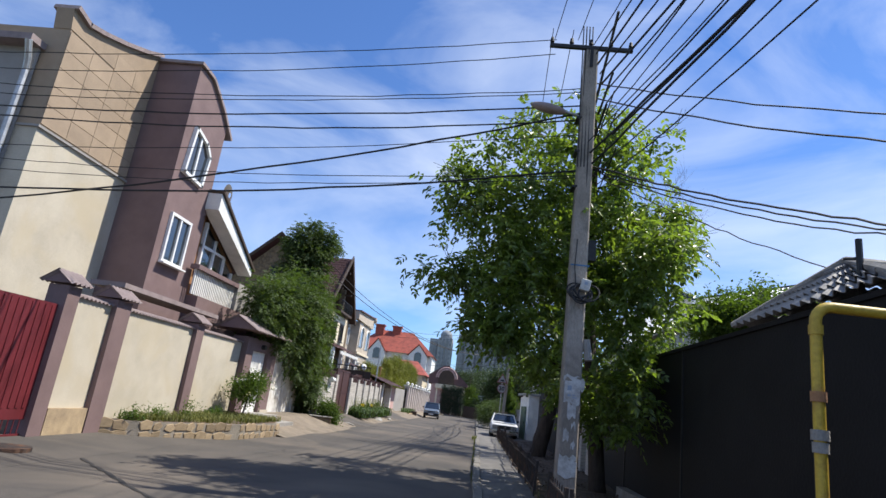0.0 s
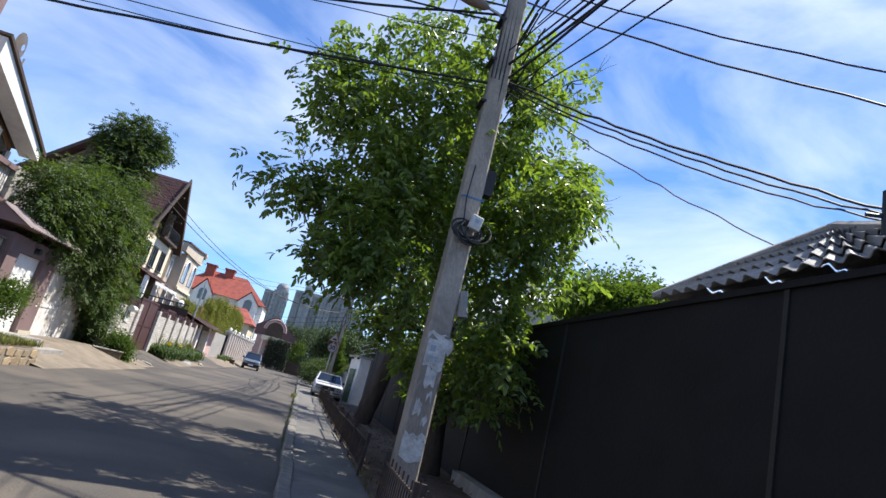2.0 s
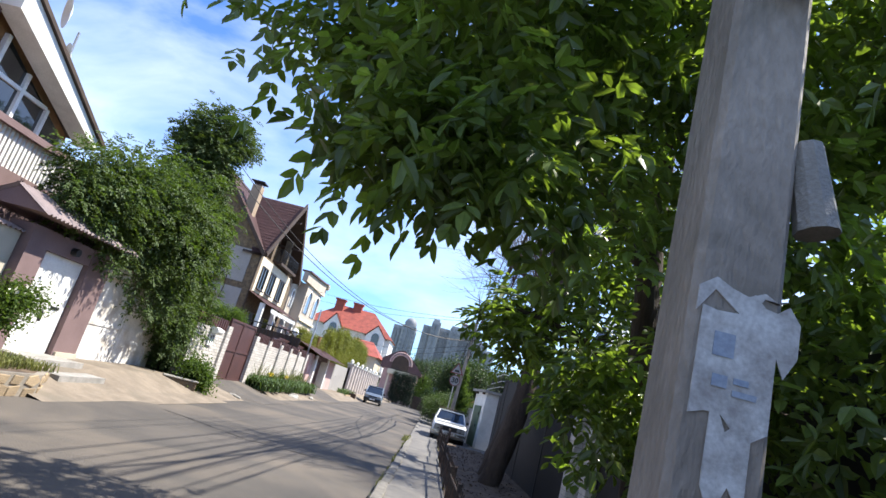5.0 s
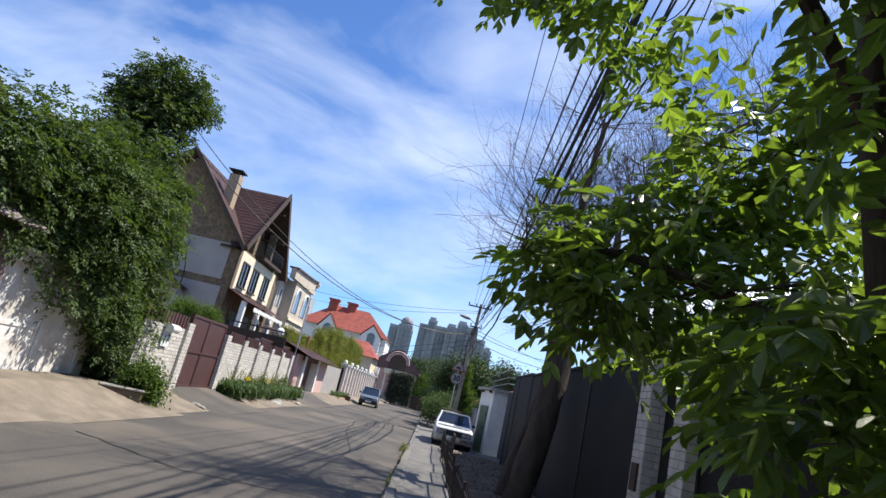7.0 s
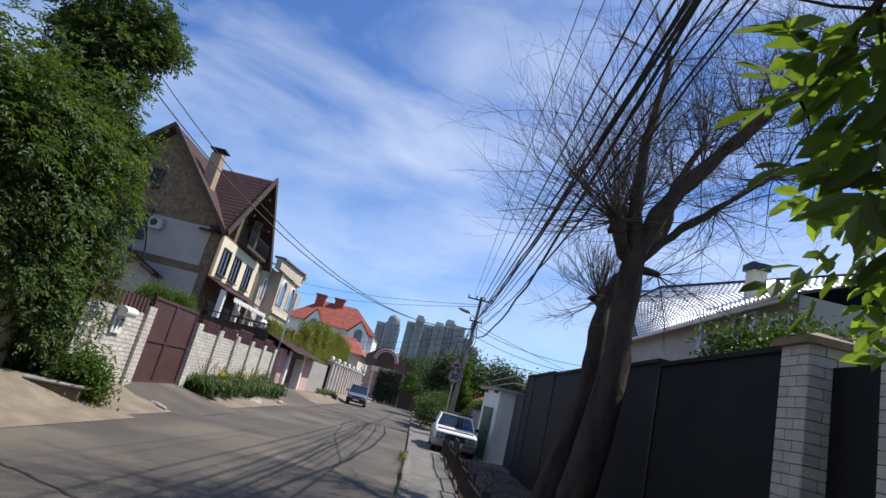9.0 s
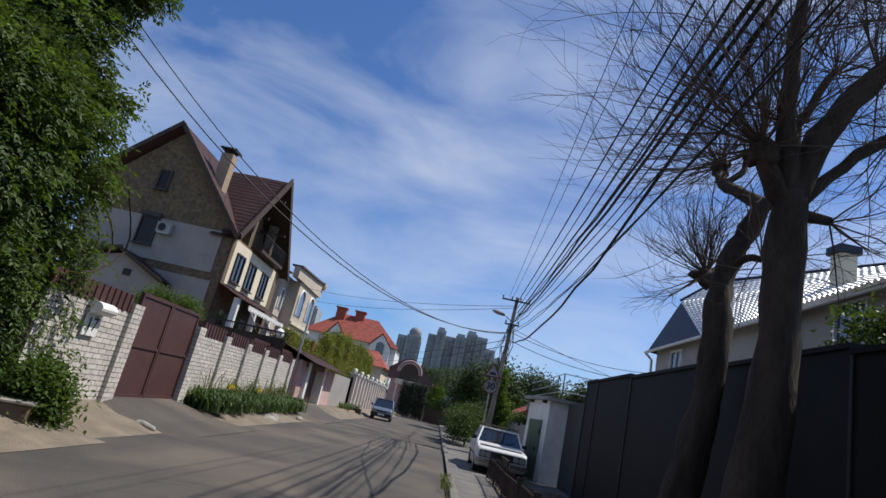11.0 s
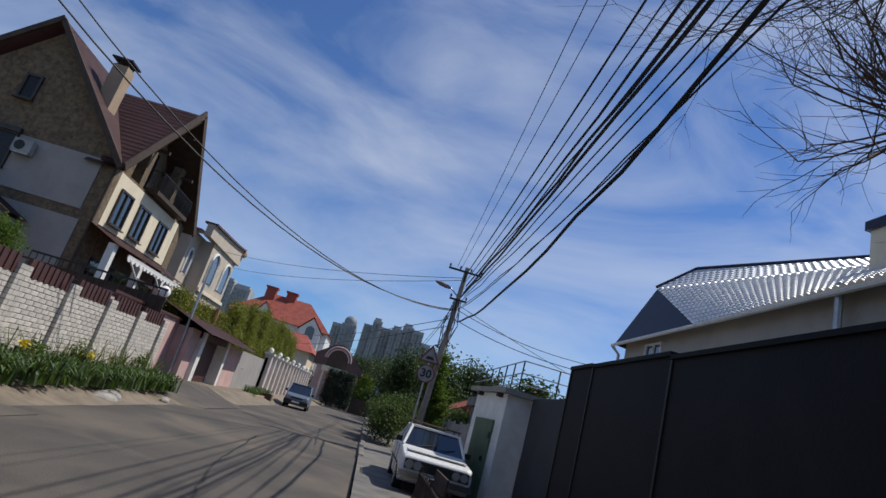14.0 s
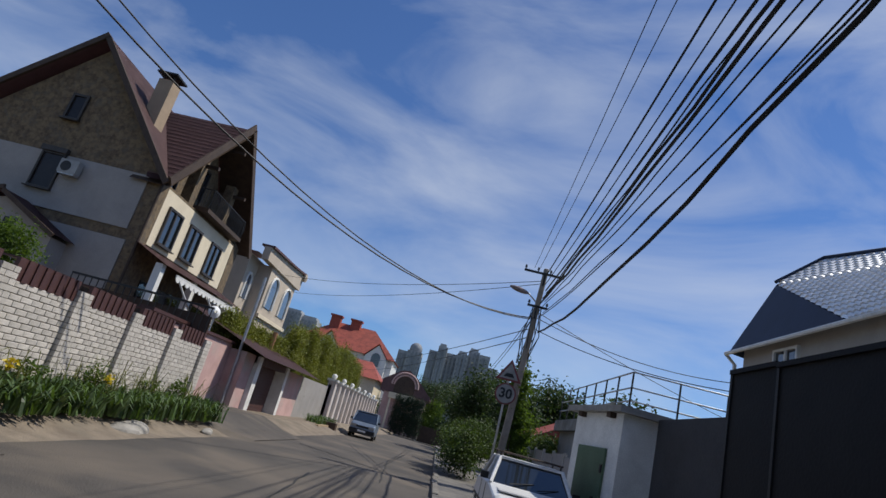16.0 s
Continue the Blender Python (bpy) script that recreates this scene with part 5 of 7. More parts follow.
# ---- electric poles ----
def pole(name, base, top, r0, r1, label):
    p = thing(name, base, label, "utility pole", "street poles")
    b = bmesh.new()
    w0, w1 = r0, r1
    tp = Vector(top) - Vector(base)
    lo = [b.verts.new((sx * w0, sy * w0, -0.1)) for sx, sy in ((-1, -1), (1, -1), (1, 1), (-1, 1))]
    hi = [b.verts.new((tp.x + sx * w1, tp.y + sy * w1, tp.z)) for sx, sy in ((-1, -1), (1, -1), (1, 1), (-1, 1))]
    for i in range(4):
        b.faces.new((lo[i], lo[(i + 1) % 4], hi[(i + 1) % 4], hi[i]))
    b.faces.new(hi)
    bmesh.ops.subdivide_edges(b, edges=[e for e in b.edges if abs(e.verts[0].co.z - e.verts[1].co.z) > 2], cuts=10)
    part("shaft", b, POLEC, p, bevel=0.025)
    return p


def crossarm(p, z, x0, x1, cx=0.0, n=3):
    b = bmesh.new()
    box(b, x0, -0.16, z, x1, -0.09, z + 0.07)
    box(b, cx - 0.03, -0.16, z - 0.4, cx + 0.03, -0.1, z)
    part("crossarm", b, BLACK, p)
    for k in range(n):
        x = x0 + 0.04 + (x1 - x0 - 0.08) * k / max(1, n - 1)
        b = bmesh.new()
        tube(b, [(x, -0.12, z + 0.07), (x, -0.12, z + 0.13)], 0.016, 6)
        bmesh.ops.create_cone(b, cap_ends=True, segments=8, radius1=0.045, radius2=0.03, depth=0.1, matrix=Matrix.Translation((x, -0.12, z + 0.17)))
        part("insulator", b, BLACK, p)


def lamp_head(p, start, end, z):
    b = bmesh.new()
    tube(b, [start, (end[0] * 0.5, end[1] * 0.5, end[2] - 0.02), end], 0.025, 6)
    lb = part("lamp_arm", b, STEEL, p)
    b = bmesh.new()
    bmesh.ops.create_uvsphere(b, u_segments=12, v_segments=8, radius=1.0, matrix=Matrix.Translation((end[0] - 0.22, end[1], end[2] + 0.03)) @ pose(0, 0, 0, 0, 10, 0) @ Matrix.Diagonal((0.36, 0.12, 0.09, 1)))
    part("lamp_head", b, CORRUG, p, "grey street lamp head", smooth=True)


P1, P2 = (1.56, 11.02, 0.1), (1.95, 46.0, 0.0)
PALEBOX = mat("pale_box", (0.5, 0.5, 0.48), 0.6, (0.4, 0.4, 0.38), 5.0, fine=40, bump=0.05)
PRINT = mat("faded_print", (0.27, 0.33, 0.42), 0.8, (0.36, 0.4, 0.46), 8, fine=60, bump=0.05)
pa = pole("utility_pole", P1, (1.52, 11.0, 8.7), 0.168, 0.125, "grey concrete utility pole with wires, lamp and torn notices")
crossarm(pa, 8.5, -0.86, 0.74, -0.04, 5)
lamp_head(pa, (-0.1, 0, 7.05), (-0.56, -0.1, 7.14), 7.2)
solid("junction_box", (-0.08, -0.06, -0.1, 0.08, 0.06, 0.1), PALEBOX, pa, "pale grey plastic junction box", bevel=0.01, m=pose(0.09, -0.25, 3.76, 0, 12, 0))
solid("box_label", (-0.03, -0.064, 0.0, 0.03, -0.06, 0.05), PRINT, pa, m=pose(0.09, -0.25, 3.76, 0, 12, 0))
rng = random.Random(14)
for k in range(7):
    cx, cz, rx, rz, tw = 0.04 + rng.uniform(-0.09, 0.12), 3.63 + rng.uniform(-0.05, 0.05), rng.uniform(0.14, 0.2), rng.uniform(0.11, 0.16), rng.uniform(-0.4, 0.4)
    bm = bmesh.new()
    tube(bm, [(cx + rx * math.cos(a), -0.2 - 0.012 * k + 0.05 * math.sin(a + tw), cz + rz * math.sin(a + tw)) for a in [i * math.tau / 16 for i in range(17)]], 0.015, 6)
    part("coil_loop", bm, BLACK, pa)
bm = bmesh.new()
tube(bm, [(-0.06, -0.19, 3.75), (-0.1, -0.19, 4.1), (-0.08, -0.17, 4.6)], 0.009, 5)
part("coil_tail", bm, BLACK, pa)
TIE = mat("blue_tape", (0.08, 0.2, 0.36), 0.5, (0.05, 0.14, 0.27), 6, fine=30, bump=0.05)
solid("blue_tie", (-0.165, -0.165, 4.12, 0.155, 0.16, 4.145), TIE, pa, "blue tape tie")
solid("meter_box", (0.1, -0.13, 4.25, 0.26, 0.05, 4.62), BLACK, pa, "small black box", bevel=0.01)
bm = bmesh.new()
tube(bm, [(0.19, -0.1, 2.85), (0.24, -0.14, 2.5)], 0.06, 10, 0.075)
part("horn_box", bm, CONCRETE, pa)
rng = random.Random(12)
for z, h, w, x0 in ((1.78, 0.36, 0.26, -0.13), (2.0, 0.2, 0.2, 0.0), (2.16, 0.09, 0.28, -0.15), (1.55, 0.25, 0.14, -0.06), (0.62, 0.3, 0.29, -0.15), (0.9, 0.07, 0.27, -0.14), (1.2, 0.16, 0.09, -0.1), (1.08, 0.12, 0.07, 0.03), (1.38, 0.1, 0.07, 0.02)):
    lower = [(x0 + w * k / 5, z + rng.uniform(-0.05, 0.05)) for k in range(6)]
    upper = [(x0 + w * k / 5, z + h + rng.uniform(-0.06, 0.03)) for k in range(5, -1, -1)]
    o = lower + upper
    bm = bmesh.new()
    prism(bm, o, 0.006, pose(0, -0.178 + 0.004 * z, 0))
    part("torn_notice", bm, PAPER, pa, "torn white paper notice")
for x, z, w, h in ((-0.08, 1.98, 0.07, 0.08), (0.0, 1.9, 0.05, 0.02), (0.0, 1.86, 0.08, 0.02), (-0.07, 1.88, 0.05, 0.04)):
    solid("faded_print", (x, -0.176, z, x + w, -0.1725, z + h), PRINT, pa)
for z in (5.6, 6.3, 7.0):
    r = 0.165 - z * 0.005
    bm = bmesh.new()
    box(bm, -r - 0.03 - z * 0.012, -r - 0.01, z, r - z * 0.012 + 0.02, r + 0.01, z + 0.04)
    part("steel_band", bm, BLACK, pa)
bm = bmesh.new()
for k in range(4):
    tube(bm, [(0.13 - 0.06 * k - 0.02 * z, -0.15 + 0.01 * (z % 3), z) for z in ((6.0, 7, 8, 9) if k else (3.9, 5, 6, 7, 8, 9))], 0.012, 5)
part("riser_cable", bm, BLACK, pa)

pb = pole("utility_pole", P2, (2.25, 45.95, 7.75), 0.125, 0.08, "grey concrete utility pole with cables, lamp and ivy")
crossarm(pb, 7.5, -0.45, 0.95, 0.28, 4)
crossarm(pb, 6.3, -0.1, 0.6, 0.22, 2)
lamp_head(pb, (0.2, 0, 6.5), (-0.25, -0.1, 6.75), 6.8)
bm = bmesh.new()
for k in range(9):
    a = k * 0.7
    tube(bm, [(0.25 + 0.15 * math.cos(a), -0.1 + 0.15 * math.sin(a), 6.3), (0.2 + 0.3 * math.cos(a + 1), -0.1 + 0.2 * math.sin(a), 5.3), (0.1 + 0.16 * math.cos(a + 2), -0.05, 4.3)], 0.015, 5)
part("riser_cable", bm, BLACK, pb)

# road signs
sg = thing("road_signs", (1.72, 45.5, 0), "round 30 speed limit sign under a bump warning triangle", "road sign")
bm = bmesh.new()
tube(bm, [(0, 0.06, 0), (0, 0.06, 4.1)], 0.035, 8)
part("post", bm, STEEL, sg)
# sign white darkened to grey: the backlit shade is in this colour
SIGNSHADE = mat("shaded_sign_grey", (0.34, 0.33, 0.31), 0.8, (0.25, 0.24, 0.23), 4, fine=40, bump=0.05)
SIGNRED = mat("sign_red", (0.22, 0.05, 0.05), 0.6, (0.15, 0.04, 0.04), 5, fine=40, bump=0.02)
bm = bmesh.new()
tube(bm, [(0, 0.02, 3.2), (0, 0.0, 3.2)], 0.34, 28)
disc = part("disc", bm, SIGNRED, sg)
bm = bmesh.new()
tube(bm, [(0, -0.002, 3.2), (0, -0.012, 3.2)], 0.295, 28)
part("face", bm, SIGNSHADE, disc, "white sign face greyed to stand for backlit shade")
txt = bpy.data.curves.new("digits", "FONT")
txt.body, txt.size, txt.extrude, txt.align_x, txt.align_y, txt.offset = "30", 0.42, 0.003, "CENTER", "CENTER", 0.012
dg = new("digits", txt)
dg.data.materials.append(BLACK)
dg.parent = disc
dg.matrix_basis = pose(0, -0.018, 3.2, 90, 0, 0)
bm = bmesh.new()
prism(bm, [(-0.42, 3.62), (0.42, 3.62), (0.0, 4.32)], 0.02)
tri = part("triangle", bm, SIGNRED, sg)
bm = bmesh.new()
prism(bm, [(-0.31, 3.68), (0.31, 3.68), (0.0, 4.2)], 0.008, pose(0, -0.012, 0))
part("face", bm, SIGNSHADE, tri, "white sign face greyed to stand for backlit shade")
bm = bmesh.new()
prism(bm, [(-0.18, 3.74), (0.18, 3.74), (0.1, 3.86), (-0.1, 3.86)], 0.006, pose(0, -0.02, 0))
part("bump_symbol", bm, BLACK, tri)


# ---- overhead wires ----
WIRE = mat("wire_black", (0.012, 0.012, 0.014), 0.6, (0.008, 0.008, 0.009), 5, fine=30, bump=0)
def wire(a, b, sag, r=0.012, wave=0.0, seed=0):
    bm = bmesh.new()
    a, b = Vector(a), Vector(b)
    n = 22
    g = random.Random(seed)
    pts = []
    for i in range(n + 1):
        u = i / n
        p = a.lerp(b, u) - Vector((0, 0, sag * 4 * u * (1 - u)))
        if wave and 0 < i < n:
            p += Vector((g.uniform(-wave, wave), 0, g.uniform(-wave, wave)))
        pts.append(p)
    tube(bm, pts, r, 5)
    return tagged(link("overhead_wire", bm, WIRE), "black overhead cable strung between poles", "cable", "overhead cables")


rng = random.Random(21)
# between the two poles
for k, (dx, za, zb, sg_, r) in enumerate(((-0.9, 9.3, 7.7, 0.25, 0.008), (-0.45, 9.3, 7.7, 0.25, 0.008), (0.1, 8.9, 7.4, 0.4, 0.019), (0.3, 8.6, 7.2, 0.45, 0.013), (0.45, 8.4, 7.0, 0.5, 0.024), (0.5, 8.0, 6.9, 0.55, 0.014), (0.35, 7.7, 6.7, 0.6, 0.026), (0.55, 7.5, 6.6, 0.7, 0.013), (0.2, 7.2, 6.5, 0.7, 0.028), (0.42, 6.9, 6.4, 0.8, 0.013), (0.6, 6.8, 6.2, 0.9, 0.012), (0.3, 6.5, 6.0, 1.0, 0.012), (0.5, 9.8, 5.5, 2.1, 0.03))):
    wire((P1[0] + dx * 0.9, 11, za - 0.2), (2.2 + dx * 0.4, 46, zb), sg_, r, 0.0 if k < 4 else 0.025, k)
# from the near pole back over the street, up to the right
for k in range(15):
    za = 9.2 - 0.23 * k
    wire((1.55 + 0.05 * k % 0.5, 10.9, za * 0.914 + 0.31), (5.2 + 0.28 * (k % 6), -13, za + 0.5 + 0.12 * (k % 4)), 0.5 + 0.06 * (k % 5), rng.choice((0.01, 0.014, 0.02)), 0.02, 30 + k)
for k, (x, z) in enumerate(((-0.9, 9.4), (-0.4, 9.4))):
    wire((1.6 + x * 0.9, 10.9, z - 0.6), (3.1 + x, -13, 9.8), 0.3, 0.008)
# to houses on the west
for k, (z0, e, r) in enumerate(((9.34, (-13.07, 10.09, 7.32), 0.009), (8.98, (-13.12, 10.25, 7.05), 0.009), (8.19, (-13.16, 9.91, 6.62), 0.009), (8.1, (-13.18, 10.04, 6.35), 0.009), (7.78, (-13.1, 9.68, 5.95), 0.015), (7.45, (-13.1, 9.76, 5.83), 0.015), (7.11, (-13.1, 10.56, 5.38), 0.008), (7.6, (-13.2, 10.59, 3.81), 0.02), (6.3, (-13.25, 10.47, 4.44), 0.02), (6.2, (-13.25, 11.23, 5.46), 0.008), (6.15, (-13.25, 11.33, 5.23), 0.008))):
    wire((1.58 - (0.75 if k < 2 else 0.2), 11, z0 * 0.914 + 0.31), (e[0], e[1] + 0.95, e[2] + 0.19), 0.25 + 0.05 * (k % 3), r, 0.015, 60 + k)
# to the east over the wall
for k, (z0, e, sg_, r) in enumerate(((8.35, (8.2, 3.6, 4.2), 0.35, 0.012), (8.0, (8.2, 3.6, 3.7), 0.35, 0.014), (6.45, (5.3, 6.8, 4.1), 0.12, 0.017), (6.4, (5.3, 6.8, 4.05), 0.17, 0.014), (6.38, (5.3, 6.8, 4.0), 0.24, 0.012), (6.3, (4.6, 7.7, 3.75), 0.1, 0.009))):
    wire((1.6, 11, z0 * 0.914 + 0.31), (e[0], e[1] + 0.95, e[2] + 0.19), sg_, r, 0.02, 80 + k)
# from the far pole
for k, (z0, e, sg_, r) in enumerate(((5.95, (-10.9, 29.85, 9.5), 2.2, 0.02), (5.9, (-10.5, 29.6, 9.75), 2.25, 0.016), (7.3, (-13.8, 66, 9.0), 0.4, 0.012), (7.2, (-14, 70, 8.6), 0.4, 0.012), (5.6, (-16, 120, 9.0), 0.8, 0.016), (5.3, (-18, 130, 8.0), 0.8, 0.016), (6.0, (9.6, 46.5, 5.6), 0.4, 0.014), (5.6, (9.6, 42, 4.8), 0.5, 0.014), (6.2, (22, 60, 5.2), 0.5, 0.014), (6.3, (2.2, 85, 6.8), 0.5, 0.014), (6.1, (2.3, 85, 6.5), 0.5, 0.014))):
    wire((2.2, 46, z0), e, sg_, r, 0.0, 100 + k)


# ---- cars ----
CARWHITE = mat("white_car_paint", (0.75, 0.75, 0.74), 0.3, (0.68, 0.68, 0.67), 2.0, fine=30, bump=0.01, spec=0.6)
CARBLUE = mat("silver_blue_car_paint", (0.20, 0.25, 0.32), 0.35, (0.17, 0.21, 0.27), 2.0, fine=30, bump=0.01, metal=0.4, spec=0.6)
RUBBER = mat("rubber", (0.018, 0.018, 0.018), 0.85, (0.012, 0.012, 0.012), 10, fine=60, bump=0.1)
CHROME = mat("chrome", (0.6, 0.6, 0.6), 0.2, (0.5, 0.5, 0.5), 5, fine=30, bump=0, metal=1.0)
LENS = glass("headlamp_glass", (0.35, 0.35, 0.34), 0.1)


def loft(bm, sections):
    """Closed rings of equal length, joined and capped."""
    rings = [[bm.verts.new(p) for p in s] for s in sections]
    n = len(rings[0])
    for a, b in zip(rings, rings[1:]):
        for i in range(n):
            bm.faces.new((a[i], a[(i + 1) % n], b[(i + 1) % n], b[i]))
    bm.faces.new(rings[0][::-1])
    bm.faces.new(rings[-1])
    bmesh.ops.recalc_face_normals(bm, faces=bm.faces[:])


def ring(y, w, z0, z1, tuck=0.05):
    """A car body cross-section at y: half-width w, from z0 to z1."""
    zm = z0 + (z1 - z0) * 0.55
    return [(-w + tuck, y, z0), (w - tuck, y, z0), (w, y, zm), (w - tuck * 0.7, y, z1 - 0.03), (w - tuck * 2.5, y, z1), (-w + tuck * 2.5, y, z1), (-w + tuck * 0.7, y, z1 - 0.03), (-w, y, zm)]


def wheel(car, x, y, r=0.3):
    b = bmesh.new()
    tube(b, [(x - 0.09, y, r), (x - 0.07, y, r), (x + 0.07, y, r), (x + 0.09, y, r)], r, 22)
    w = part("wheel", b, RUBBER, car, bevel=0.02)
    b = bmesh.new()
    s = 1 if x > 0 else -1
    tube(b, [(x + s * 0.085, y, r), (x + s * 0.098, y, r)], r * 0.6, 16)
    part("rim", b, STEEL, w)


car = thing("white_sedan", (1.75, 36.2, 0.02), "old white boxy sedan with roof rack, parked half on the footpath", "car", turn=0.0)
bm = bmesh.new()
loft(bm, [ring(0.02, 0.76, 0.42, 0.80), ring(0.14, 0.80, 0.30, 0.86), ring(0.6, 0.80, 0.24, 0.90), ring(1.28, 0.80, 0.22, 0.96), ring(1.4, 0.80, 0.22, 0.97), ring(3.1, 0.80, 0.22, 0.97), ring(3.3, 0.80, 0.22, 0.95), ring(3.95, 0.79, 0.28, 0.90), ring(4.05, 0.75, 0.40, 0.86)])
part("body", bm, CARWHITE, car, bevel=0.02)
bm = bmesh.new()
loft(bm, [[(-0.72, 1.3, 0.95), (0.72, 1.3, 0.95), (0.72, 3.3, 0.95), (-0.72, 3.3, 0.95)], [(-0.58, 1.82, 1.38), (0.58, 1.82, 1.38), (0.58, 2.85, 1.38), (-0.58, 2.85, 1.38)]])
part("cabin_glass", bm, GLASS, car)
bm = bmesh.new()
box(bm, -0.6, 1.78, 1.375, 0.6, 2.88, 1.42)
part("roof", bm, CARWHITE, car, bevel=0.02)
for s in (-1, 1):
    for (ya, yb) in ((1.28, 1.8), (3.32, 2.86), (2.3, 2.3)):
        bm = bmesh.new()
        tube(bm, [(s * 0.735, ya, 0.95), (s * 0.59, yb, 1.4)], 0.035, 6)
        part("roof_pillar", bm, CARWHITE, car)
solid("hood_seam", (-0.66, 0.3, 0.905, 0.66, 1.2, 0.925), CARWHITE, car, bevel=0.01)
solid("grille", (-0.7, -0.015, 0.56, 0.7, 0.03, 0.76), BLACK, car)
for x in (-0.6, -0.42, 0.42, 0.6):
    bm = bmesh.new()
    tube(bm, [(x, 0.0, 0.66), (x, -0.035, 0.66)], 0.085, 16)
    hl = part("headlight", bm, LENS, car)
    bm = bmesh.new()
    tube(bm, [(x, -0.02, 0.66), (x, -0.03, 0.66)], 0.095, 16)
    part("bezel", bm, CHROME, hl)
solid("bumper", (-0.8, -0.1, 0.40, 0.8, 0.06, 0.52), CHROME, car, bevel=0.02)
solid("number_plate", (-0.26, -0.115, 0.40, 0.26, -0.104, 0.51), PLASTIC, car)
bm = bmesh.new()
for k in range(6):
    box(bm, -0.2 + k * 0.07, -0.119, 0.43, -0.16 + k * 0.07, -0.116, 0.48)
part("plate_marks", bm, BLACK, car)
for s in (-1, 1):
    solid("mirror", (s * 0.84 - 0.07, 1.5, 0.98, s * 0.84 + 0.07, 1.56, 1.1), BLACK, car, bevel=0.015)
    solid("door_seam", (s * 0.803 - 0.004, 1.35, 0.3, s * 0.803 + 0.004, 1.365, 0.92), BLACK, car)
    solid("door_seam", (s * 0.803 - 0.004, 2.3, 0.3, s * 0.803 + 0.004, 2.315, 0.92), BLACK, car)
    solid("side_trim", (s * 0.80 - 0.012, 0.7, 0.55, s * 0.80 + 0.012, 3.6, 0.59), BLACK, car)
for x in (-0.7, 0.7):
    for y in (0.72, 3.15):
        wheel(car, x, y)
bm = bmesh.new()
for y in (1.95, 2.35, 2.75):
    tube(bm, [(-0.62, y, 1.5), (0.62, y, 1.5)], 0.018, 6)
for x in (-0.58, 0.58):
    tube(bm, [(x, 1.85, 1.5), (x, 2.85, 1.5)], 0.018, 6)
    for y in (1.95, 2.75):
        tube(bm, [(x, y, 1.41), (x, y, 1.5)], 0.014, 5)
part("roof_rack", bm, IRON, car, "rusty roof rack")
bm = bmesh.new()
tube(bm, [(-0.4, 1.3, 1.0), (0.05, 1.45, 1.08)], 0.01, 5)
tube(bm, [(0.1, 1.3, 1.0), (0.5, 1.45, 1.08)], 0.01, 5)
part("wiper", bm, BLACK, car)

van = thing("blue_minivan", (-4.75, 64.6, road_z(64)), "silver blue minivan parked along the street", "car", turn=3)
bm = bmesh.new()
loft(bm, [ring(0.0, 0.78, 0.36, 0.78), ring(0.2, 0.83, 0.28, 0.92), ring(0.85, 0.85, 0.24, 1.02), ring(1.1, 0.85, 0.24, 1.05), ring(4.1, 0.85, 0.24, 1.05), ring(4.3, 0.82, 0.3, 1.03)])
part("body", bm, CARBLUE, van, bevel=0.03)
bm = bmesh.new()
loft(bm, [[(-0.8, 0.8, 1.03), (0.8, 0.8, 1.03), (0.8, 4.28, 1.03), (-0.8, 4.28, 1.03)], [(-0.68, 1.6, 1.62), (0.68, 1.6, 1.62), (0.68, 4.15, 1.62), (-0.68, 4.15, 1.62)]])
part("cabin_glass", bm, GLASS, van)
solid("roof", (-0.69, 1.55, 1.615, 0.69, 4.18, 1.68), CARBLUE, van, bevel=0.03)
for s in (-1, 1):
    for ya, yb in ((0.78, 1.58), (2.2, 2.2), (3.2, 3.2), (4.28, 4.16)):
        bm = bmesh.new()
        tube(bm, [(s * 0.805, ya, 1.03), (s * 0.69, yb, 1.63)], 0.045, 6)
        part("roof_pillar", bm, CARBLUE, van)
for s in (-1, 1):
    solid("headlight", (s * 0.58 - 0.17, -0.02, 0.68, s * 0.58 + 0.17, 0.06, 0.84), LENS, van, bevel=0.02)
    solid("mirror", (s * 0.93 - 0.08, 1.1, 1.05, s * 0.93 + 0.08, 1.18, 1.2), BLACK, van, bevel=0.02)
solid("bumper", (-0.82, -0.06, 0.34, 0.82, 0.1, 0.58), BLACK, van, bevel=0.02)
solid("grille", (-0.4, -0.02, 0.68, 0.4, 0.04, 0.8), BLACK, van)
solid("number_plate", (-0.26, -0.075, 0.42, 0.26, -0.062, 0.53), PLASTIC, van)
for x in (-0.74, 0.74):
    for y in (0.8, 3.5):
        wheel(van, x, y, 0.31)
bin_ = thing("dark_crate", (-6.6, 63.5, -0.1), "dark low crate beside the wall", "crate")
solid("box", (-0.4, -0.3, 0, 0.4, 0.3, 0.5), WOODDARK, bin_, bevel=0.03)
hole = thing("manhole_cover", (-7.3, 10.15, 0.0), "round dark manhole cover in the asphalt", "manhole cover")
bm = bmesh.new()
tube(bm, [(0, 0, 0.0), (0, 0, 0.1)], 0.36, 24)
part("lid", bm, IRON, hole)

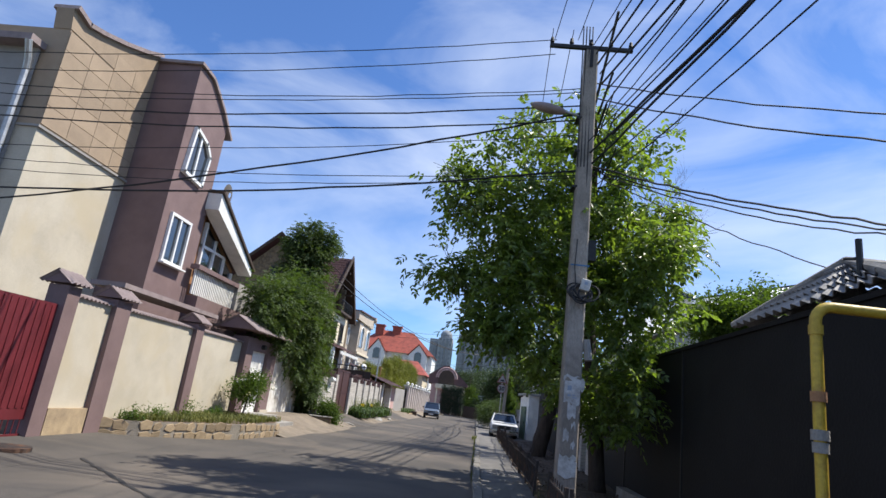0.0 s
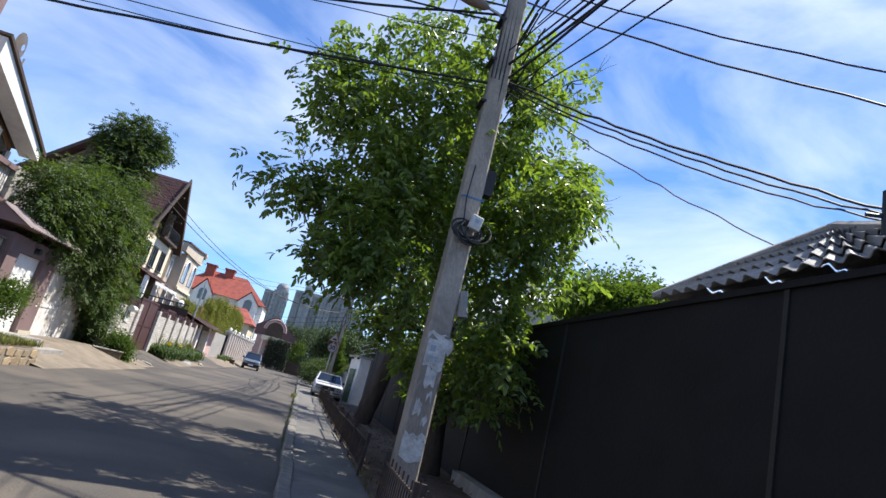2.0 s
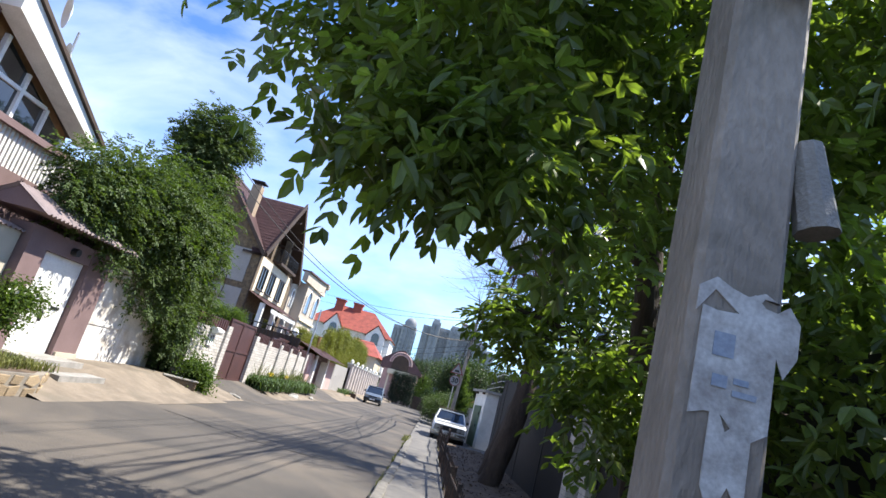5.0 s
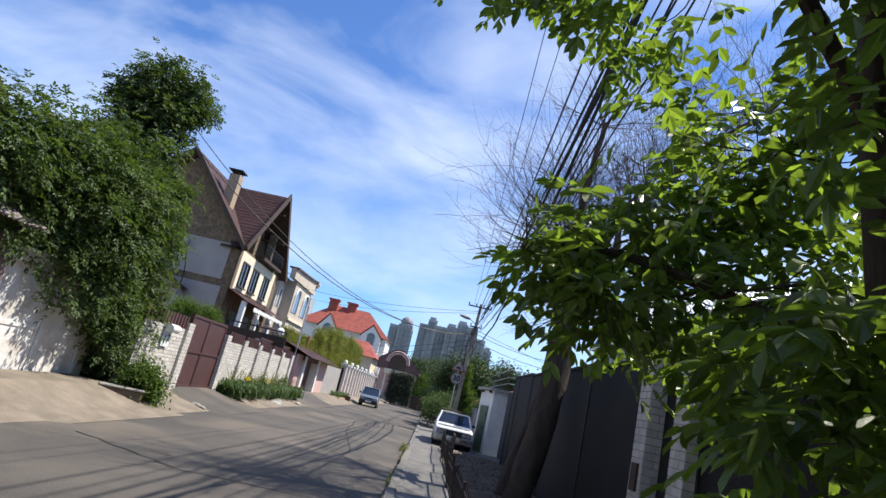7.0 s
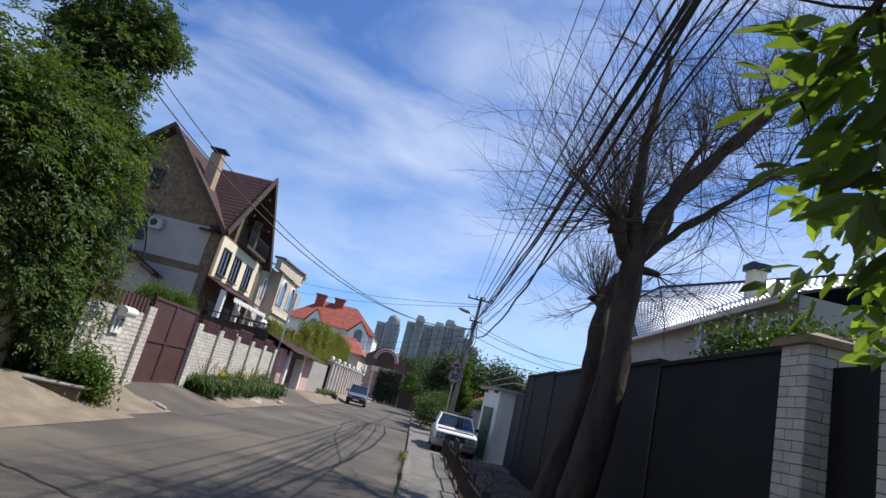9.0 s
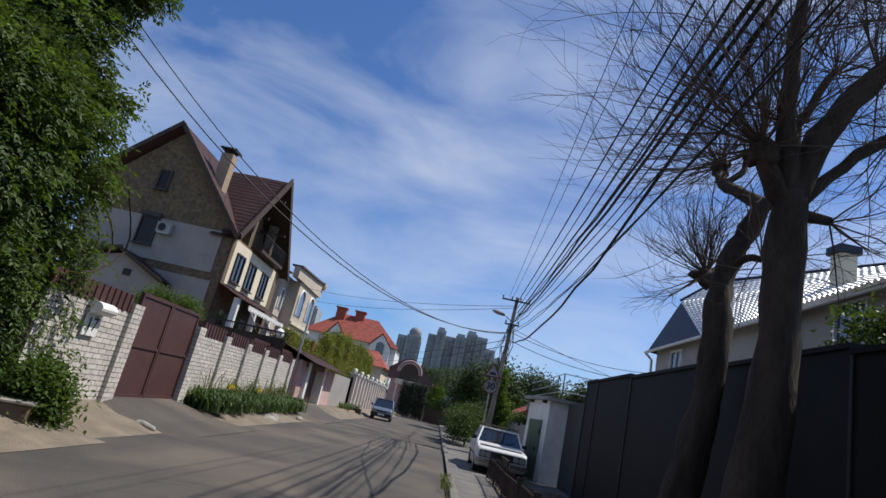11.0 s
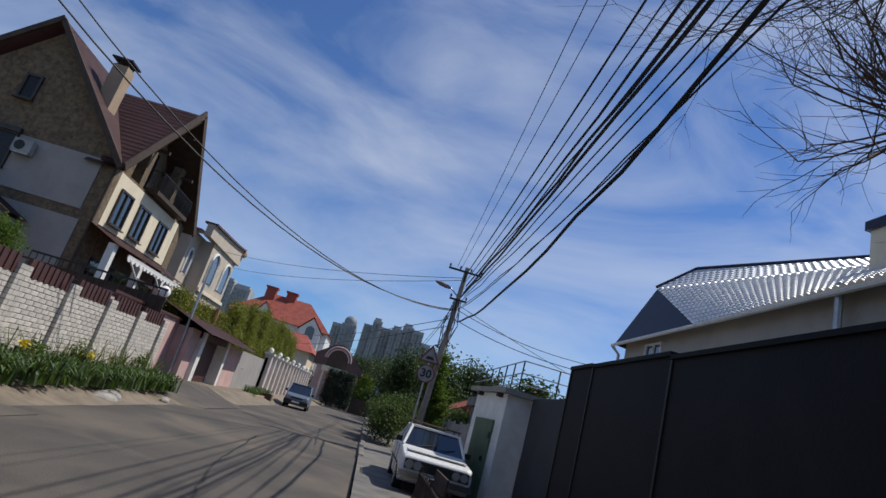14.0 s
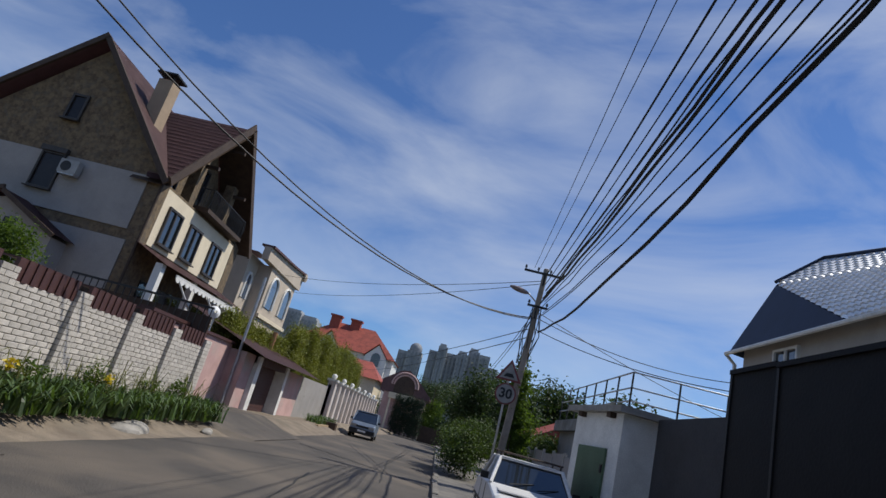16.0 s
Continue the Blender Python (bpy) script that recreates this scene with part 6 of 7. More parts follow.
# ---- plants ----
LEAF = mat("walnut_leaf", (0.15, 0.205, 0.06), 0.33, (0.10, 0.15, 0.042), 1.5, fine=20, bump=0.05, island=0.45, trans=0.52, spec=0.6)
CREEPER = mat("creeper_leaf", (0.095, 0.135, 0.05), 0.6, (0.055, 0.085, 0.03), 0.8, fine=20, bump=0.0, island=0.4, trans=0.27, spec=0.3)
CREEPERLIGHT = mat("young_creeper_leaf", (0.095, 0.145, 0.042), 0.75, (0.06, 0.098, 0.028), 1.0, fine=20, bump=0.0, island=0.25, trans=0.45, spec=0.15)
SHRUB = mat("shrub_leaf", (0.075, 0.115, 0.03), 0.6, (0.045, 0.075, 0.02), 0.9, fine=20, bump=0.05, island=0.5, trans=0.25)
DARKTREE = mat("dark_foliage", (0.045, 0.075, 0.024), 0.6, (0.028, 0.048, 0.016), 0.6, fine=10, bump=0.05, island=0.5, trans=0.25)
CONIFER = mat("yellow_green_conifer", (0.2, 0.205, 0.035), 0.6, (0.11, 0.13, 0.024), 0.8, fine=10, bump=0.05, island=0.4, trans=0.25)
CYPRESS = mat("cypress", (0.02, 0.042, 0.02), 0.7, (0.012, 0.026, 0.012), 0.8, fine=10, bump=0.05, island=0.4, trans=0.1)
IRIS = mat("iris_blade", (0.085, 0.135, 0.045), 0.5, (0.055, 0.095, 0.03), 2.0, fine=20, bump=0.05, island=0.45, trans=0.25)
DRYGRASS = mat("dry_grass", (0.16, 0.16, 0.05), 0.8, (0.09, 0.11, 0.03), 2.0, fine=20, bump=0.05, island=0.5, trans=0.2)
BARK = mat("bark", (0.07, 0.05, 0.037), 0.95, (0.032, 0.023, 0.017), 5.0, fine=35, bump=0.9, stretch=(1, 1, 0.25))
TWIG = mat("twig", (0.13, 0.095, 0.07), 0.9, (0.085, 0.06, 0.045), 5.0, fine=30, bump=0.2)
YELLOWF = mat("yellow_petal", (0.7, 0.55, 0.05), 0.6, (0.6, 0.45, 0.03), 5, fine=20, bump=0, trans=0.2)
WHITEF = mat("white_petal", (0.75, 0.72, 0.66), 0.6, (0.6, 0.57, 0.5), 5, fine=20, bump=0, trans=0.2)


def raw_mesh(name, verts, faces, material, parent=None, label="", kind=""):
    me = bpy.data.meshes.new(name)
    me.from_pydata(verts.tolist() if hasattr(verts, "tolist") else verts, [], faces.tolist() if hasattr(faces, "tolist") else faces)
    me.materials.append(material)
    ob = new(name, me)
    ob.parent = parent
    return tagged(ob, label, "", "", kind)


def leaves(name, centres, size, width, material, seed, parent=None, droop=0.35, flutter=0.6):
    """Many single leaves: a folded blade of two quads at each centre, turned at random and hanging a little."""
    g = np.random.default_rng(seed)
    c = np.asarray(centres, float)
    n = len(c)
    ax = g.normal(size=(n, 3))
    ax[:, 2] = ax[:, 2] * 0.6 - droop
    ax /= np.linalg.norm(ax, axis=1)[:, None]
    up = g.normal(size=(n, 3)) * flutter + np.array([0, 0, 1.0])
    side = np.cross(ax, up)
    side /= np.linalg.norm(side, axis=1)[:, None]
    nrm = np.cross(side, ax)
    s = size * g.uniform(0.6, 1.25, n)[:, None]
    w = width * g.uniform(0.7, 1.2, n)[:, None]
    base, tip = c, c + ax * s
    mid = c + ax * s * 0.45
    lift = nrm * w * 0.25
    l, r = mid - side * w * 0.5 + lift, mid + side * w * 0.5 + lift
    verts = np.stack([base, l, tip, r], 1).reshape(-1, 3)
    idx = np.arange(n)[:, None] * 4
    faces = np.concatenate([idx + np.array([0, 1, 2]), idx + np.array([0, 2, 3])], 1).reshape(-1, 3)
    return raw_mesh(name, verts, faces, material, parent)


def cloud(blobs, per, g, shell=0.55, clump=0.28, sub=26):
    """Points in clumps spread over ellipsoids (x, y, z, rx, ry, rz, share)."""
    out = []
    for x, y, z, rx, ry, rz, share in blobs:
        n = max(1, int(per * share / sub))
        d = g.normal(size=(n, 3))
        d /= np.linalg.norm(d, axis=1)[:, None]
        rad = shell + (1 - shell) * g.random(n) ** 0.7
        rad *= 0.85 + 0.3 * np.sin(d[:, 0] * 5 + d[:, 2] * 7 + x) * np.cos(d[:, 1] * 6 + z)
        cen = np.array([x, y, z]) + d * rad[:, None] * np.array([rx, ry, rz])
        pts = cen[:, None, :] + g.normal(size=(n, sub, 3)) * clump * np.array([1, 1, 0.75])
        out.append(pts.reshape(-1, 3))
    return np.concatenate(out)


def limb(bm, pts, r0, r1, sides=8):
    """A branch through points, smoothed, tapering."""
    p = [Vector(q) for q in pts]
    fine = []
    for i in range(len(p) - 1):
        a, b, c, d = p[max(0, i - 1)], p[i], p[i + 1], p[min(len(p) - 1, i + 2)]
        for k in range(4):
            t = k / 4
            fine.append(0.5 * ((2 * b) + (c - a) * t + (2 * a - 5 * b + 4 * c - d) * t * t + (3 * b - a - 3 * c + d) * t ** 3))
    fine.append(p[-1])
    tube(bm, fine, r0, sides, r1)


def twigs(bm, start, way, length, r, depth, g, spread=0.55, lift=0.1, count=3):
    p = Vector(start)
    d = Vector(way).normalized()
    pts = [p.copy()]
    for k in range(4):
        d = (d + Vector((g.gauss(0, 0.13), g.gauss(0, 0.13), g.gauss(lift * 0.5, 0.1)))).normalized()
        p = p + d * length / 4
        pts.append(p.copy())
    tube(bm, pts, r, 5 if depth > 1 else 3, r * 0.45)
    if depth > 0:
        for k in range(count):
            q = pts[g.choice((1, 2, 3, 4))]
            nd = (d + Vector((g.gauss(0, spread), g.gauss(0, spread), g.gauss(lift, spread * 0.8)))).normalized()
            twigs(bm, q, nd, length * g.uniform(0.5, 0.8), r * 0.5, depth - 1, g, spread, lift, count)


# ---- leafy tree by the near pole ----
g = np.random.default_rng(7)
tree = thing("walnut_tree", (0, 0, 0), "leafy green tree with drooping bright leaves behind a pole", "tree")
bm = bmesh.new()
T = [(2.85, 14.7, 0.0), (2.72, 14.75, 1.5), (2.55, 14.8, 3.0), (2.45, 14.8, 4.6), (2.3, 14.2, 6.8), (2.1, 13.6, 8.8)]
limb(bm, T, 0.2, 0.05, 10)
part("trunk", bm, BARK, tree, smooth=True)
BOUGHS = [((2.55, 14.8, 3.0), (1.8, 14.3, 3.9), (0.8, 12.8, 4.1), (-0.45, 11.8, 3.9)), ((2.5, 14.8, 3.6), (1.6, 13.2, 4.6), (0.6, 12.0, 5.4), (-0.4, 11.4, 5.9)), ((2.45, 14.8, 4.4), (2.6, 13.0, 5.2), (2.4, 11.4, 6.2), (2.0, 10.3, 6.8)), ((2.6, 14.8, 2.6), (3.0, 13.0, 3.3), (3.2, 11.5, 3.6), (3.1, 10.6, 3.9)), ((2.45, 14.8, 4.0), (3.4, 14.2, 5.0), (4.2, 13.4, 5.6)), ((2.4, 14.8, 4.8), (2.0, 15.6, 5.6), (1.9, 16.2, 6.0)), ((2.65, 14.8, 2.1), (2.1, 15.6, 2.55), (1.6, 15.9, 2.72), (1.1, 15.95, 2.68)), ((2.5, 14.8, 3.4), (2.6, 16.0, 3.7), (2.6, 16.8, 3.8)), ((2.7, 14.75, 1.9), (2.9, 13.4, 2.3), (2.9, 12.2, 2.2)), ((2.3, 14.2, 6.4), (1.2, 13.4, 7.4), (0.6, 13.0, 7.8)), ((2.4, 14.5, 5.6), (3.2, 12.8, 6.8), (3.3, 11.8, 7.3))]
BOUGHS = [tuple((x + (x - 2.5) * 0.12, 14.8 - (14.8 - y) * (0.55 if y < 14.5 else 1.0), z * 1.1) for x, y, z in b) for b in BOUGHS]
for pts in BOUGHS:
    bm = bmesh.new()
    limb(bm, pts, 0.055, 0.014, 6)
    rr = random.Random(int(pts[1][0] * 100))
    for q in pts[1:]:
        for _ in range(3):
            twigs(bm, q, (rr.gauss(0.2, 1), rr.gauss(0, 1), rr.gauss(0.1, 0.6)), 0.55, 0.013, 1, rr)
    part("limb", bm, BARK, tree)
# sprays: leaflets in pairs along a drooping stalk
def sprays(centres, seed, size=0.15, width=0.066, length=0.36, ways=None, hang=0.35):
    g = np.random.default_rng(seed)
    c = np.asarray(centres)
    n = len(c)
    ax = g.normal(size=(n, 3))
    if ways is not None:
        ax = ax * 0.55 + ways
    ax[:, 2] = ax[:, 2] * 0.6 - hang
    ax /= np.linalg.norm(ax, axis=1)[:, None]
    side = np.cross(ax, g.normal(size=(n, 3)) * 0.35 + np.array([0, 0, 1.0]))
    side /= np.linalg.norm(side, axis=1)[:, None]
    nrm = np.cross(side, ax)
    vs = []
    for u, s in ((0.28, 1), (0.3, -1), (0.6, 1), (0.62, -1), (0.9, 1), (0.92, -1), (1.0, 0)):
        b0 = c + ax * length * u - np.array([0, 0, 0.28 * length]) * u * u
        d = ax * 0.75 + side * s * 0.85 - np.array([0, 0, 0.42]) + g.normal(size=(n, 3)) * 0.18
        d /= np.linalg.norm(d, axis=1)[:, None]
        w = np.cross(d, nrm + g.normal(size=(n, 3)) * 0.25)
        w /= np.linalg.norm(w, axis=1)[:, None]
        L = size * g.uniform(0.65, 1.2, n)[:, None]
        W = width * g.uniform(0.8, 1.2, n)[:, None]
        up = np.cross(w, d) * W * 0.2
        vs.append(np.stack([b0, b0 + d * L * 0.35 - w * W * 0.5 + up, b0 + d * L * 0.75 - w * W * 0.36 + up, b0 + d * L, b0 + d * L * 0.75 + w * W * 0.36 + up, b0 + d * L * 0.35 + w * W * 0.5 + up], 1))
    verts = np.concatenate(vs).reshape(-1, 3)
    idx = np.arange(len(verts) // 6)[:, None] * 6
    faces = np.concatenate([idx + np.array([0, 1, 2, 3]), idx + np.array([0, 3, 4, 5])], 1).reshape(-1, 4)
    return verts, faces


def tufts_on(blobs, count, g, lump=0.3, per=9, spread=0.13):
    """Tufts over ellipsoids (x, y, z, rx, ry, rz, share), lumpy, each tuft a few sprays pointing outwards: their roots and ways."""
    roots, ways = [], []
    for x, y, z, rx, ry, rz, share in blobs:
        n = max(1, int(count * share / per))
        d = g.normal(size=(n, 3))
        d /= np.linalg.norm(d, axis=1)[:, None]
        q = d * np.array([rx, ry, rz])
        rad = 0.86 + lump * np.sin(q[:, 0] * 6.1 + x) * np.cos(q[:, 1] * 5.3 + y * 2) + lump * 0.8 * np.sin(q[:, 2] * 6.7 + q[:, 1] * 3.1) + g.normal(size=n) * 0.07
        c = np.array([x, y, z]) + q * rad[:, None]
        roots.append((c[:, None, :] + g.normal(size=(n, per, 3)) * spread).reshape(-1, 3))
        ways.append((d[:, None, :] + g.normal(size=(n, per, 3)) * 0.45).reshape(-1, 3))
    return np.concatenate(roots), np.concatenate(ways)


tips = []
for pts in BOUGHS:
    for a, b in zip(pts[1:], pts[2:]):
        for u in (0.0, 0.35, 0.7, 1.0):
            tips.append(np.array(a) * (1 - u) + np.array(b) * u)
tips = np.array(tips)
pts = np.concatenate([
    tips[:, None, :].repeat(12, 1).reshape(-1, 3) + g.normal(size=(len(tips) * 12, 3)) * np.array([0.32, 0.32, 0.26]),
    cloud([(1.65, 13.0, 6.1, 2.7, 1.9, 3.1, 0.6), (1.6, 13.4, 5.4, 1.8, 1.2, 1.9, 0.16), (-0.7, 13.0, 6.4, 0.9, 0.8, 1.2, 0.1), (-1.0, 12.8, 4.3, 0.45, 0.4, 0.24, 0.025), (-0.6, 12.9, 4.4, 0.5, 0.4, 0.35, 0.03), (1.2, 14.0, 3.6, 1.1, 0.9, 0.7, 0.06), (3.0, 12.8, 3.9, 1.1, 1.2, 1.4, 0.12), (2.9, 12.6, 2.4, 0.4, 1.0, 0.6, 0.05), (0.2, 13.2, 4.8, 1.0, 0.9, 1.2, 0.09), (0.5, 12.0, 3.2, 0.6, 0.4, 0.4, 0.045), (3.3, 11.9, 4.7, 0.8, 0.7, 0.9, 0.08), (0.3, 12.0, 4.3, 0.9, 0.7, 0.8, 0.06), (0.6, 11.8, 5.8, 1.3, 0.8, 1.0, 0.08), (3.6, 13.4, 5.8, 0.9, 1.0, 1.6, 0.06), (2.0, 14.9, 6.2, 1.6, 1.2, 1.2, 0.08), (0.15, 12.3, 3.3, 0.6, 0.6, 0.6, 0.07), (0.8, 12.3, 3.1, 0.6, 0.5, 0.5, 0.07)], 2700, g, 0.6, 0.2, 14),
    cloud([(2.3, 16.1, 3.5, 0.9, 0.7, 0.55, 0.1), (1.3, 16.1, 2.8, 0.5, 0.35, 0.22, 0.12), (2.7, 16.2, 3.6, 0.9, 0.9, 0.7, 0.07), (2.05, 14.3, 2.1, 0.5, 0.6, 0.7, 0.26), (2.8, 14.4, 1.9, 0.5, 0.8, 0.6, 0.2), (2.2, 16.2, 4.4, 0.9, 0.7, 0.4, 0.08), (1.3, 16.0, 5.0, 0.8, 0.5, 0.3, 0.1), (0.5, 16.3, 5.7, 1.1, 0.5, 0.3, 0.14), (2.9, 15.9, 4.9, 0.9, 0.7, 0.5, 0.08), (2.4, 16.0, 3.2, 1.0, 0.9, 0.9, 0.09), (2.85, 15.7, 2.7, 0.6, 0.8, 0.6, 0.09), (1.6, 16.2, 3.2, 0.6, 0.5, 0.5, 0.09), (2.4, 17.0, 2.9, 0.8, 0.8, 0.6, 0.12), (2.7, 13.0, 2.5, 0.5, 0.9, 0.7, 0.1), (3.0, 12.3, 1.9, 0.35, 0.9, 0.5, 0.08), (3.0, 16.2, 4.0, 0.8, 0.8, 0.7, 0.07)], 720, g, 0.3, 0.2, 10)])
near = np.hypot(pts[:, 0] - 0.4, pts[:, 2] - 1.7)
keep = (pts[:, 2] > 1.4) & ~((pts[:, 0] < 1.75) & (pts[:, 1] > 11.0) & (pts[:, 1] < 15.2) & (pts[:, 2] < 1.9 + 0.95 * (pts[:, 1] - 11.45))) & ~((near < 1.15) & (pts[:, 1] > 10)) & ~((pts[:, 1] > 15.2) & (pts[:, 2] < 2.0 + 0.45 * np.clip(2.6 - pts[:, 0], 0, 2))) & ~((pts[:, 0] > 3.3) & (pts[:, 2] < 3.2)) & (pts[:, 0] > -1.9) & ~((pts[:, 1] > 15.2) & (pts[:, 0] < 0.95) & (pts[:, 2] < 3.3)) & ~((pts[:, 1] > 14.8) & (pts[:, 0] < 1.25) & (pts[:, 2] > 3.2) & (pts[:, 2] < 4.4))
pts = pts[keep]
v, f = sprays(pts, 8, 0.145, 0.064, 0.33)
raw_mesh("crown", v, f, LEAF, tree)

# ---- creeper over the white gate, with the tree behind ----
cr = thing("creeper", (0, 0, 0), "dense green creeper hanging over a white gate and wall", "creeper")
rr = random.Random(5)
for k in range(14):
    y = 23.5 + k * 0.5
    bm = bmesh.new()
    limb(bm, [(-7.9, 27.5 + 0.1 * k, 0.2), (-7.7 + rr.uniform(-0.2, 0.2), 26.5 + 0.15 * k, 2.0), (-7.9, y, 3.4), (-7.6 + rr.uniform(-0.3, 0.3), y - 1.5, 4.4)], 0.04, 0.012, 5)
    part("stem", bm, BARK, cr)
MASSES = [(-7.95, 21.4, 4.25, 0.6, 1.0, 0.75, 0.08), (-7.9, 22.9, 4.5, 0.75, 1.4, 1.05, 0.15), (-7.8, 24.5, 4.6, 0.85, 1.5, 1.3, 0.19), (-7.8, 25.85, 4.5, 0.85, 1.25, 1.45, 0.19), (-8.0, 26.7, 4.3, 0.65, 0.9, 1.6, 0.16), (-7.6, 27.25, 2.1, 0.45, 0.8, 1.55, 0.15), (-7.5, 26.7, 2.0, 0.42, 0.6, 1.3, 0.07), (-7.75, 24.3, 3.15, 0.35, 1.8, 0.4, 0.05), (-7.65, 25.5, 2.8, 0.42, 0.9, 0.7, 0.07)]
roots, ways = tufts_on(MASSES, 15000, g, 0.4)
ok = roots[:, 2] > 0.4
roots, ways = roots[ok], ways[ok]
young = g.random(len(roots)) < 0.28
v, f = sprays(roots[~young], 11, 0.105, 0.042, 0.3, ways[~young], 0.25)
raw_mesh("foliage", v, f, CREEPER, cr)
v, f = sprays(roots[young] + ways[young] * 0.05, 12, 0.1, 0.042, 0.28, ways[young], 0.15)
raw_mesh("young_foliage", v, f, CREEPERLIGHT, cr)
leaves("inner_foliage", cloud(MASSES, 14000, g, 0.35, 0.12, 30), 0.13, 0.07, CREEPER, 19, cr, 0.3, 0.5)
tr2 = thing("dark_tree", (0, 0, 0), "tall dark green tree rising above the creeper", "tree")
bm = bmesh.new()
limb(bm, [(-8.8, 27.4, 0.2), (-8.7, 27.3, 2.5), (-8.6, 27.1, 4.8), (-8.55, 27.0, 6.6), (-8.5, 27.0, 8.3)], 0.16, 0.04, 9)
part("trunk", bm, BARK, tr2)
DOME = [(-8.47, 26.8, 8.35, 0.9, 0.9, 0.7, 0.24), (-9.07, 26.8, 7.95, 0.65, 0.8, 0.45, 0.12), (-7.97, 26.8, 8.0, 0.55, 0.7, 0.55, 0.14), (-8.47, 26.2, 7.4, 0.9, 0.5, 0.35, 0.1), (-9.27, 26.8, 6.8, 0.6, 0.6, 0.3, 0.08), (-8.32, 26.7, 6.85, 0.6, 0.65, 0.45, 0.1), (-8.67, 26.6, 6.1, 0.8, 0.8, 0.6, 0.11), (-8.17, 26.8, 5.9, 0.45, 0.6, 0.6, 0.11)]
for x, y, z, rx, ry, rz, share in DOME:
    bm = bmesh.new()
    limb(bm, [(-8.6, 27.1, z - 1.1), ((x - 8.6) / 2, (y + 27.1) / 2, z - 0.5), (x, y, z)], 0.05, 0.015, 6)
    part("limb", bm, BARK, tr2)
roots, ways = tufts_on(DOME, 4600, g, 0.2, 8, 0.12)
v, f = sprays(roots, 13, 0.11, 0.045, 0.26, ways, 0.1)
raw_mesh("crown", v, f, CREEPER, tr2)
leaves("inner_crown", cloud(DOME, 4200, g, 0.3, 0.13, 20), 0.13, 0.06, CREEPER, 18, tr2, 0.3, 0.5)

# ---- pollarded bare tree ----
bt = thing("bare_tree", (0, 0, 0), "pollarded leafless tree with two thick brown trunks", "tree")
TR = [
    ([(2.42, 23.65, 0.0), (2.6, 23.75, 0.9), (2.85, 23.8, 2.3), (2.9, 23.8, 3.8), (2.92, 23.8, 4.75)], 0.27, 0.18),
    ([(2.5, 25.5, 0.0), (2.72, 25.65, 1.0), (3.06, 25.8, 2.4), (3.15, 25.85, 3.7), (3.26, 26.0, 4.45), (3.55, 26.1, 5.05), (3.88, 26.2, 5.75)], 0.24, 0.13),
    ([(2.92, 23.8, 4.65), (2.78, 23.7, 5.6), (2.76, 23.6, 6.6), (2.92, 23.5, 8.3)], 0.13, 0.06),
    ([(2.95, 23.8, 4.65), (3.2, 23.75, 5.5), (3.75, 23.6, 6.4), (4.4, 23.5, 7.25), (5.1, 23.3, 8.2), (6.2, 23.1, 9.1)], 0.17, 0.05),
    ([(2.9, 23.8, 4.55), (2.66, 23.72, 4.8), (2.52, 23.68, 5.15)], 0.12, 0.10),
    ([(3.0, 23.8, 4.6), (3.45, 23.75, 5.2), (4.1, 23.7, 5.8), (4.95, 23.7, 6.6), (5.8, 23.7, 7.2)], 0.08, 0.03),
    ([(3.0, 23.8, 4.5), (3.2, 23.75, 4.5), (3.3, 23.7, 4.45)], 0.08, 0.05),
    ([(3.2, 25.9, 4.2), (3.28, 26.4, 4.42), (3.36, 26.9, 4.6)], 0.13, 0.10),
    ([(3.88, 26.2, 5.7), (3.72, 26.7, 6.1), (3.6, 27.2, 6.45), (3.72, 27.6, 6.95)], 0.12, 0.09),
    ([(3.88, 26.2, 5.7), (4.25, 26.2, 6.3), (4.3, 26.1, 7.2), (4.7, 25.9, 8.2)], 0.12, 0.05),
    ([(3.62, 27.15, 6.4), (3.95, 27.2, 6.75), (4.0, 27.2, 7.1)], 0.07, 0.05),
    ([(3.3, 26.0, 4.5), (3.42, 25.7, 4.62), (3.52, 25.5, 4.55)], 0.06, 0.04),
]
for k, (p, a, b) in enumerate(TR):
    bm = bmesh.new()
    limb(bm, p, a, b, 14 if k < 2 else 9)
    for v in bm.verts:
        v.co += Vector((noise.noise(v.co * 4.0), noise.noise(v.co * 4.0 + Vector((9, 0, 0))), 0)) * 0.075
    if k in (4, 7, 8, 10):
        # swollen pollard knob at the end
        n0 = len(bm.verts)
        bmesh.ops.create_icosphere(bm, subdivisions=3, radius=b * 1.55, matrix=Matrix.Translation(p[-1]))
        bm.verts.ensure_lookup_table()
        for v in bm.verts[n0:]:
            v.co += (v.co - Vector(p[-1])) * 0.9 * noise.noise(v.co * 9.0)
    part("trunk" if k < 2 else "limb", bm, BARK, bt, smooth=True)
rr = random.Random(77)
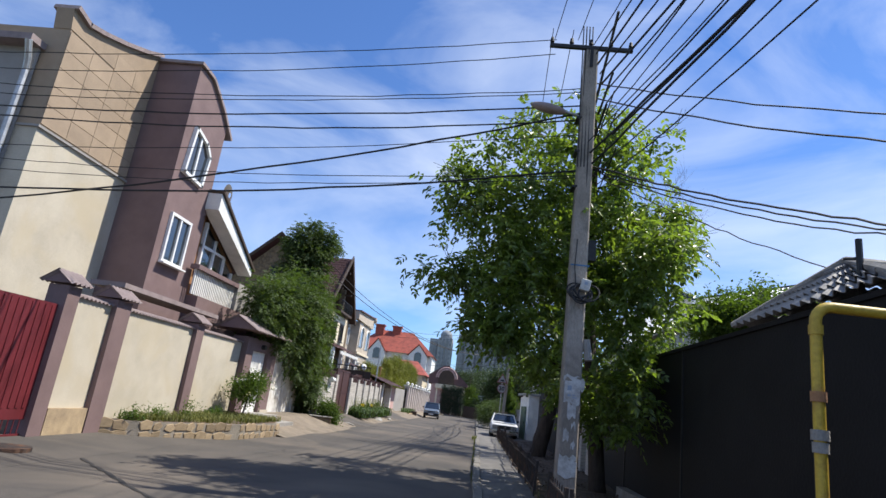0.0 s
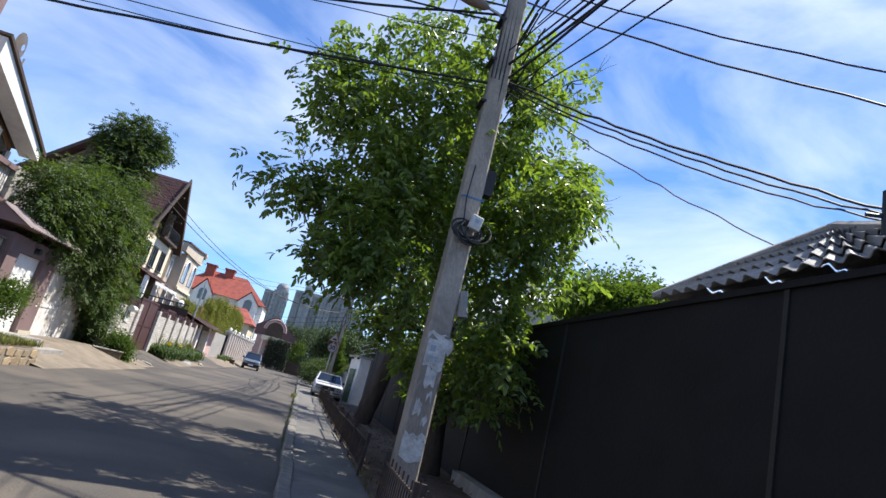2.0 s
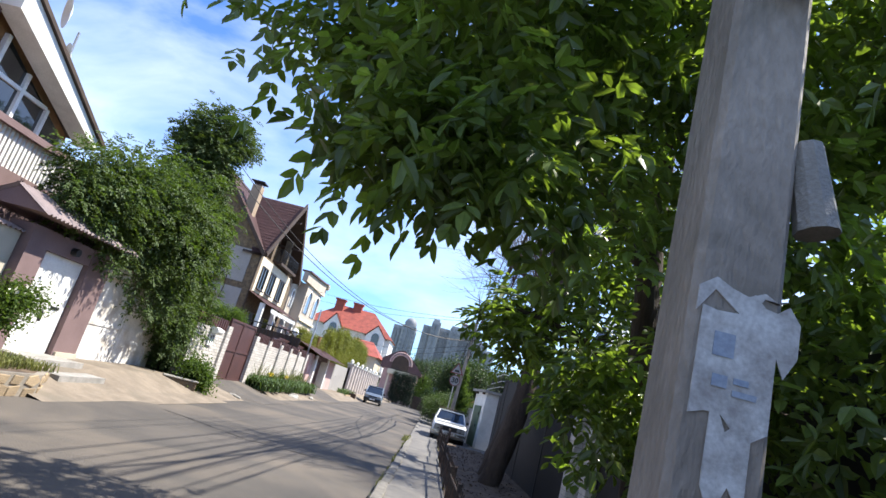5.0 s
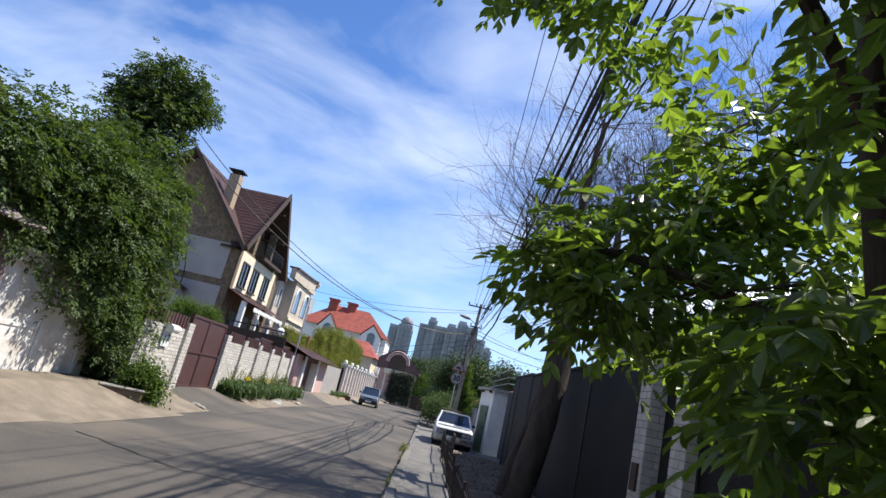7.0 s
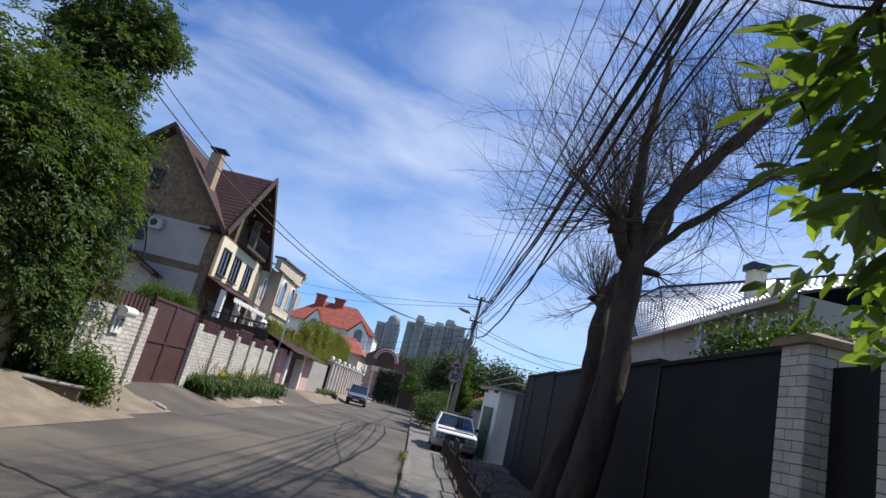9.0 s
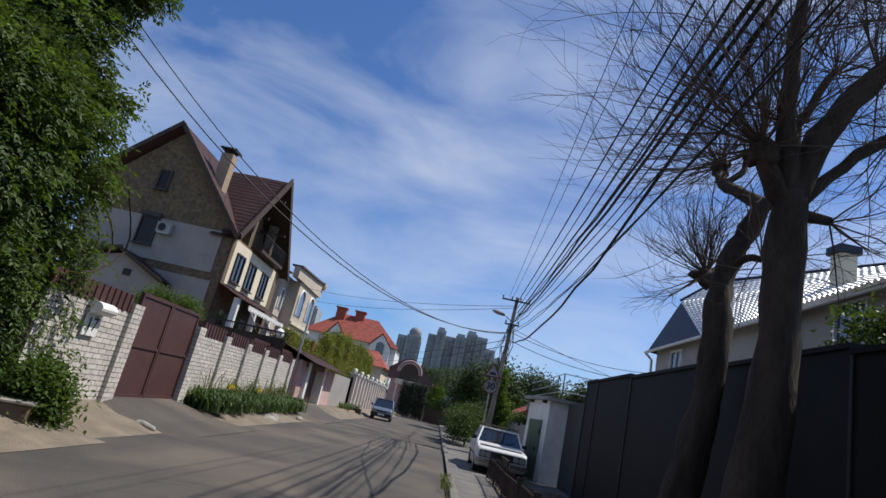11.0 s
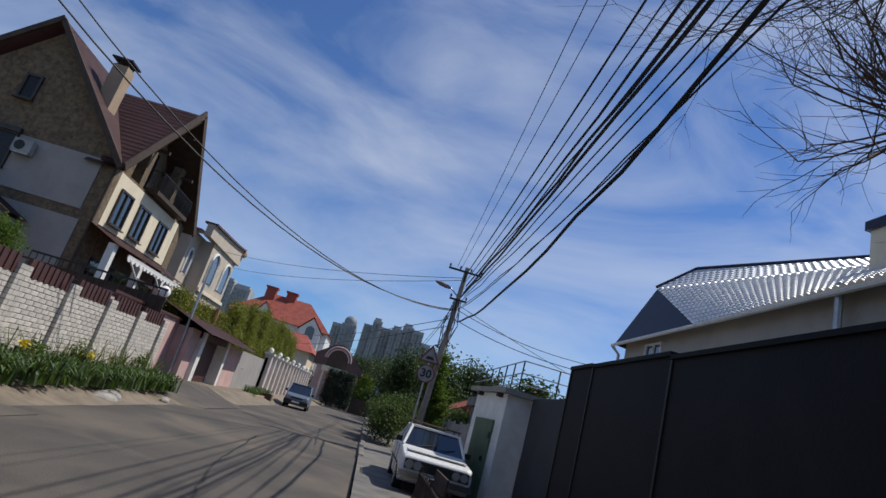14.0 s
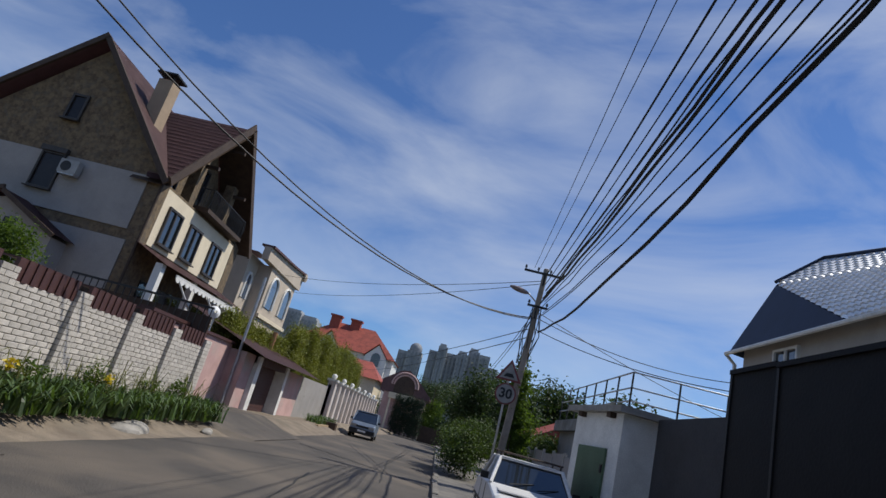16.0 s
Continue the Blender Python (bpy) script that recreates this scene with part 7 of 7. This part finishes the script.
# head, number of shoots, mean way, length
HEADS = [((2.52, 23.68, 5.2), 46, (-0.6, 0.1, 0.5), 1.75), ((2.9, 23.5, 8.2), 16, (0, 0, 0.6), 1.6), ((2.76, 23.6, 6.6), 16, (-0.5, 0, 0.6), 1.7), ((2.8, 23.7, 5.6), 16, (-0.4, 0.2, 0.5), 1.6), ((5.1, 23.3, 8.2), 24, (0.1, 0, 0.5), 1.7), ((6.2, 23.1, 9.1), 34, (0.2, 0, 0.4), 1.9), ((4.4, 23.5, 7.25), 24, (0.0, 0, 0.7), 1.7), ((3.75, 23.6, 6.4), 16, (-0.1, 0.1, 0.8), 1.5), ((5.0, 23.7, 6.6), 24, (0.3, 0.2, 0.2), 1.5), ((5.8, 23.7, 7.2), 28, (0.4, 0, 0.2), 1.6), ((4.1, 23.7, 5.8), 12, (0.3, 0.2, -0.1), 1.2), ((3.3, 23.7, 4.45), 7, (0.5, 0.2, -0.2), 1.0), ((3.36, 26.9, 4.65), 42, (-0.35, 0.1, 0.7), 1.2), ((3.72, 27.6, 7.0), 40, (-0.3, 0.1, 0.55), 1.65), ((4.0, 27.2, 7.1), 20, (0, 0, 0.7), 1.6), ((4.7, 25.9, 8.1), 22, (0.1, 0, 0.5), 1.7), ((4.3, 26.1, 7.2), 16, (0.0, 0, 0.6), 1.5), ((3.52, 25.5, 4.6), 8, (0.2, -0.2, 0.2), 1.0)]
for k, (h, n, way, length) in enumerate(HEADS):
    bm = bmesh.new()
    for _ in range(n):
        d = Vector((rr.gauss(way[0], 0.6), rr.gauss(way[1], 0.7), rr.gauss(way[2], 0.55)))
        twigs(bm, h, d, length * rr.uniform(0.5, 1.15), 0.012, 2, rr, 0.5, 0.1, 4)
    tagged(part("twig_head", bm, TWIG, bt), "", "", "", "stuff")


# ---- background trees, hedges ----
def leafy_tree(place, height, blobs, count, size, material, seed, label, cat="tree", name="tree", trunk=0.14):
    t = thing(name, place, label, cat)
    b = bmesh.new()
    limb(b, [(0, 0, -0.2), (0.1, 0, height * 0.35), (-0.05, 0.1, height * 0.7), (0, 0, height * 0.95)], trunk, 0.03, 7)
    rr = random.Random(seed)
    for x, y, z, rx, ry, rz, s in blobs:
        limb(b, [(0, 0, z * 0.5), (x * 0.5, y * 0.5, z * 0.8), (x, y, z)], trunk * 0.4, 0.02, 5)
    part("trunk", b, BARK, t)
    gg = np.random.default_rng(seed)
    leaves("crown", cloud(blobs, count, gg, 0.5, size * 1.6, 24), size, size * 0.55, material, seed + 1, t)
    return t


rr = random.Random(31)
def rblobs(r, h, n, rr):
    out = []
    for _ in range(n):
        a = rr.uniform(0, math.tau)
        d = rr.uniform(0.1, 0.6) * r
        z = rr.uniform(0.16, 0.86) * h
        out.append((math.cos(a) * d, math.sin(a) * d, z, r * rr.uniform(0.35, 0.6), r * rr.uniform(0.35, 0.6), h * rr.uniform(0.13, 0.22), 1.0 / n))
    return out


for x, y, h, r in ((4.5, 62, 6.0, 2.6), (7.5, 66, 6.5, 3.0), (2.2, 74, 7.5, 3.0), (5.5, 84, 8.0, 3.4), (10, 74, 6.5, 3.2), (13.5, 70, 5.8, 3.0), (17, 80, 7.2, 3.6), (22, 88, 7.5, 4.0), (-3.0, 124, 10.0, 4.5), (3.5, 118, 10.5, 4.6), (10, 108, 9.5, 4.2), (-8, 128, 9.0, 4.0), (17, 106, 8.6, 4.2), (27, 100, 8.5, 4.5), (-24, 96, 8.5, 3.6), (9, 56, 5.2, 2.2), (3.9, 90, 7.5, 3.0), (1.5, 108, 7.5, 3.2), (-2.0, 140, 11, 5.0), (7, 135, 11, 5.0), (15, 130, 10, 5.0), (24, 125, 10, 5.0), (36, 118, 9.5, 5.0)):
    leafy_tree((x, y, road_z(y)), h, rblobs(r, h, 10, rr), 6600, 0.28, DARKTREE, rr.randint(0, 9999), "dark green broadleaf tree down the street")
leafy_tree((-1.7, 113, -0.5), 8.6, rblobs(2.6, 8.6, 9, rr), 9000, 0.24, CREEPERLIGHT, 501, "bright green rounded tree by the far house")
# shrub beyond the parked car
leafy_tree((1.35, 52.0, -0.05), 2.5, [(-0.3, -1.4, 1.1, 0.9, 1.1, 0.9, 0.25), (0.3, -0.2, 1.7, 0.8, 1.2, 0.9, 0.25), (-0.3, 1.4, 1.35, 1.0, 1.2, 1.0, 0.25), (-0.4, 3.2, 1.3, 0.9, 1.6, 0.9, 0.25)], 15000, 0.12, SHRUB, 601, "bushy green roadside shrub beyond the car", "shrub", "shrub", 0.06)
# ivy on the far pole and behind the signs
ivy = thing("ivy", (2.1, 46.2, 0), "green ivy climbing a concrete pole", "ivy")
bm = bmesh.new()
limb(bm, [(0.1, 0.1, 0), (0.15, 0.05, 2), (0.2, 0.0, 4.6)], 0.03, 0.01, 5)
part("stem", bm, BARK, ivy)
leaves("foliage", cloud([(0.15, 0.0, 3.4, 0.32, 0.3, 1.5, 0.5), (0.45, 0.3, 2.0, 0.5, 0.5, 1.2, 0.5)], 5200, g, 0.4, 0.09, 20), 0.1, 0.07, CREEPERLIGHT, 14, ivy)
for x, y, z in ((3.6, 48.5, 2.3), (4.0, 51.0, 2.2)):
    leafy_tree((x, y, 0), z, [(0, 0, z * 0.75, 0.9, 1.2, 0.7, 1.0)], 5000, 0.12, CREEPER, int(y * 10), "green shrub over a grey fence", "shrub", "shrub", 0.06)
# yellow-green conifers behind the garage
for k in range(14):
    y = 60.5 + k * 2.1
    h = 5.2 + 0.4 * ((k * 7) % 3) + (0.5 if k > 3 else 0.0)
    leafy_tree((-9.6 - 0.3 * (k % 2), y, 0.2), h, [(0, 0, h * 0.3, 0.95, 1.15, h * 0.26, 0.34), (0, 0, h * 0.55, 0.85, 1.05, h * 0.24, 0.32), (0.1, -0.3, h * 0.78, 0.5, 0.55, h * 0.18, 0.18), (-0.1, 0.4, h * 0.82, 0.4, 0.45, h * 0.16, 0.16)], 9000, 0.13, CONIFER, 700 + k, "yellow green clipped conifer behind a wall", "conifer", "conifer", 0.08)
for k in range(5):
    leafy_tree((-9.9, 50.8 + 1.9 * k, 0.2), 3.9, [(0, 0, 2.6, 0.7, 0.9, 1.0, 0.7), (0, 0.3, 3.5, 0.4, 0.5, 0.5, 0.3)], 6400, 0.12, CONIFER, 730 + k, "yellow green shrub behind the garage wall", "shrub", "shrub", 0.06)
# cypresses
for k in range(6):
    x, y = -5.9 + 0.62 * k, 102.5 - 0.5 * k
    leafy_tree((x, y, -0.4), 5.0, [(0, 0, 1.4, 0.5, 0.6, 1.5, 0.4), (0, 0, 3.0, 0.48, 0.55, 1.5, 0.4), (0, 0, 4.4, 0.26, 0.3, 0.8, 0.2)], 6000, 0.12, CYPRESS, 760 + k, "dark narrow cypress in a row", "cypress", "cypress", 0.07)
# shrubs behind the walls
leafy_tree((9.4, 21.5, 0), 6.2, [(-0.8, 0, 4.6, 1.1, 1.1, 0.8, 0.35), (0.5, 0.3, 5.1, 1.2, 1.1, 0.9, 0.35), (1.8, 0.2, 4.6, 1.0, 1.0, 0.8, 0.3)], 15000, 0.13, SHRUB, 807, "leafy garden tree behind the dark wall")
leafy_tree((8.0, 27.2, 0), 5.4, [(-1.1, 0, 4.1, 1.0, 1.1, 0.8, 0.3), (0.3, 0.4, 4.6, 1.1, 1.2, 0.9, 0.4), (1.5, 0, 4.1, 1.1, 1.1, 0.8, 0.3)], 13000, 0.15, SHRUB, 801, "bright leafy tree behind the dark wall")
leafy_tree((6.4, 15.5, 0), 5.2, [(-0.5, 0, 4.4, 0.9, 1.1, 0.7, 0.4), (0.7, 0.5, 4.8, 0.9, 1.0, 0.8, 0.35), (0.2, -1.0, 4.3, 0.8, 0.8, 0.6, 0.25), (1.7, 0.6, 4.6, 0.8, 0.8, 0.7, 0.25)], 15000, 0.13, CREEPERLIGHT, 802, "leafy garden tree behind the dark wall")
leafy_tree((-10.7, 38.5, 0.3), 3.4, [(-0.6, 0, 2.75, 0.75, 0.7, 0.65, 0.4), (0.4, 0.1, 2.75, 0.7, 0.7, 0.5, 0.35), (0, 0.2, 2.1, 1.2, 0.7, 0.5, 0.25)], 7500, 0.1, CREEPERLIGHT, 803, "green shrub showing above a brick wall", "shrub", "shrub", 0.05)
leafy_tree((-6.4, 26.75, 0.05), 1.0, [(0, 0, 0.52, 0.38, 0.38, 0.4, 0.6), (0.1, 0.1, 0.34, 0.32, 0.3, 0.28, 0.2), (-0.22, 0.0, 0.74, 0.3, 0.3, 0.28, 0.2)], 5200, 0.1, CREEPERLIGHT, 804, "low green bush at the planter's end", "shrub", "shrub", 0.03)
leafy_tree((-8.5, 44.4, 0.4), 1.3, [(0.1, 0, 0.8, 0.4, 0.5, 0.55, 1.0)], 1800, 0.12, CREEPER, 805, "green weedy shrub by the recessed door", "shrub", "shrub", 0.03)
rose = leafy_tree((-7.25, 19.2, 0.38), 1.5, [(0, 0, 0.85, 0.5, 0.6, 0.5, 0.6), (0.15, 0.3, 1.15, 0.4, 0.5, 0.3, 0.4)], 4200, 0.085, CREEPERLIGHT, 806, "rose bush with pale flowers in the raised bed", "rose bush", "rose_bush", 0.03)
pts = cloud([(0.15, 0, 1.0, 0.6, 0.65, 0.5, 1.0)], 60, g, 0.8, 0.05, 5)
tagged(leaves("flower", pts, 0.07, 0.07, WHITEF, 15, rose), "", "", "", "stuff")


def blades(name, spots, length, width, material, seed, label, cat):
    """Arching strap leaves rising from spots."""
    gg = np.random.default_rng(seed)
    c = np.asarray(spots, float)
    n = len(c)
    a = gg.uniform(0, math.tau, n)
    out = np.stack([np.cos(a), np.sin(a), np.zeros(n)], 1)
    L = length * gg.uniform(0.55, 1.25, n)[:, None]
    lean = gg.uniform(0.15, 0.75, n)[:, None]
    w = np.stack([-np.sin(a), np.cos(a), np.zeros(n)], 1) * width * 0.5
    up = np.array([0, 0, 1.0])
    p1 = c + out * L * lean * 0.3 + up * L * 0.5
    p2 = c + out * L * lean * 0.75 + up * L * (0.92 - lean * 0.25)
    p3 = c + out * L * lean * 1.25 + up * L * (0.98 - lean * 0.65)
    v = np.stack([c - w, c + w, p1 - w, p1 + w, p2 - w * 0.7, p2 + w * 0.7, p3], 1).reshape(-1, 3)
    i = np.arange(n)[:, None] * 7
    faces = [tuple(q) for q in np.concatenate([i + np.array([0, 1, 3, 2]), i + np.array([2, 3, 5, 4])], 1).reshape(-1, 4).tolist()] + [tuple(q) for q in (i + np.array([4, 5, 6])).tolist()]
    ob = raw_mesh(name, v.tolist(), faces, material)
    return tagged(ob, label, cat, "", "stuff")


def scatter(n, x0, x1, y0, y1, z, g, lump=0.0):
    p = np.stack([g.uniform(x0, x1, n), g.uniform(y0, y1, n), np.full(n, z)], 1)
    if lump:
        k = np.sin(p[:, 1] * 2.1) * np.cos(p[:, 1] * 0.77 + p[:, 0] * 2) + g.normal(size=n) * 0.35
        p = p[k > -lump]
    return p


tufts = scatter(85, -6.9, -6.15, 33.2, 43.4, 0.27, g)
tufts = (tufts[:, None, :] + g.normal(size=(len(tufts), 30, 3)) * np.array([0.09, 0.12, 0.0])).reshape(-1, 3)
blades("iris_bed", tufts, 0.56, 0.05, IRIS, 21, "dense iris leaves in front of brick wall", "irises")
blades("tall_weed", scatter(420, -6.9, -6.5, 33.6, 42.8, 0.3, g, 0.1), 1.05, 0.02, DRYGRASS, 22, "tall thin weeds among irises", "weeds")
leaves_ob = leaves("iris_leafage", np.concatenate([cloud([(-6.75, y, 0.75, 0.22, 0.4, 0.45, 1.0)], 420, g, 0.3, 0.07, 20) for y in (36.2, 37.9, 40.1, 41.6)]), 0.09, 0.045, CREEPERLIGHT, 23)
tagged(leaves_ob, "leafy green weeds among the irises", "weeds", "", "stuff")
fl = leaves("iris_flower", cloud([(-6.6, 35.4, 0.95, 0.05, 0.12, 0.1, 0.5), (-6.55, 38.0, 0.9, 0.05, 0.1, 0.08, 0.5)], 90, g, 0.3, 0.03, 12), 0.09, 0.08, YELLOWF, 24)
tagged(fl, "yellow iris flowers above green leaves", "flowers", "", "stuff")
bedpts = scatter(6500, -7.9, -6.0, 13.8, 20.0, 0.385, g, 0.6)
bedpts = bedpts[bedpts[:, 0] < np.minimum(-7.35 + (bedpts[:, 1] - 14.1) * 0.4, -6.2)]
blades("bed_grass", bedpts, 0.17, 0.014, DRYGRASS, 25, "patchy grass and weeds in the raised bed", "grass")
bl = leaves("bed_weeds", np.concatenate([cloud([(-7.6, y, 0.52, 0.25, 0.4, 0.2 if y != 16.4 else 0.42, 1.0)], 420, g, 0.2, 0.08, 20) for y in (14.0, 14.9, 16.4, 18.0)]), 0.07, 0.035, CREEPERLIGHT, 26)
tagged(bl, "green weeds growing in the raised bed", "weeds", "", "stuff")
blades("kerb_grass", np.concatenate([scatter(700, 0.06, 0.11, 14, 33, 0.03, g, -0.1), scatter(500, 1.28, 1.5, 4, 34, 0.1, g, 0.2), scatter(250, -0.05, 0.2, 30.5, 33.2, 0.08, g)]), 0.12, 0.012, DRYGRASS, 27, "thin grass along the kerb", "grass")
blades("planter_weed", scatter(300, -7.6, -6.7, 60.5, 66, 0.15, g), 0.5, 0.05, IRIS, 28, "green strap leaved plants in a stone planter", "plants")
# stones and leaf litter on the verge and soil
rk = thing("verge_rock", (-6.1, 38.6, 0.05), "rough concrete lump on the sandy verge", "rock", "verge rocks")
bm = bmesh.new()
bmesh.ops.create_icosphere(bm, subdivisions=3, radius=0.5, matrix=Matrix.Diagonal((0.5, 1.2, 0.4, 1)))
for v in bm.verts:
    v.co += v.co.normalized() * 0.12 * noise.noise(v.co * 3.1)
part("lump", bm, CONCRETE, rk)
for x, y, s, a in ((-6.0, 29.6, 0.5, 70), (-5.9, 42.2, 0.5, 10), (-6.25, 34.4, 0.4, 40)):
    c = copy_thing(rk, pose(x, y, 0.06, 0, 0, a))
    c.scale = (s, s, s)
# broken slabs heaped before the brick wall
for x, y, z, lx, ly, rx, ry, rz in ((-7.35, 30.1, 0.34, 1.0, 1.5, 4, 9, 12), (-6.65, 29.45, 0.17, 0.75, 1.15, -3, 12, -20), (-7.0, 28.75, 0.14, 0.7, 0.8, 5, 4, 40)):
    bm = bmesh.new()
    rs = random.Random(int(y * 100))
    rim = [(lx * 0.5 * math.cos(a) * rs.uniform(0.85, 1.15) * 1.25, ly * 0.5 * math.sin(a) * rs.uniform(0.85, 1.15) * 1.25) for a in (0.5, 1.0, 2.1, 2.7, 3.5, 4.1, 5.2, 5.9)]
    prism(bm, rim, 0.14, pose(0, 0, 0, -90, 0, 0))
    bmesh.ops.bevel(bm, geom=bm.edges[:], offset=0.015, segments=1, affect="EDGES")
    slab = tagged(link("broken_slab", bm, CONCRETE), "broken concrete slab lying on sandy verge", "concrete slab", "broken slabs")
    slab.matrix_world = pose(x, y, z, rx, ry, rz)
gl = np.random.default_rng(40)
lit = leaves("leaf_litter", scatter(2600, 1.4, 3.45, 2, 34, 0.18, gl, 0.6), 0.07, 0.045, TWIG, 41, None, 0.0)
tagged(lit, "dry brown leaf litter on bare earth", "leaf litter", "", "stuff")

# ---- bricks of the wall, piers and pillars ----
def brick_mesh(name, lx, ly, lz):
    b = bmesh.new()
    box(b, 0, 0, 0, lx, ly, lz)
    bmesh.ops.bevel(b, geom=[e for e in b.edges], offset=0.006, segments=1, affect="EDGES")
    me = bpy.data.meshes.new(name)
    b.to_mesh(me)
    b.free()
    me.materials.append(BRICK)
    return me


H, J, LB = 0.088, 0.012, 0.25
full, half_, stub = brick_mesh("brick", 0.06, LB, H), brick_mesh("brick", 0.06, LB / 2 - J / 2, H), brick_mesh("brick", 0.06, 0.36, H)
rng = random.Random(17)
made = 0
rest = bmesh.new()
def lay(x, y, z, me, ly):
    global made
    if z > 0.62 and 34.7 < y < 40.5 and made < 300:
        ob = new("brick", me)
        ob.parent = bw
        ob.location = (x + rng.uniform(-0.003, 0.003), y, z)
        made += 1
    else:
        box(rest, x, y, z, x + 0.06 + rng.uniform(-0.003, 0.003), y + ly, z + H)
spans = [(26.9, 29.4)] + [(a + 0.38, b) for a, b in zip(PIL, PIL[1:])]
for a, b in spans:
    for r in range(18):
        z = 0.32 + r * (H + J)
        y = a + 0.006 - (0.13 if r % 2 else 0.0)
        while y < b - 0.02:
            y0, y1 = max(y, a + 0.006), min(y + LB, b - 0.006)
            if y1 - y0 > 0.03:
                lay(-7.045, y0, z, full if abs(y1 - y0 - LB) < 1e-6 else half_, y1 - y0) if abs(y1 - y0 - LB) < 1e-6 else box(rest, -7.045, y0, z, -6.985, y1, z + H)
            y += LB + J
for y in (29.4, *PIL):
    for r in range(20):
        z = 0.32 + r * (H + J)
        if r % 2:
            box(rest, -6.95, y, z, -6.9, y + 0.25, z + H)
            box(rest, -6.95, y + 0.262, z, -6.9, y + 0.38, z + H)
        else:
            box(rest, -6.95, y, z, -6.9, y + 0.118, z + H)
            box(rest, -6.95, y + 0.13, z, -6.9, y + 0.38, z + H)
        box(rest, -7.36, y - 0.004, z, -6.9, y + 0.004, z + H)
BRICKREST = mat("silicate_brick_rest", (0.58, 0.54, 0.49), 0.9, (0.46, 0.43, 0.385), 5.0, fine=80, bump=0.2, island=0.12)
tagged(part("brick_rest", rest, BRICKREST, bw), "", "", "", "stuff")
# square brick pillars on the east side
for a, b in MASON:
    for r in range(30):
        z = 0.12 + r * 0.097
        for k in range(2):
            y0, y1 = (a, a + (0.25 if r % 2 else 0.14)) if k == 0 else (a + (0.262 if r % 2 else 0.152), b)
            ob = solid("brick", (3.365, y0, z, 3.40, y1, z + H), BRICK, ew)
            x0, x1 = (3.37, 3.37 + (0.14 if r % 2 else 0.25)) if k == 0 else (3.37 + (0.152 if r % 2 else 0.262), 3.79)
            ob = solid("brick", (x0, a - 0.012, z, x1, a + 0.02, z + H), BRICK, ew)
